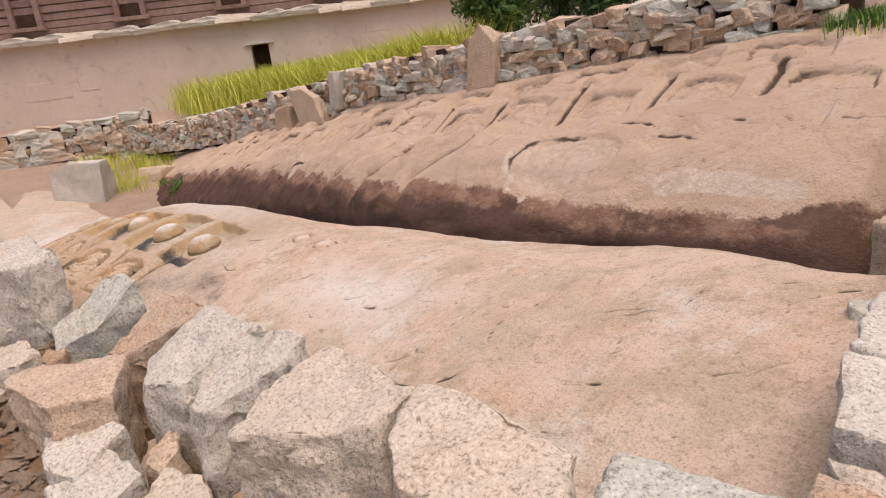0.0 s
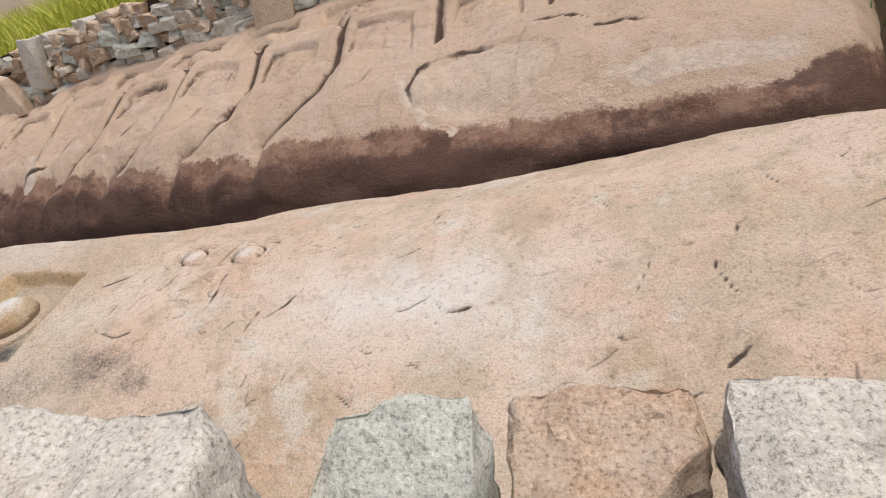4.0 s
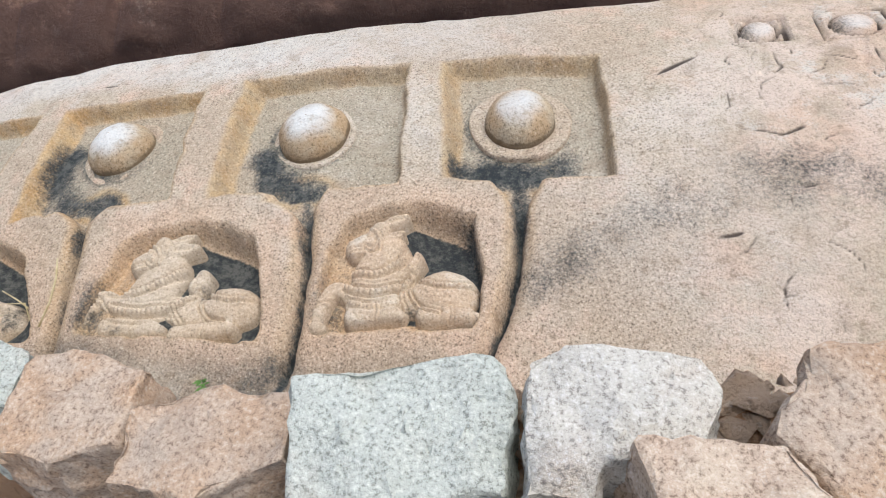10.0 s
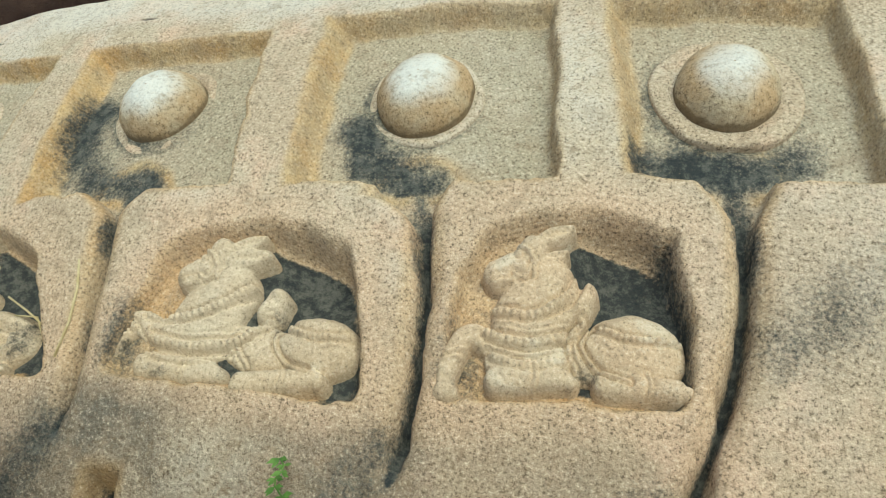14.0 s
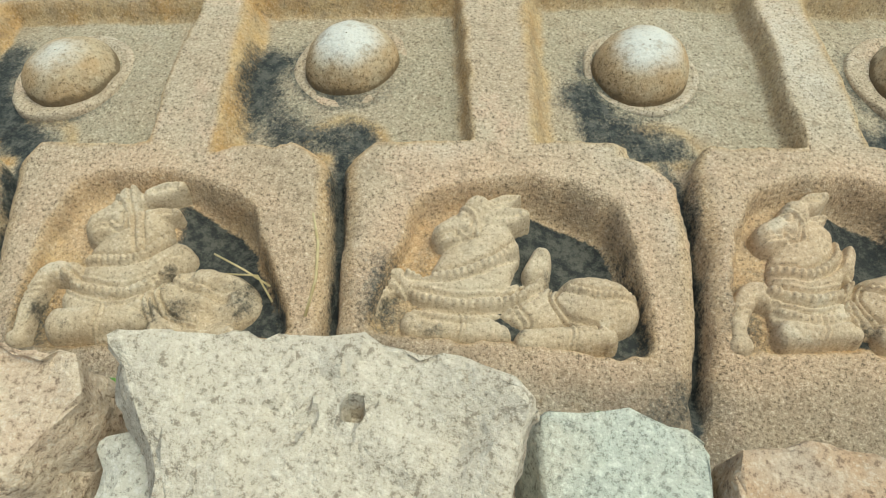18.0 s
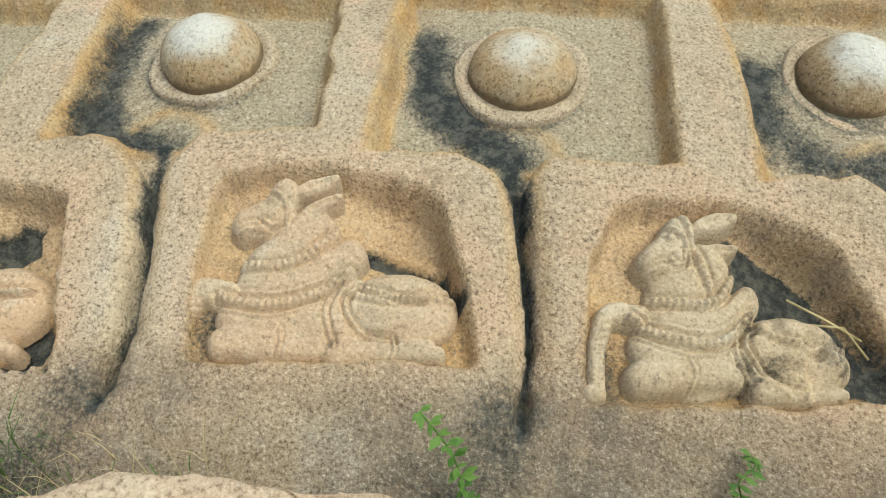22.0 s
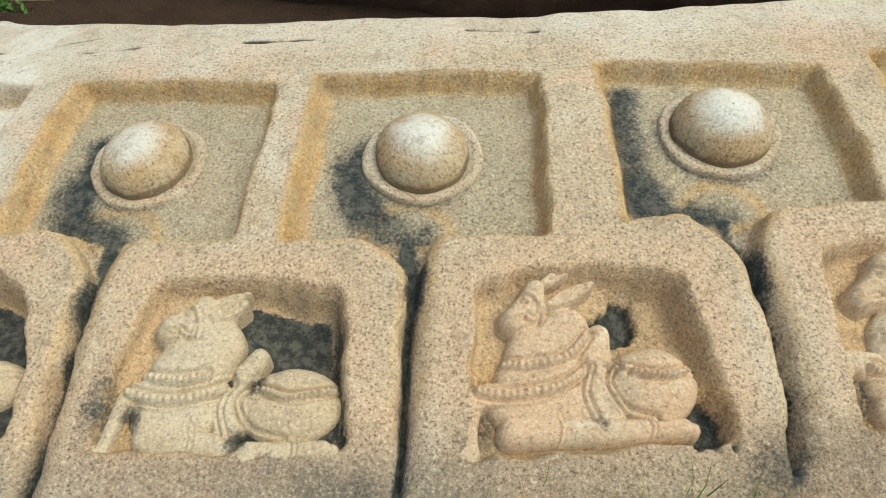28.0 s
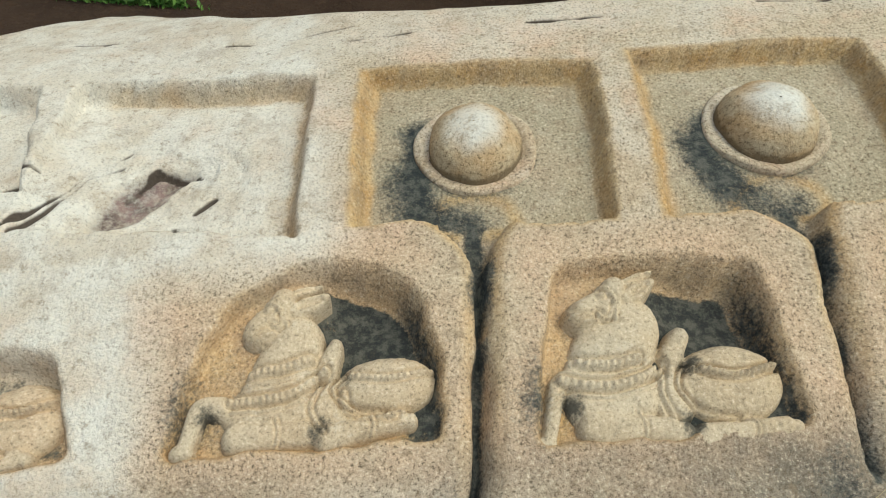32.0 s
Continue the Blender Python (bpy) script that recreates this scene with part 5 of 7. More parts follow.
# along the low wall beside the path, from its right end
slab_block(BLUE_STONE, [(4.28, -0.92), (4.50, -0.89), (4.52, -1.05), (4.36, -1.12)], 0.36, 0.34)
slab_block(PALE_STONE, [(3.995, -1.01), (4.13, -0.995), (4.27, -0.99), (4.32, -1.12), (4.14, -1.17), (4.05, -1.12)], 0.39, 0.36)
slab_block(PALE_STONE, [(3.69, -1.01), (3.965, -1.015), (3.985, -1.10), (3.92, -1.16), (3.76, -1.24), (3.71, -1.13)], 0.385, 0.31)
slab_block(WHITE_STONE, [(3.50, -1.08), (3.675, -1.05), (3.70, -1.12), (3.64, -1.25), (3.57, -1.25), (3.47, -1.17)], 0.395, 0.31)
slab_block(WHITE_STONE, [(3.17, -1.06), (3.47, -1.05), (3.46, -1.10), (3.42, -1.22), (3.30, -1.27), (3.19, -1.22)], 0.36, 0.27)
slab_block(ORANGE_STONE, [(2.91, -1.08), (3.13, -1.05), (3.14, -1.12), (3.04, -1.25), (2.94, -1.27)], 0.345, 0.25)
slab_block(BLUE_STONE, [(2.71, -1.18), (2.89, -1.15), (2.91, -1.27), (2.80, -1.36), (2.67, -1.33)], 0.41, 0.25)
slab_block(WHITE_STONE, [(2.22, -1.32), (2.45, -1.29), (2.62, -1.28), (2.655, -1.33), (2.655, -1.38), (2.55, -1.48), (2.42, -1.54), (2.30, -1.46)], 0.48, 0.43, 0.3)
slab_block(PALE_STONE, [(2.085, -1.44), (2.14, -1.40), (2.20, -1.385), (2.26, -1.45), (2.31, -1.53), (2.26, -1.62), (2.11, -1.62)], 0.47, 0.42, 0.3)
slab_block(WHITE_STONE, [(1.875, -1.345), (2.06, -1.335), (2.07, -1.42), (2.07, -1.54), (2.0, -1.54), (1.93, -1.44)], 0.43, 0.38, 0.28)
slab_block(TAN_STONE, [(2.09, -1.28), (2.19, -1.28), (2.2, -1.36), (2.11, -1.36)], 0.36, 0.34)
slab_block(BLUE_STONE, [(1.80, -1.37), (1.87, -1.36), (1.90, -1.43), (1.82, -1.44)], 0.34, 0.31)
slab_block(BLUE_STONE, [(1.56, -1.40), (1.78, -1.405), (1.80, -1.43), (1.745, -1.55), (1.70, -1.60), (1.645, -1.58)], 0.41, 0.345, 0.2)
slab_block(ORANGE_STONE, [(1.43, -1.39), (1.54, -1.37), (1.52, -1.45), (1.45, -1.46)], 0.31, 0.28)
slab_block(PALE_STONE, [(1.45, -1.49), (1.49, -1.475), (1.57, -1.51), (1.62, -1.59), (1.58, -1.65), (1.47, -1.64)], 0.33, 0.27, 0.16)
slab_block(ORANGE_STONE, [(1.81, -1.45), (1.85, -1.46), (1.85, -1.53), (1.78, -1.58), (1.77, -1.54)], 0.30, 0.25, 0.16)
slab_block(BLUE_STONE, [(1.17, -1.44), (1.23, -1.39), (1.37, -1.40), (1.41, -1.44), (1.40, -1.52), (1.36, -1.62), (1.30, -1.65), (1.25, -1.61), (1.20, -1.52)], 0.40, 0.33, 0.22)
slab_block(ORANGE_STONE, [(1.01, -1.39), (1.05, -1.35), (1.12, -1.35), (1.14, -1.42), (1.10, -1.49), (1.04, -1.47)], 0.28, 0.24, 0.2)
slab_block(ORANGE_STONE, [(0.75, -1.51), (0.79, -1.43), (0.91, -1.40), (0.99, -1.44), (0.985, -1.53), (0.94, -1.64), (0.87, -1.65), (0.80, -1.58)], 0.33, 0.25)
slab_block(WHITE_STONE, [(0.465, -1.42), (0.52, -1.395), (0.68, -1.40), (0.71, -1.44), (0.68, -1.515), (0.56, -1.53), (0.55, -1.58), (0.465, -1.575)], 0.29, 0.24)
slab_block(TAN_STONE, [(0.58, -1.535), (0.74, -1.54), (0.77, -1.59), (0.82, -1.69), (0.74, -1.72), (0.64, -1.66)], 0.335, 0.29)
slab_block(BLUE_STONE, [(0.14, -1.42), (0.26, -1.39), (0.42, -1.375), (0.455, -1.44), (0.45, -1.55), (0.32, -1.57), (0.15, -1.575)], 0.26, 0.18)
slab_block(WHITE_STONE, [(0.42, -1.62), (0.54, -1.59), (0.58, -1.66), (0.62, -1.74), (0.5, -1.76), (0.4, -1.7)], 0.27, 0.21)
slab_block(ORANGE_STONE, [(-0.15, -1.44), (-0.05, -1.385), (0.12, -1.395), (0.13, -1.50), (0.0, -1.56), (-0.15, -1.55)], 0.18, 0.15)
slab_block(BLUE_STONE, [(-0.16, -1.62), (-0.02, -1.60), (0.05, -1.63), (0.0, -1.74), (-0.15, -1.73)], 0.17, 0.13)
slab_block(ORANGE_STONE, [(-0.40, -1.335), (-0.30, -1.315), (-0.18, -1.345), (-0.17, -1.47), (-0.28, -1.52), (-0.40, -1.50)], 0.165, 0.13)
wall_block(TAN_STONE, -1.79, -1.37, 0.0, 0.2, 0.14, 0.3, 8)
wall_block(WHITE_STONE, -2.33, -1.39, -0.085, 0.19, 0.14, 0.3, 10)
wall_block(TAN_STONE, -2.53, -1.39, -0.10, 0.2, 0.14, 0.3, 4)
wall_block(TAN_STONE, -2.78, -1.42, -0.16, 0.24, 0.16, 0.3, -8)
slab_block(TAN_STONE, [(-2.23, -1.31), (-2.06, -1.275), (-1.86, -1.285), (-1.85, -1.42), (-2.2, -1.43)], -0.03, -0.07)
slab_block(PALE_STONE, [(-0.96, -1.33), (-0.9, -1.31), (-0.8, -1.305), (-0.66, -1.31), (-0.60, -1.35), (-0.62, -1.44), (-0.75, -1.50), (-0.88, -1.46)], 0.265, 0.20, hole=(-0.749, -1.363))
slab_block(TAN_STONE, [(-1.30, -1.34), (-1.13, -1.305), (-1.01, -1.31), (-1.0, -1.35), (-1.03, -1.42), (-1.1, -1.47), (-1.29, -1.47)], 0.215, 0.17)
slab_block(WHITE_STONE, [(-0.985, -1.38), (-0.94, -1.37), (-0.92, -1.45), (-0.98, -1.45)], 0.15, 0.13)
slab_block(BLUE_STONE, [(-0.585, -1.32), (-0.50, -1.30), (-0.42, -1.315), (-0.42, -1.42), (-0.57, -1.43)], 0.165, 0.13)
slab_block(WHITE_STONE, [(-1.55, -1.31), (-1.49, -1.295), (-1.32, -1.31), (-1.33, -1.40), (-1.52, -1.41)], 0.08, 0.05)
slab_block(TAN_STONE, [(-1.70, -1.35), (-1.64, -1.335), (-1.57, -1.34), (-1.57, -1.42), (-1.70, -1.43)], 0.07, 0.04)
# the pile on the path side
slab_block(TAN_STONE, [(2.89, -1.47), (2.97, -1.37), (3.07, -1.27), (3.18, -1.27), (3.30, -1.33), (3.25, -1.44), (2.98, -1.50)], 0.29, 0.26, 0.22)
slab_block(WHITE_STONE, [(3.08, -1.45), (3.17, -1.35), (3.36, -1.33), (3.42, -1.44), (3.36, -1.48)], 0.215, 0.19, 0.2)
slab_block(WHITE_STONE, [(3.38, -1.48), (3.38, -1.37), (3.52, -1.35), (3.56, -1.42), (3.48, -1.50)], 0.20, 0.17, 0.2)
slab_block(PALE_STONE, [(3.58, -1.43), (3.52, -1.30), (3.63, -1.27), (3.74, -1.29), (3.76, -1.40)], 0.20, 0.16, 0.2)
slab_block(TAN_STONE, [(3.42, -1.33), (3.36, -1.24), (3.47, -1.255), (3.50, -1.31)], 0.19, 0.17, 0.18)
slab_block(ORANGE_STONE, [(3.66, -1.24), (3.67, -1.20), (3.74, -1.18), (3.79, -1.20), (3.77, -1.26)], 0.17, 0.14, 0.16)
slab_block(ORANGE_STONE, [(3.80, -1.20), (3.82, -1.15), (3.90, -1.14), (3.94, -1.20), (3.87, -1.25)], 0.17, 0.14, 0.16)
slab_block(PALE_STONE, [(2.60, -1.47), (2.68, -1.42), (2.80, -1.40), (2.86, -1.46), (2.74, -1.54)], 0.27, 0.23, 0.2)
slab_block(ORANGE_STONE, [(2.70, -1.37), (2.78, -1.33), (2.86, -1.35), (2.84, -1.40), (2.74, -1.41)], 0.25, 0.22, 0.2)
wall_block(TAN_STONE, 2.18, -1.62, 0.2, 0.26, 0.2, 0.26, 30)
wall_block(WHITE_STONE, 2.66, -1.55, 0.2, 0.28, 0.2, 0.28, 12)
wall_block(TAN_STONE, 1.93, -1.66, 0.16, 0.22, 0.2, 0.24, -10)


# ---------------------------------------------------------------- earth: bank under the rubble wall, ground, trench
def bank_top(x):
    return np.interp(x, [-6, -3.5, -2.6, -1.8, -1.2, -0.6, 0.1, 0.5, 0.9, 1.4, 1.8, 2.2, 3, 4, 5], [-1.0, -0.7, -0.46, -0.30, -0.15, -0.04, 0.03, 0.12, 0.19, 0.23, 0.26, 0.26, 0.14, 0.1, 0.06])


def path_level(x):
    return np.interp(x, [-9, -5, -3.5, -1, 0.5, 2.5, 4.7, 9], [-1.1, -0.95, -0.87, -0.75, -0.55, -0.55, -0.62, -0.62])


def ground_height(x, y):
    low = path_level(x)
    back = np.interp(y, [-1.6, -1.2, 3.0, 4.0, 6.0, 12.0], [0.0, -0.5, -0.5, 1.2, 1.6, 1.7]) + 0 * x
    far = np.clip((np.hypot(x, y) - 60) / 300, 0, 1)
    left = np.clip((-5.5 - x) / 3.5, 0, 1)
    z = low + back + 0.05 * vnoise(x, y, 0.7, 50) + 0.02 * vnoise(x, y, 3, 51)
    lift = np.interp(-x, [5.0, 6.0, 9.0, 12.0], [0.0, 0.7, 1.4, 2.1]) * np.clip((y + 1.6) / 1.0, 0, 1)
    z = np.where((y > -1.6) & (y < 4), np.maximum(z, low - 0.5 + lift), z)
    z = np.where(y >= 4, np.maximum(z, low + 1.2 + 0.3 * left), z)
    return z * (1 - far) + 0.6 * far


def build_ground():
    xs = np.concatenate([-np.geomspace(400, 9, 24), np.arange(-8.8, 6.5, 0.09), np.geomspace(6.6, 400, 24)])
    ys = np.concatenate([-np.geomspace(400, 4, 20), np.arange(-3.9, 9, 0.09), np.geomspace(9.1, 400, 24)])
    x, y = np.meshgrid(xs, ys)
    me = mesh_of("ground", np.stack([x, y, ground_height(x, y)], -1).reshape(-1, 3), grid_faces(*x.shape), EARTH)
    tagged(new("ground", me), "dry brown earth around the outcrop", "ground", kind="structure")


def build_bank():
    xs = np.arange(-5.5, 5.2, 0.03)
    # across the bank, from the rock's foot over the crest to the path
    prof = [(-1.22, 0.0, 0), (-1.26, 0.3, 0), (-1.30, 0.65, 0), (-1.34, 0.88, 0), (-1.38, 1.0, 0), (-1.40, 1.0, 0)]
    rows = []
    wide = np.interp(xs, [-5.5, -0.5, 0.3, 5.2], [0.02, 0.03, 0.26, 0.3])
    for yy, f, _ in prof:
        y = np.full(xs.shape, yy)
        foot = rock_height(xs, y) - 0.03
        rows.append((y, foot + (bank_top(xs) - foot) * f))
    for k in range(1, 9):
        rows.append((np.full(xs.shape, -1.40) - wide * k / 8, bank_top(xs)))
    for k in range(1, 6):
        rows.append((-1.40 - wide - 0.012 * k, bank_top(xs) + (path_level(xs) - 0.05 - bank_top(xs)) * (k / 5)))
    x = np.tile(xs, (len(rows), 1))
    y, z = np.array([r[0] for r in rows]), np.array([r[1] for r in rows])
    z = z + 0.02 * vnoise(x, y, 5, 55) + 0.012 * vnoise(x, y, 14, 56) + 0.006 * vnoise(x, y, 40, 57)
    y = y + 0.012 * vnoise(x, y, 4, 58)
    me = mesh_of("earth_bank", np.stack([x, y, z], -1).reshape(-1, 3), grid_faces(*x.shape), SOIL)
    tagged(new("earth_bank", me), "red gravelly soil packed under the rubble wall", "soil", kind="structure")


build_ground()
build_bank()


def build_gravel():
    """Loose chips on the red soil between the blocks."""
    rs = np.random.RandomState(77)
    v, f = [], []
    for _ in range(6500):
        x, y = rs.uniform(0.1, 4.2), rs.uniform(-1.70, -1.35)
        r = 0.005 + 0.034 * rs.rand() ** 5
        z = float(bank_top(x)) + 0.02 * float(vnoise(np.array(x), np.array(y), 5, 55)) + r * 0.3
        p = rs.normal(size=(6, 3)) * 0.22 + np.array([(1, 0, 0), (-1, 0, 0), (0, 1, 0), (0, -1, 0), (0, 0, 0.55), (0, 0, -0.55)])
        b = len(v)
        v += (p * r + (x, y, z)).tolist()
        f += [[b + i for i in t] for t in ((0, 2, 4), (2, 1, 4), (1, 3, 4), (3, 0, 4), (2, 0, 5), (1, 2, 5), (3, 1, 5), (0, 3, 5))]
    me = mesh_of("gravel", v, f, GRAVEL, False)
    tagged(new("gravel", me), "loose tan stone chips on the red soil", "gravel", kind="stuff")


build_gravel()

# ---------------------------------------------------------------- the second rock behind the trench
PROFILE2 = [(1.45, -1.3), (1.22, -0.8), (1.10, -0.45), (1.07, -0.2), (1.12, -0.06), (1.22, 0.06), (1.36, 0.18), (1.48, 0.29), (1.75, 0.45), (2.05, 0.60),
            (2.35, 0.69), (2.64, 0.77), (3.1, 0.86), (3.6, 0.82), (4.2, 0.45), (4.6, -0.5)]


def build_second_rock():
    py, pz = np.array(PROFILE2).T
    seg = np.r_[0, np.cumsum(np.hypot(np.diff(py), np.diff(pz)))]
    s = np.concatenate([np.arange(0, seg[4], 0.05), np.arange(seg[4], seg[12], 0.014), np.arange(seg[12], seg[-1], 0.08)])
    xs = np.concatenate([np.arange(-9, -3, 0.035), np.arange(-3, 3.6, 0.014), np.arange(3.6, 4.02, 0.02)])
    sm = lambda a: np.convolve(np.pad(a, 4, mode="edge"), np.ones(9) / 9, "valid")
    y1, z1 = sm(np.interp(s, seg, py)), sm(np.interp(s, seg, pz))
    x, _ = np.meshgrid(xs, s)
    y, z = np.tile(y1[:, None], (1, len(xs))), np.tile(z1[:, None], (1, len(xs)))
    flat_x = x.copy()
    x = x - np.clip((x - 3.3) / 0.6, 0, 1) * (0.0 + 0.13 * np.clip(y - 1.1, 0, 1.6))
    bow = np.interp(xs, [-9, -5, -3, 0, 3, 4.1], [0.35, 0.12, 0.0, -0.02, 0.0, 0.05])
    drop = np.interp(xs, [-9, -5.4, -3, -1, 1, 3.5, 3.75, 3.92, 4.02], [-0.9, -0.58, -0.36, -0.22, -0.13, -0.06, -0.09, -0.3, -1.2])
    y = y + bow + 0.05 * vnoise(x, z * 2, 0.9, 70) + 0.02 * vnoise(x, z * 3, 3.5, 71)
    sy = y - bow
    along_face = np.tile(s[:, None], (1, len(xs)))
    z = z + drop + 0.02 * vnoise(x, y, 1.4, 72) + 0.008 * vnoise(x, y, 7, 73)
    z = z + 0.012 * np.round(2 * vnoise(x, y, 2.3, 79)) * np.clip((y - 1.1) / 0.2, 0, 1)
    dip, crack_shade, stain_shade, pale = (np.zeros(x.shape) for _ in range(4))
    wob = 0.008 * vnoise(x, y, 12, 74) + 0.005 * vnoise(x, y, 30, 75)
    for k in range(15):
        x0, yb = 3.10 - 0.655 * k, 2.05 - 0.06 * min(k, 4)
        near = (x > x0 - 1.4) & (x < x0 + 1.0)
        # recesses are darkened inside; dark outlines paint the shading of their edges
        cell = poly_distance(x, sy, [(x0 - 0.45, yb + 0.70), (x0 + 0.02, yb + 0.72), (x0 + 0.08, yb + 0.42), (x0 - 0.40, yb + 0.41)]) + wob
        dip = np.where(near, np.maximum(dip, 0.055 * ramp(cell, 0.03)), dip)
        stain_shade = np.maximum(stain_shade, near * 0.30 * ramp(cell + 0.01, 0.03))
        crack_shade = np.maximum(crack_shade, 0.62 * ramp(np.abs(cell + 0.006) - 0.010, 0.02) * np.clip(0.6 + 0.8 * vnoise(x, y, 5, 91), 0, 1))
        t = np.hypot(x - x0 + 0.19, (sy - yb - 0.56) * 1.1)
        dip = np.where(t < 0.10, dip - 0.05 * np.sqrt(np.clip(1 - (t / 0.10) ** 2, 0, 1)), dip)
        niche = poly_distance(x, sy, [(x0 + 0.02, yb + 0.0), (x0 + 0.0, yb + 0.27), (x0 + 0.2, yb + 0.29), (x0 + 0.39, yb + 0.24), (x0 + 0.44, yb - 0.03)]) + wob
        dip = np.where(near, np.maximum(dip, 0.05 * ramp(niche, 0.03)), dip)
        stain_shade = np.maximum(stain_shade, near * 0.24 * ramp(niche + 0.01, 0.03))
        crack_shade = np.maximum(crack_shade, 0.70 * ramp(np.abs(niche + 0.004) - 0.010, 0.02) * np.clip(0.75 + 0.8 * vnoise(x, y, 5, 92), 0, 1))
        u, v = (x - x0 - 0.02) / 0.42, (sy - yb) / 0.27
        b = bull_relief(u, v, 130 + k)
        dip = dip - 0.040 * np.clip(b, 0, 1.2) * ((u > -0.02) & (u < 1.02) & (v > -0.03) & (v < 1.03))
        # the drain from the cell, which runs on down the face as a bending flute; its dark line paints groove shading
        # and stain
        pts = [(x0 - 0.17, yb + 0.42), (x0 - 0.12, yb + 0.30), (x0 - 0.05, yb - 0.06)]
        if k >= 3:
            pts += [(x0 - 0.10, yb - 0.26), (x0 - 0.24, yb - 0.42), (x0 - 0.38, 1.34), (x0 - 0.44, 1.16)]
        d, q = line_distance(x, sy, pts)
        d = d + wob * 0.6
        wide = 0.016 + 0.05 * np.clip(1 - q / 0.12, 0, 1)
        dip = np.where(near, np.maximum(dip, 0.034 * ramp(d - wide - 0.012, 0.05)), dip)
        crack_shade = np.maximum(crack_shade, 0.95 * ramp(d - 0.024 - 0.04 * np.clip(1 - q / 0.10, 0, 1), 0.034) * np.clip(0.95 + 0.4 * vnoise(x, y, 3, 93), 0.5, 1))
        if k >= 3:
            low = np.clip((yb - 0.02 - sy) / 0.1, 0, 1)
            z = z + near * low * 0.045 * np.exp(-((d - 0.15) / 0.08) ** 2)
            stain_shade = np.maximum(stain_shade, near * low * 0.42 * np.exp(-(d / 0.06) ** 2))
            d2, _ = line_distance(x, sy, [(x0 + 0.30, yb - 0.10), (x0 + 0.20, yb - 0.30), (x0 + 0.02, 1.45), (x0 - 0.06, 1.28)])
            crack_shade = np.maximum(crack_shade, 0.85 * ramp(d2 + wob - 0.016, 0.03) * np.clip(0.7 + 0.8 * vnoise(x, y, 4, 94), 0, 1))
            dip = np.where(near, np.maximum(dip, 0.014 * ramp(d2 - 0.012, 0.05)), dip)
    # cracks over the bare end, the big scar and its pale deposit
    rs = np.random.RandomState(9)
    for line, w in (([(2.64, 1.67), (2.80, 1.665), (2.94, 1.61)], 0.011), ([(3.23, 1.82), (3.34, 1.75), (3.44, 1.70)], 0.005), ([(3.50, 1.79), (3.62, 1.80), (3.74, 1.84)], 0.008), ([(2.59, 1.83), (2.85, 1.79), (3.07, 1.77)], 0.004),
                    ([(2.10, 1.71), (1.90, 1.725), (1.78, 1.70), (1.68, 1.63), (1.65, 1.50), (1.72, 1.38)], 0.012), ([(2.30, 1.78), (2.46, 1.77), (2.6, 1.72)], 0.008), ([(2.86, 1.44), (2.95, 1.455), (3.02, 1.42)], 0.006)):
        d, _ = line_distance(x, sy, line)
        crack_shade = np.maximum(crack_shade, 0.95 * ramp(d + wob * 0.8 - w, 0.016) * np.clip(0.75 + 0.7 * vnoise(x, y, 6, 97), 0.1, 1))
    for _ in range(40):
        px, pyy, a = rs.uniform(-2, 3.6), rs.uniform(1.3, 1.8), rs.uniform(-0.3, 0.3)
        line = [(px, pyy)]
        for _ in range(4):
            a += rs.uniform(-0.5, 0.5)
            line.append((line[-1][0] + 0.07 * math.cos(a), line[-1][1] + 0.05 * math.sin(a)))
        d, _ = line_distance(x, y, line)
        crack_shade = np.maximum(crack_shade, 0.7 * ramp(d - 0.002, 0.014))
    scar = np.hypot((x - 2.05) / 0.42, (sy - 1.52) / 0.2) - 1
    dip = dip + 0.018 * ramp(scar, 0.06)
    crack_shade = crack_shade * np.clip((sy - 1.22) / 0.25, 0.15, 1)
    z = z - dip - 0.012 * crack_shade
    # the damp foot: it climbs towards both ends; the end face's shade is painted on
    rim_y = np.interp(flat_x, [-9, -3.75, -0.7, 0.3, 1.5, 2.3, 3.4, 3.64, 3.8, 4.0], [1.5, 1.44, 1.37, 1.31, 1.33, 1.27, 1.27, 1.36, 1.42, 1.6])
    rim_s = np.interp(rim_y, py[4:13], seg[4:13])
    stain_shade = np.maximum(stain_shade, np.clip((rim_s - along_face) / 0.16 + 0.42, 0, 1.6)) + 0.8 * np.clip((flat_x - 3.90) / 0.08, 0, 1)
    pale = 0.9 * ramp(np.hypot((x - 3.12) / 0.40, (sy - 1.375) / 0.055) - 1 + 0.3 * vnoise(x, y, 8, 95), 0.5)
    pale = np.maximum(pale, ramp(np.hypot((x - 2.9) / 0.11, (sy - 1.36) / 0.06) - 1 + 0.2 * vnoise(x, y, 9, 96), 0.3))
    pale = np.maximum(pale, 0.5 * ramp(scar, 0.4))
    d, q = line_distance(x, sy, [(1.60, 1.55), (1.66, 1.45), (1.74, 1.38), (1.80, 1.30), (1.94, 1.25)])
    pale = np.maximum(pale, 1.2 * ramp(d + 2.5 * wob - 0.028 * (1 - 0.5 * q), 0.016))
    d, _ = line_distance(x, sy, [(-1.6, 1.62), (-1.5, 1.5), (-1.42, 1.4)])
    pale = np.maximum(pale, 0.9 * ramp(d + 2 * wob - 0.05, 0.03))
    stain_shade = stain_shade - 1.6 * np.clip(pale, 0, 1)
    me = mesh_of("rock_behind", np.stack([x, y, z], -1).reshape(-1, 3), grid_faces(*x.shape), ROCK2, attrs={"stain_shade": stain_shade, "pale": pale, "crack_shade": crack_shade})
    tagged(new("rock_behind", me), "rounded pinkish granite rock with carved rows and a dark damp foot", "rock", kind="structure")


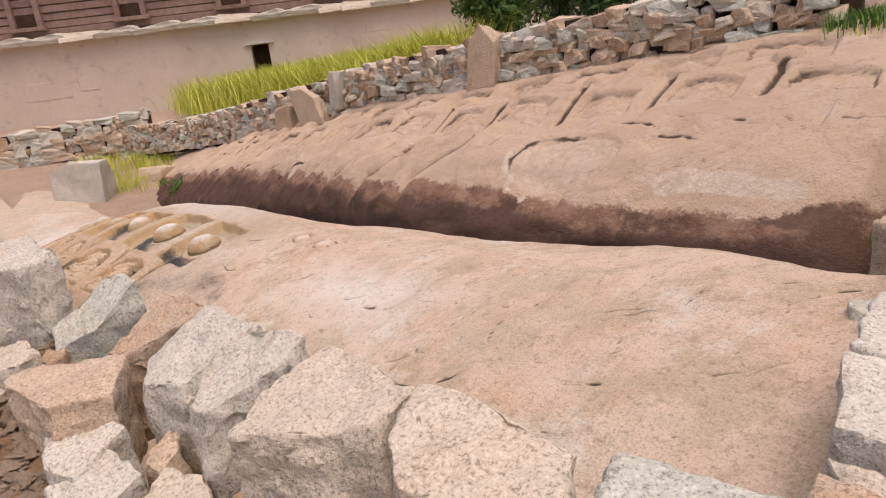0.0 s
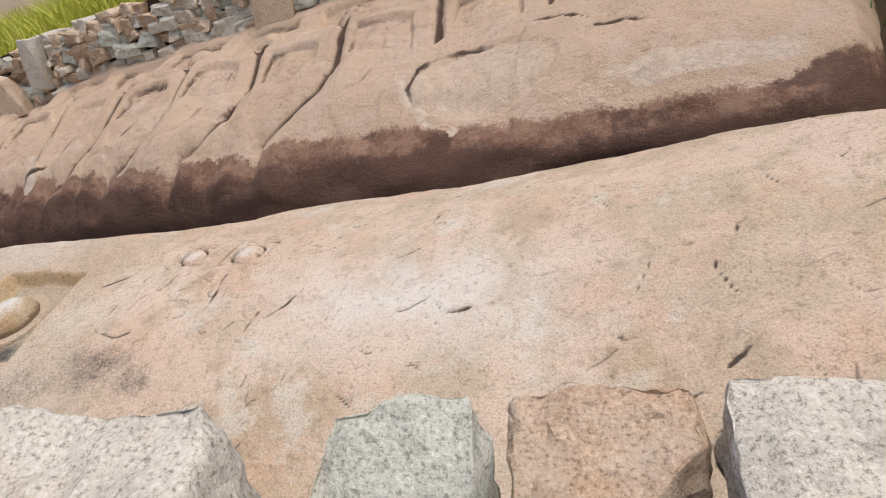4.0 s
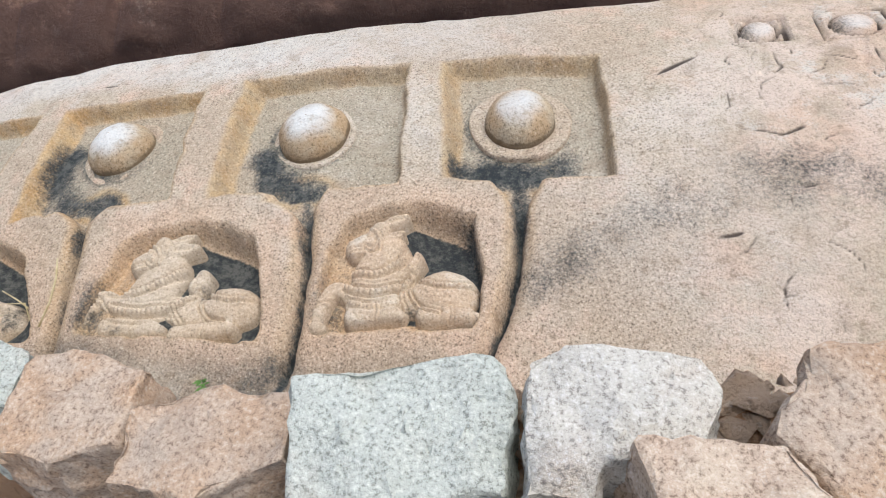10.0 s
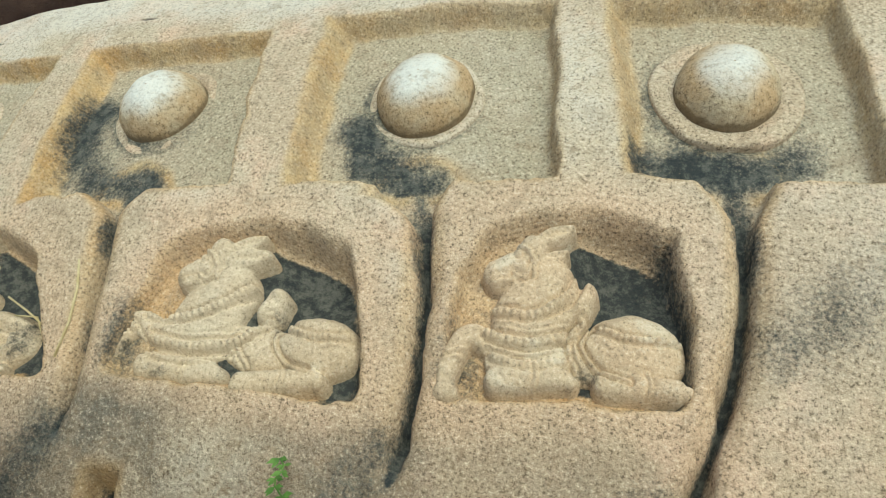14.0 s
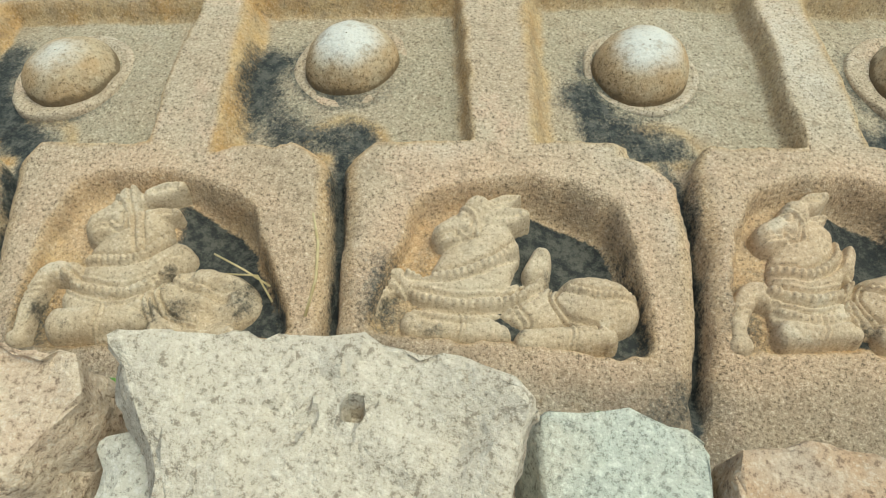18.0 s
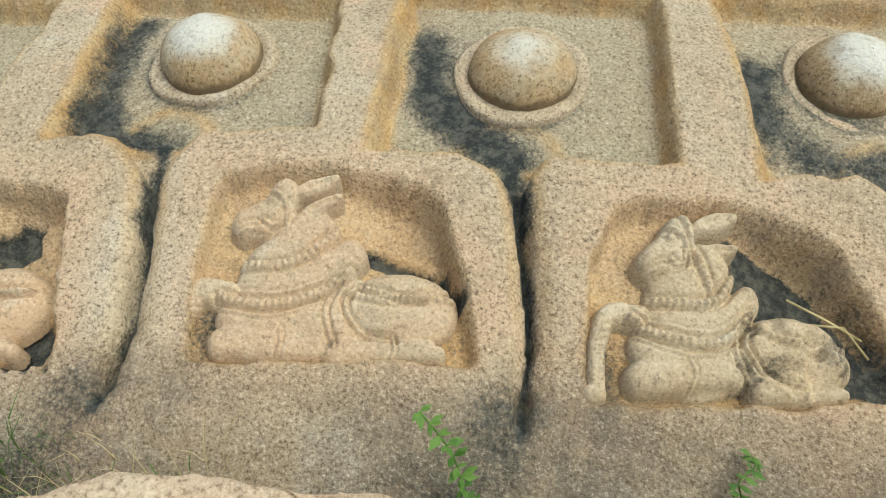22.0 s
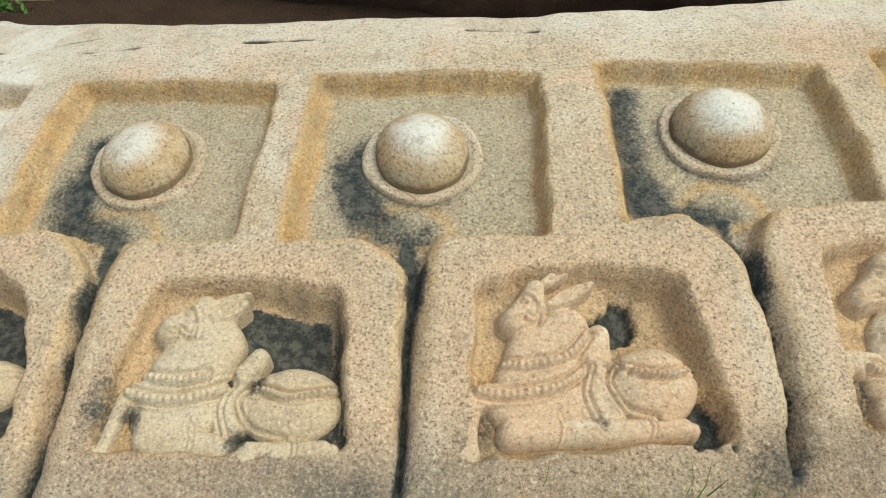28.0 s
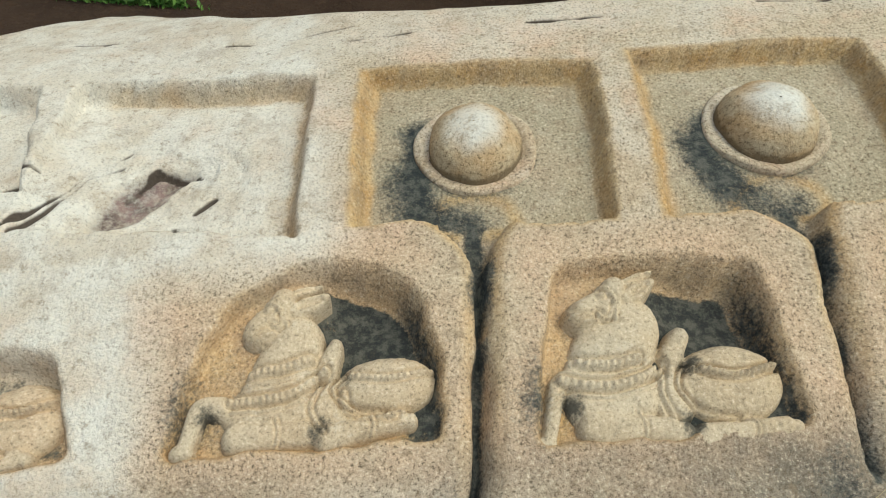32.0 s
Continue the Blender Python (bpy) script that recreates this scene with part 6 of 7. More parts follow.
build_second_rock()


def strip(name, xs, ys, height, mat, label):
    x, y = np.meshgrid(xs, ys)
    me = mesh_of(name, np.stack([x, y, height(x, y)], -1).reshape(-1, 3), grid_faces(*x.shape), mat)
    return tagged(new(name, me), label, "ground", kind="structure")


# trench floor, its shade put into the earth colour
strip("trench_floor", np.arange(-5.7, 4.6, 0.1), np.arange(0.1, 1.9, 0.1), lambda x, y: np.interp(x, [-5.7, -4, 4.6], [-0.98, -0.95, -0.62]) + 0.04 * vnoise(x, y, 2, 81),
      SHADE_EARTH, "earth on the trench floor, painted dark for its shade")


strip("earth_slope", np.arange(3.6, 5.4, 0.04), np.arange(0.9, 3.6, 0.04),
      lambda x, y: np.interp(y, [0.9, 1.3, 1.6, 2.0, 2.6, 3.6], [-0.3, 0.1, 0.3, 0.45, 0.62, 0.68]) + 0.25 * np.clip(x - 4.1, -0.5, 0.4) - 1.2 * np.clip(3.98 - x, 0, 0.3) + 0.05 * vnoise(x, y, 3, 85) + 0.03 * vnoise(x, y, 9, 86), SLOPE_EARTH, "red-brown earth slope between the rock end and the cross wall")


# ---------------------------------------------------------------- dry-stone walls
WALL_BLOCKS = [block_mesh("wall_stone", 700 + k, (WHITE_STONE, TAN_STONE, ORANGE_STONE, BLUE_STONE, PALE_STONE, TAN_STONE)[k % 6], 0.17, rough=0.05) for k in range(18)]


def along(pts, d):
    """The place and heading at d metres along a broken line."""
    for (ax, ay, az), (bx, by, bz) in zip(pts, pts[1:]):
        ln = math.hypot(bx - ax, by - ay)
        if d <= ln:
            t = d / ln
            return ax + (bx - ax) * t, ay + (by - ay) * t, az + (bz - az) * t, math.degrees(math.atan2(by - ay, bx - ax))
        d -= ln
    return None


def dry_wall(pts, size, courses, seed, label, thick=0.34):
    rs = np.random.RandomState(seed)
    wall = tagged(new("dry_stone_wall"), label, "stone wall", kind="structure")
    total = sum(math.hypot(b[0] - a[0], b[1] - a[1]) for a, b in zip(pts, pts[1:]))
    rise = -0.8 * size
    for c in range(courses):
        d = rs.uniform(0, size)
        h = size * rs.uniform(0.62, 0.9)
        while d < total - size * 0.5:
            w = size * rs.choice((0.6, 0.8, 1.0, 1.25, 1.7))
            at = along(pts, d + w / 2)
            if at is None:
                break
            x, y, z, turn = at
            hh = h * rs.uniform(0.85, 1.25)
            if not (c == courses - 1 and rs.rand() < 0.3):
                part("wall_stone", WALL_BLOCKS[rs.randint(len(WALL_BLOCKS))], wall, m=pose(x + rs.uniform(-0.03, 0.03), y + rs.uniform(-0.02, 0.02), z + rise + hh / 2 - 0.05 + rs.uniform(-0.02, 0.02),
                     rs.uniform(-4, 4), rs.uniform(-7, 7), turn + rs.uniform(-5, 5) + 180 * rs.randint(2)) @ Matrix.Diagonal((w * 1.16, thick * rs.uniform(0.92, 1.06), hh * 1.18, 1)))
            d += w
        rise += h * 0.9
    # an added dark core closes the gaps and stands for their shade
    tall = rise - size * 0.35
    v, f = [], []
    for i, (ax, ay, az) in enumerate(pts):
        heading = math.radians(along(pts, sum(math.hypot(q[0] - p[0], q[1] - p[1]) for p, q in zip(pts[:i], pts[1:i + 1])) + 0.001 if i < len(pts) - 1 else total - 0.001)[3])
        ox, oy = -math.sin(heading) * thick * 0.3, math.cos(heading) * thick * 0.3
        v += [(ax - ox, ay - oy, az - 0.2), (ax - ox, ay - oy, az + tall), (ax + ox, ay + oy, az + tall), (ax + ox, ay + oy, az - 0.2)]
        if i:
            b = 4 * i
            f += [[b - 4, b, b + 1, b - 3], [b - 3, b + 1, b + 2, b - 2], [b - 2, b + 2, b + 3, b - 1]]
    f += [[0, 1, 2, 3], [len(v) - 1, len(v) - 2, len(v) - 3, len(v) - 4]]
    part("wall_core", mesh_of("wall_core", v, f, SHADE_EARTH, False), wall, "added dark core standing for shade between the stones")
    return wall


BACK_LINE = [(3.1, 3.14, 0.75), (2.65, 3.02, 0.74), (0.3, 2.80, 0.64), (-1.5, 2.72, 0.54), (-3.2, 2.66, 0.40), (-5.0, 2.62, 0.24), (-7.5, 2.5, 0.06), (-9.3, 1.9, 0.0)]
dry_wall(BACK_LINE, 0.128, 6, 31, "low dry-stone wall of mixed grey and rusty granite rubble", 0.3)
dry_wall([(-9.0, 2.2, -0.02), (-9.6, 1.0, -0.1), (-9.8, -0.4, -0.15), (-9.9, -1.8, -0.2)], 0.19, 7, 33, "higher dry-stone wall of pale rubble round the rock end")
# tall slabs set upright against it
for mat, x, y, z, w, d, h, turn, side in ((TAN_STONE, 0.28, 2.62, 1.08, 0.30, 0.16, 0.52, 5, 6), (TAN_STONE, -2.75, 2.40, 0.74, 0.42, 0.14, 0.42, 8, -8), (ORANGE_STONE, -3.25, 2.35, 0.60, 0.34, 0.2, 0.36, 12, 4),
                                          (WHITE_STONE, -2.2, 2.5, 0.88, 0.16, 0.12, 0.42, 0, 12)):
    ob = stone(mat, x, y, z, w, d, h, turn, 0, side, 0.12)
    tagged(ob, "upright " + STONE_WORDS[mat.name].replace("rough ", "") + " leaning on the dry-stone wall", "stone", "slabs against the back wall")

# the cross wall at the right end, of larger squared blocks
for mat, x, y, z, w, d, h, turn in (
    (PALE_STONE, 4.80, -0.22, 0.30, 0.36, 0.26, 0.12, 14), (TAN_STONE, 4.78, -0.22, 0.2, 0.40, 0.3, 0.8, 4), (PALE_STONE, 4.49, 0.05, 0.37, 0.28, 0.22, 0.07, 8), (TAN_STONE, 4.48, 0.05, 0.31, 0.27, 0.22, 0.12, 4), (TAN_STONE, 4.51, 0.07, 0.2, 0.30, 0.26, 0.7, 2),
    (ORANGE_STONE, 4.70, 0.08, 0.36, 0.24, 0.24, 0.18, 20), (ORANGE_STONE, 4.39, 0.35, 0.42, 0.23, 0.22, 0.12, 6), (TAN_STONE, 4.38, 0.36, 0.30, 0.22, 0.24, 0.16, 2), (TAN_STONE, 4.41, 0.38, 0.14, 0.28, 0.28, 0.7, 0), (PALE_STONE, 4.62, 0.40, 0.46, 0.26, 0.22, 0.12, -20),
    (TAN_STONE, 4.29, 0.70, 0.42, 0.26, 0.24, 0.12, -4), (TAN_STONE, 4.30, 0.72, 0.30, 0.28, 0.26, 0.8, 4), (PALE_STONE, 4.40, 0.64, 0.51, 0.19, 0.18, 0.11, 30), (WHITE_STONE, 4.30, 1.0, 0.47, 0.22, 0.2, 0.1, 10), (TAN_STONE, 4.32, 1.1, 0.36, 0.30, 0.4, 0.8, 0),
    (TAN_STONE, 3.99, 1.14, 0.14, 0.19, 0.24, 0.42, 8), (BLUE_STONE, 4.10, 1.58, 0.50, 0.17, 0.17, 0.2, 22), (TAN_STONE, 3.97, 1.98, 0.60, 0.17, 0.2, 0.22, 12), (PALE_STONE, 4.02, 2.3, 0.76, 0.16, 0.18, 0.2, 30), (TAN_STONE, 4.24, 2.1, 0.71, 0.18, 0.2, 0.24, -12),
    (ORANGE_STONE, 4.05, 2.62, 0.88, 0.24, 0.2, 0.2, 0), (BLUE_STONE, 4.34, 2.5, 0.86, 0.22, 0.2, 0.22, 14), (BLUE_STONE, 4.23, 0.14, 0.165, 0.12, 0.12, 0.2, 30),
    (TAN_STONE, 4.98, 0.5, 0.34, 0.5, 0.9, 0.9, 0),
):
    ob = stone(mat, x, y, z, w, d, h, turn, 0, 0, 0.07)
    tagged(ob, STONE_WORDS[mat.name] + " stacked in the cross wall", "stone", "blocks of the cross wall")
for mat, corners, back, front in ((WHITE_STONE, [(4.31, -0.15), (4.60, -0.13), (4.62, -0.37), (4.35, -0.365)], 0.335, 0.31), (WHITE_STONE, [(4.35, -0.385), (4.62, -0.39), (4.64, -0.58), (4.39, -0.56)], 0.30, 0.25),
                                  (PALE_STONE, [(4.40, -0.585), (4.62, -0.60), (4.64, -0.66), (4.44, -0.64)], 0.22, 0.20), (ORANGE_STONE, [(4.42, -0.67), (4.66, -0.68), (4.68, -0.86), (4.50, -0.87)], 0.24, 0.20)):
    tagged(slab_block(mat, corners, back, front, 0.6), STONE_WORDS[mat.name] + " stacked in the cross wall", "stone", "blocks of the cross wall")
# boulders at the far end of the trench
for mat, x, y, z, w, d, h, turn in ((WHITE_STONE, -7.2, 0.5, 0.0, 0.8, 0.55, 0.7, 50), (TAN_STONE, -4.78, 1.11, -0.76, 0.60, 0.30, 0.62, 6), (TAN_STONE, -7.6, 1.75, -0.3, 0.8, 0.5, 0.5, 20), (ORANGE_STONE, -10.0, 1.6, 0.1, 0.7, 0.5, 0.5, 0)):
    ob = stone(mat, x, y, z, w, d, h, turn)
    tagged(ob, STONE_WORDS[mat.name] + " lying at the end of the trench", "stone", "boulders at the trench end")


# ---------------------------------------------------------------- plants
def blades(name, spots, mat, label, height, spread, lean, per, width, seed, category="grass", kind="stuff"):
    rs = np.random.RandomState(seed)
    v, f = [], []
    for x, y, z in spots:
        for _ in range(per):
            a, h = rs.uniform(0, 6.283), height * rs.uniform(0.5, 1.15)
            bx, by = x + rs.normal() * spread, y + rs.normal() * spread
            k = lean * rs.uniform(0.3, 1.3) * h
            px, py = -math.sin(a) * width, math.cos(a) * width
            dx, dy = math.cos(a) * k, math.sin(a) * k
            b = len(v)
            v += [(bx - px, by - py, z - 0.02), (bx + px, by + py, z - 0.02), (bx + dx * 0.35 + px * 0.8, by + dy * 0.35 + py * 0.8, z + h * 0.6),
                  (bx + dx * 0.35 - px * 0.8, by + dy * 0.35 - py * 0.8, z + h * 0.6), (bx + dx, by + dy, z + h)]
            f += [[b, b + 1, b + 2, b + 3], [b + 3, b + 2, b + 4]]
    me = mesh_of(name, v, f, mat)
    return tagged(new(name, me), label, category, kind=kind)


def on_rock(x, y):
    return (x, y, float(rock_height(np.array(x), np.array(y))))


blades("grass_tuft", [on_rock(-2.54, -1.12)], LEAF, "sparse green grass tuft growing at the rock foot", 0.13, 0.035, 0.6, 34, 0.0016, 1)
blades("grass_tuft", [on_rock(-2.66, -1.16)], DRY_GRASS, "thin dry grass at the rock foot", 0.16, 0.05, 0.5, 22, 0.0012, 2)
blades("grass_tuft", [on_rock(-2.95, -1.15)], DRY_GRASS, "thin dry grass at the rock foot", 0.12, 0.06, 0.6, 16, 0.0012, 3)
blades("grass_tuft", [on_rock(-2.2, -1.17)], LEAF, "sparse green grass beside the low stones", 0.08, 0.04, 0.6, 14, 0.0014, 4)


rs_foot = np.random.RandomState(44)
blades("thin_grass", [on_rock(rs_foot.uniform(-3.3, -2.1), rs_foot.uniform(-1.2, -1.1)) for _ in range(40)], DRY_GRASS, "thin dry grass stalks along the rock foot", 0.11, 0.03, 0.7, 4, 0.0009, 45)
blades("thin_grass", [on_rock(rs_foot.uniform(-2.9, -2.2), rs_foot.uniform(-1.2, -1.1)) for _ in range(24)], LEAF, "thin green grass stalks along the rock foot", 0.10, 0.03, 0.7, 4, 0.0010, 46)
slope_z = lambda a, b: float(np.interp(b, [0.9, 1.3, 1.6, 2.0, 2.6, 3.6], [-0.3, 0.1, 0.3, 0.45, 0.62, 0.68])) + 0.25 * min(max(a - 4.1, -0.5), 0.4) - 1.2 * min(max(3.98 - a, 0), 0.3) - 0.03
slope_spots = [(rs_foot.uniform(3.9, 4.35), rs_foot.uniform(1.2, 2.8)) for _ in range(260)]
blades("slope_grass", [(a, b, slope_z(a, b)) for a, b in slope_spots[:150]], DRY_GRASS, "dry brown grass on the earth slope beside the cross wall", 0.09, 0.05, 0.8, 9, 0.003, 51)
blades("slope_grass", [(a, b, slope_z(a, b)) for a, b in slope_spots[150:]], LEAF, "green grass on the earth slope beside the cross wall", 0.10, 0.05, 0.7, 10, 0.003, 52)
blades("mound_grass", [(rs_foot.uniform(3.0, 4.1), rs_foot.uniform(2.8, 4.4), 0.72) for _ in range(620)], LEAF, "short green grass on the mound behind the rock", 0.14, 0.05, 0.6, 12, 0.004, 47)
blades("mound_grass", [(rs_foot.uniform(3.2, 3.95), rs_foot.uniform(2.75, 3.4), 0.66) for _ in range(70)], YELLOW_GRASS, "short yellow grass on the mound behind the rock", 0.10, 0.05, 0.6, 12, 0.004, 48)


def weed(x, y, dx, dy, ln, seed, lift=0.0):
    """A creeping stem with pairs of small leaflets."""
    rs = np.random.RandomState(seed)
    plant = tagged(new("weed"), "small bright green creeping weed on the rock", "weed", "weeds on the rock")
    v, f, st = [], [], []
    n = int(ln / 0.012)
    for i in range(n):
        t = i / n
        px, py = x + dx * t * ln + 0.01 * math.sin(9 * t), y + dy * t * ln
        pz = float(rock_height(np.array(px), np.array(py))) + 0.014 + 0.018 * math.sin(3 * t) + lift * (1 - t)
        st.append((px, py, pz))
        for side in (-1, 1):
            for _ in range(2):
                a = math.atan2(dy, dx) + side * rs.uniform(0.6, 1.5)
                s = rs.uniform(0.010, 0.020)
                c, q, h = math.cos(a), math.sin(a), rs.uniform(-0.006, 0.01)
                b = len(v)
                v += [(px, py, pz), (px + c * s * 0.6 - q * s * 0.3, py + q * s * 0.6 + c * s * 0.3, pz + h), (px + c * s * 1.3, py + q * s * 1.3, pz + h * 1.4), (px + c * s * 0.6 + q * s * 0.3, py + q * s * 0.6 - c * s * 0.3, pz + h)]
                f.append([b, b + 1, b + 2, b + 3])
    part("leaves", mesh_of("leaves", v, f, LEAF), plant)
    part("stem", tube("stem", st, 0.0016, LEAF), plant)


def tube(name, pts, r, mat, r1=None):
    v, f = [], []
    n, k = len(pts), 6
    for i, p in enumerate(pts):
        a, b = Vector(pts[max(i - 1, 0)]), Vector(pts[min(i + 1, n - 1)])
        q = (b - a).to_track_quat("Z", "Y")
        rr = r + ((r if r1 is None else r1) - r) * i / max(n - 1, 1)
        for j in range(k):
            v.append(tuple(Vector(p) + q @ Vector((rr * math.cos(6.283 * j / k), rr * math.sin(6.283 * j / k), 0))))
    for i in range(n - 1):
        for j in range(k):
            f.append([i * k + j, i * k + (j + 1) % k, (i + 1) * k + (j + 1) % k, (i + 1) * k + j])
    f += [list(range(k))[::-1], [(n - 1) * k + j for j in range(k)]]
    return mesh_of(name, v, f, mat)


weed(-1.84, -1.14, 0.84, -0.54, 0.24, 5, 0.32)
weed(-0.42, -1.03, 0.3, -0.95, 0.09, 7)
weed(-1.29, -1.04, -0.4, -0.92, 0.09, 8)

# a curled dry stem beside a niche, and twigs in the wet one
for pts, r in (([(-0.985, -0.70), (-0.965, -0.76), (-0.958, -0.83), (-0.968, -0.90)], 0.0032), ([(-1.19, -0.76), (-1.12, -0.79), (-1.06, -0.82)], 0.0024), ([(-1.17, -0.80), (-1.09, -0.80), (-1.05, -0.85)], 0.0022)):
    me = tube("dry_stem", [(a, b, float(rock_height(np.array(a), np.array(b))) + (0.004 if r > 0.003 else -0.045)) for a, b in pts], r, DRY_GRASS)
    tagged(new("dry_stem", me), "bent pale dry stem lying on the rock", "twig", "dry stems")


def foliage(name, label, middle, size, leaves, leaf, mat, seed, trunk=True):
    rs = np.random.RandomState(seed)
    tree = tagged(new(name), label, "bush" if "bush" in name else "tree")
    cx, cy, cz = middle
    clumps = [(rs.normal(size=3) * 0.42) for _ in range(16)]
    v, f = [], []
    for _ in range(leaves):
        c = clumps[rs.randint(len(clumps))]
        p = (c + rs.normal(size=3) * 0.2) * size + (cx, cy, cz)
        a, b = rs.normal(size=3), rs.normal(size=3)
        a /= np.linalg.norm(a)
        b = np.cross(a, b)
        b /= np.linalg.norm(b)
        s = leaf * rs.uniform(0.6, 1.3)
        k = len(v)
        v += [tuple(p - a * s), tuple(p + b * s * 0.4), tuple(p + a * s), tuple(p - b * s * 0.4)]
        f.append([k, k + 1, k + 2, k + 3])
    part("crown", mesh_of("crown", v, f, mat), tree)
    if trunk:
        g = float(ground_height(np.array(cx), np.array(cy)))
        part("trunk", tube("trunk", [(cx, cy, g - 0.1), (cx + 0.05, cy, (g + cz) / 2), (cx - 0.05, cy, cz)], 0.12 * size[2] / 2, WOOD, 0.04), tree)
        for c in clumps[:6]:
            part("limb", tube("limb", [(cx, cy, (g + cz) / 2), tuple(np.array(c) * size * 0.8 + (cx, cy, cz))], 0.05, WOOD, 0.015), tree)
    return tree


foliage("bush", "dense green bush behind the dry-stone wall", (-4.0, 7.4, 2.05), (1.15, 0.9, 1.0), 9000, 0.07, BUSH_LEAF, 3)
foliage("bush", "dense dark green bush behind the dry-stone wall", (-2.2, 7.7, 1.95), (1.3, 0.9, 0.9), 9000, 0.07, DARK_LEAF, 4)
foliage("bush", "leafy green bush beside the cross wall", (4.32, 1.75, 0.58), (0.16, 0.30, 0.13), 4200, 0.02, LEAF, 5)
foliage("bush", "leafy green bush beside the cross wall", (4.47, 0.72, 0.47), (0.06, 0.10, 0.045), 700, 0.012, LEAF, 6)
foliage("bush", "low green weeds growing in the trench", (-5.45, 1.45, -0.52), (0.28, 0.2, 0.16), 900, 0.025, LEAF, 8, False)
foliage("bush", "low green weeds growing in the trench", (-4.90, 0.905, -0.93), (0.30, 0.045, 0.085), 3600, 0.016, LEAF, 9, False)


def grass_band(seed, n, x0, x1, y0, y1):
    rs = np.random.RandomState(seed)
    out = []
    for _ in range(n):
        x, y = rs.uniform(x0, x1), rs.uniform(y0, y1)
        out.append((x, y, float(ground_height(np.array(x), np.array(y)))))
    return out


blades("tall_grass", grass_band(11, 420, -13, -6.5, 4.0, 7.2), YELLOW_GRASS, "tall yellow-green grass behind the dry-stone wall", 0.8, 0.25, 0.7, 26, 0.009, 12)
blades("tall_grass", grass_band(13, 420, -8.5, -3.8, 4.4, 6.4), YELLOW_GRASS, "tall yellow-green grass behind the dry-stone wall", 0.75, 0.3, 0.8, 34, 0.007, 14)
blades("dry_grass", grass_band(15, 90, -3.5, 1.0, 4.4, 5.6), DRY_GRASS, "dry straw grass behind the dry-stone wall", 0.45, 0.10, 0.45, 14, 0.006, 16)
blades("low_grass", grass_band(17, 120, -9.6, -7.0, 0.9, 2.4), YELLOW_GRASS, "short yellow-green grass at the trench end", 0.2, 0.12, 0.5, 14, 0.006, 18)


# ---------------------------------------------------------------- the far compound wall
def box_mesh(name, size, mat, seed=0, bevel=0.01):
    bm = bmesh.new()
    bmesh.ops.create_cube(bm, size=1, matrix=Matrix.Diagonal((*size, 1)))
    if bevel:
        bmesh.ops.bevel(bm, geom=bm.edges[:], offset=bevel, segments=1, affect="EDGES")
    me = bpy.data.meshes.new(name)
    bm.to_mesh(me)
    bm.free()
    me.materials.append(mat)
    return me


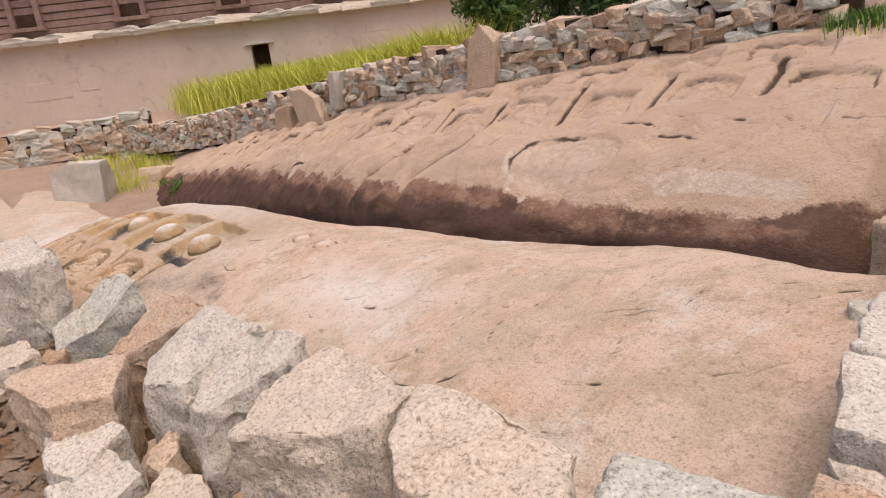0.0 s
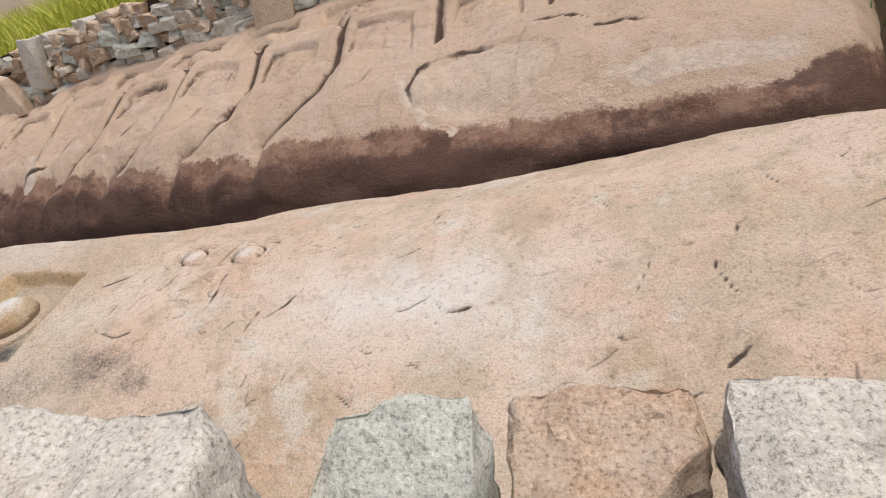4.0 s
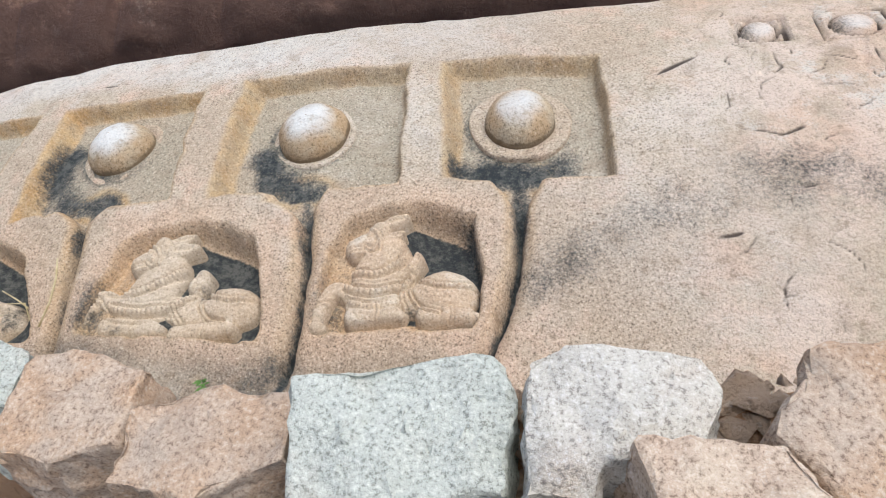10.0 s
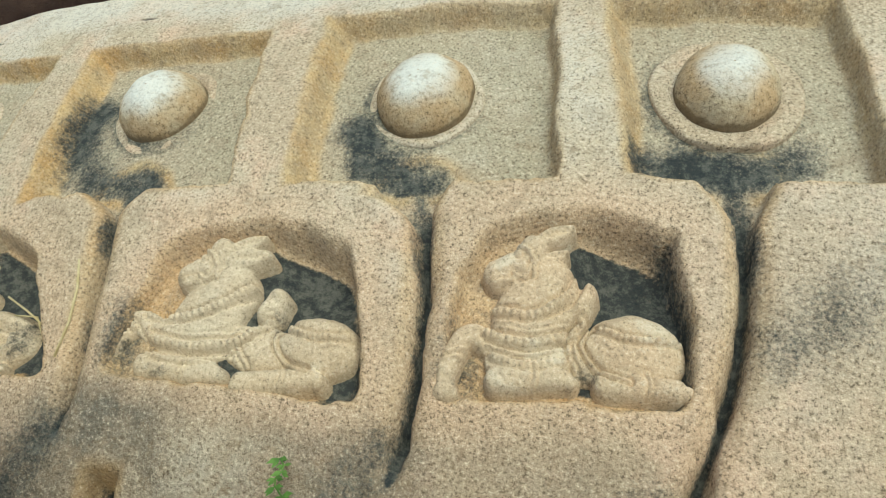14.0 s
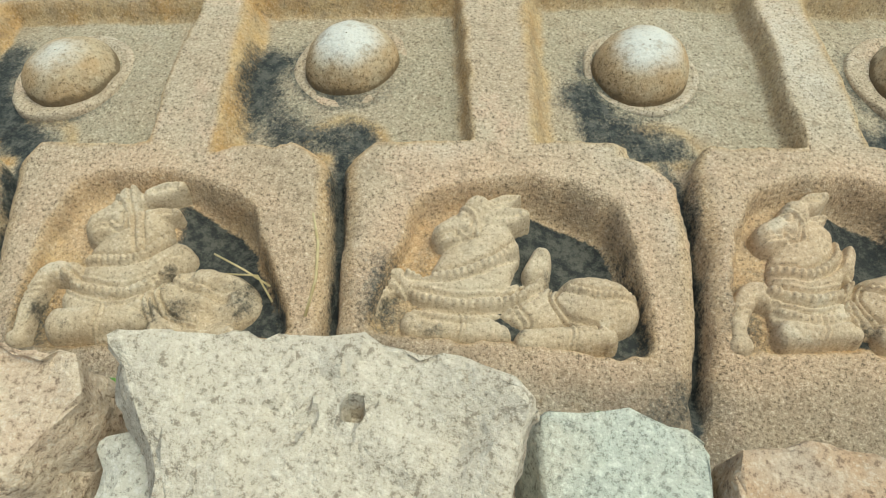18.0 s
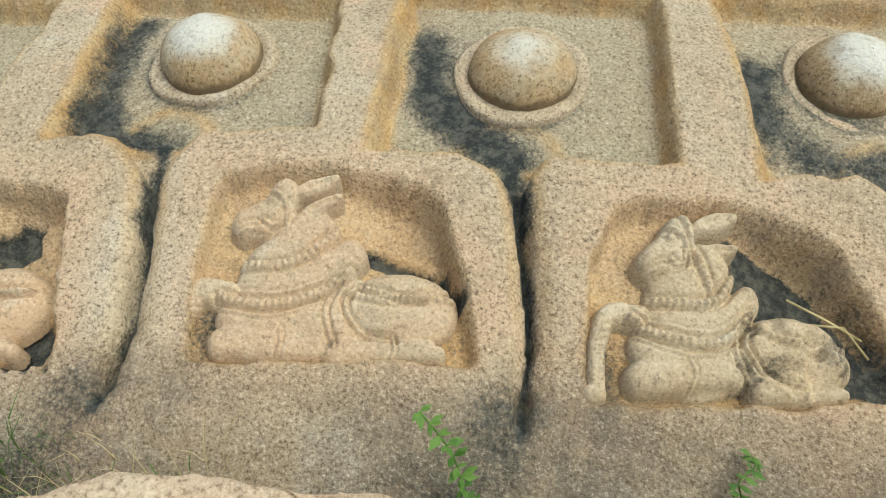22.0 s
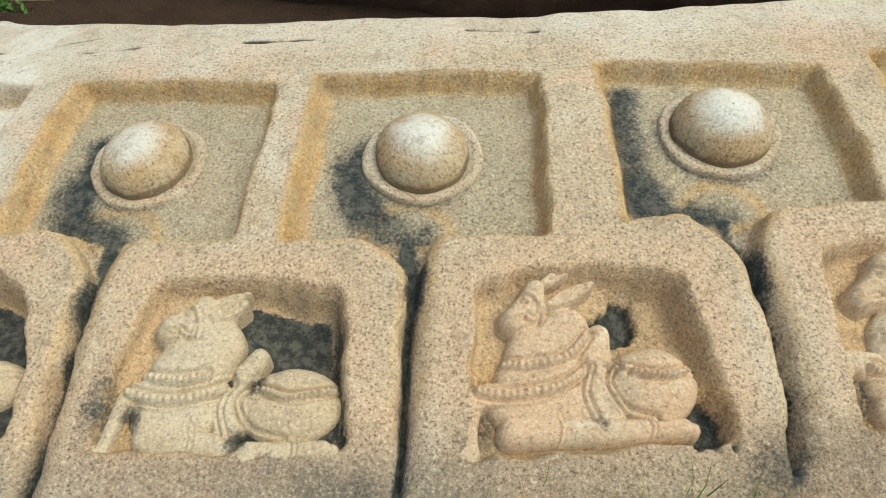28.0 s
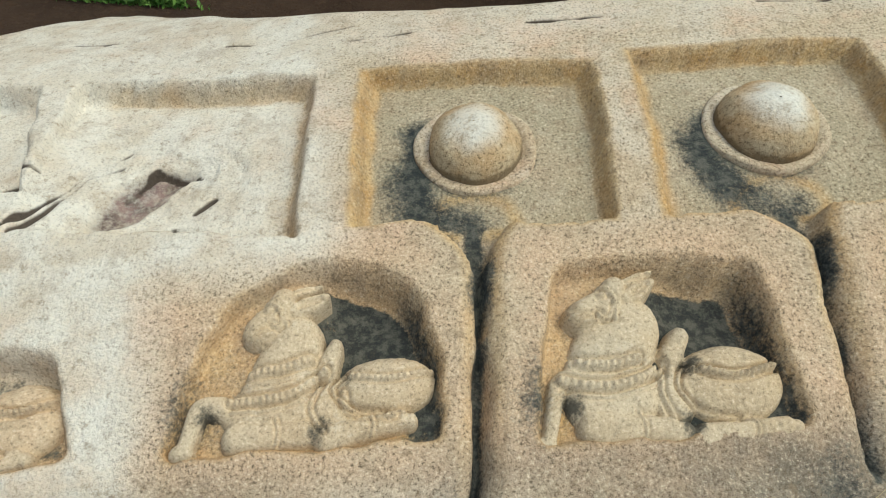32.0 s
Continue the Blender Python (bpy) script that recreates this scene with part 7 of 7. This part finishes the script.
def build_compound_wall():
    """Local x runs along the wall, y points at the path."""
    base = pose(-12.6, 8.5, 0.2, 0, 0, -120)
    house = tagged(new("compound_wall"), "tall weathered stone compound wall topped by an old brick tier", "building")
    house.matrix_basis = base
    at = lambda x, y, z: Matrix.Translation((x, y, z))
    # wall in pieces round the window opening at x 1.35..1.85, z 1.25..1.85
    wx, ww, wz, wh = WINDOW
    for x0, x1, z0, z1 in ((-22, wx - ww / 2, -1, 2.45), (wx + ww / 2, 24, -1, 2.45), (wx - ww / 2, wx + ww / 2, -1, wz - wh / 2), (wx - ww / 2, wx + ww / 2, wz + wh / 2, 2.45)):
        part("wall_panel", box_mesh("wall_panel", (x1 - x0, 0.6, z1 - z0), WALL_STONE, bevel=0), house, m=at((x0 + x1) / 2, -0.3, (z0 + z1) / 2))
    # a dark plate paints the shade inside the window
    part("window_back", box_mesh("window_back", (ww + 0.3, 0.05, wh + 0.3), SHADE_EARTH, bevel=0), house, "window back painted dark for the shade inside", m=at(wx, -0.63, wz))
    part("lintel", box_mesh("lintel", (ww + 0.3, 0.16, 0.09), WHITE_STONE), house, "pale stone lintel", m=at(wx, 0.02, wz + wh / 2 + 0.03))
    rs = np.random.RandomState(4)
    x = -10.0
    while x < 16:
        w = rs.uniform(0.5, 1.2)
        part("coping_stone", WALL_BLOCKS[(0, 4)[rs.randint(2)]], house, m=pose(x + w / 2, -0.05, 2.5 + rs.uniform(-0.02, 0.03), 0, rs.uniform(-2, 2), 0) @ Matrix.Diagonal((w * 1.15, 0.6, 0.26, 1)))
        x += w
    # worn ledges and proud blocks on the face
    for _ in range(26):
        w, h = rs.uniform(0.4, 1.5), rs.uniform(0.2, 0.6)
        fx, fz = rs.uniform(-6, 14), rs.uniform(0.3, 2.3)
        if abs(fx - wx) > 1.2:
            part("face_block", box_mesh("face_block", (w, 0.05, h), WALL_STONE, bevel=0.02), house, m=at(fx, -0.016 + rs.uniform(-0.004, 0.008), fz))
    # brick tier of stepped courses with arched niches
    for k in range(9):
        z = 2.72 + 0.2 * k
        depth = 0.5 + (0.06 if k in (3, 4) else 0.0) - 0.02 * (k % 2)
        part("brick_course", box_mesh("brick_course", (46, depth, 0.185), BRICK, bevel=0.015), house, m=at(0, -0.45 + (depth - 0.5) / 2, z))
    for k in range(9):
        x = -5.6 + 2.7 * k
        # each niche's shade is a dark plate set on the brick face
        nb = box_mesh("niche_back", (0.55, 0.04, 0.8), SHADE_EARTH, bevel=0)
        n = part("niche", nb, house, "arched niche, its shade painted as a dark plate", m=at(x, -0.19, 3.3))
        for s in (-1, 1):
            part("jamb", box_mesh("jamb", (0.14, 0.18, 0.95), BRICK), n, m=at(s * 0.34, 0.06, 0.02))
        part("arch", lathe_arch("arch"), n, m=at(0, 0.06, 0.42))
        part("sill", box_mesh("sill", (0.95, 0.22, 0.1), BRICK), n, m=at(0, 0.07, -0.46))


def lathe_arch(name):
    bm = bmesh.new()
    inner, outer = [], []
    for i in range(11):
        a = math.pi * i / 10
        inner.append((0.27 * math.cos(a), 0.24 * math.sin(a)))
        outer.append((0.44 * math.cos(a), 0.42 * math.sin(a)))
    rows = [[bm.verts.new((x, y, z)) for x, z in ring] for ring in (inner, outer) for y in (-0.09, 0.09)]
    ib, it, ob_, ot = rows
    for i in range(10):
        for a, b in ((it, ot), (ob_, ib), (ib, it), (ot, ob_)):
            bm.faces.new((a[i], a[i + 1], b[i + 1], b[i]))
    bmesh.ops.recalc_face_normals(bm, faces=bm.faces[:])
    me = bpy.data.meshes.new(name)
    bm.to_mesh(me)
    bm.free()
    me.materials.append(BRICK)
    return me


WINDOW = (1.95, 0.5, 1.38, 0.8)
build_compound_wall()
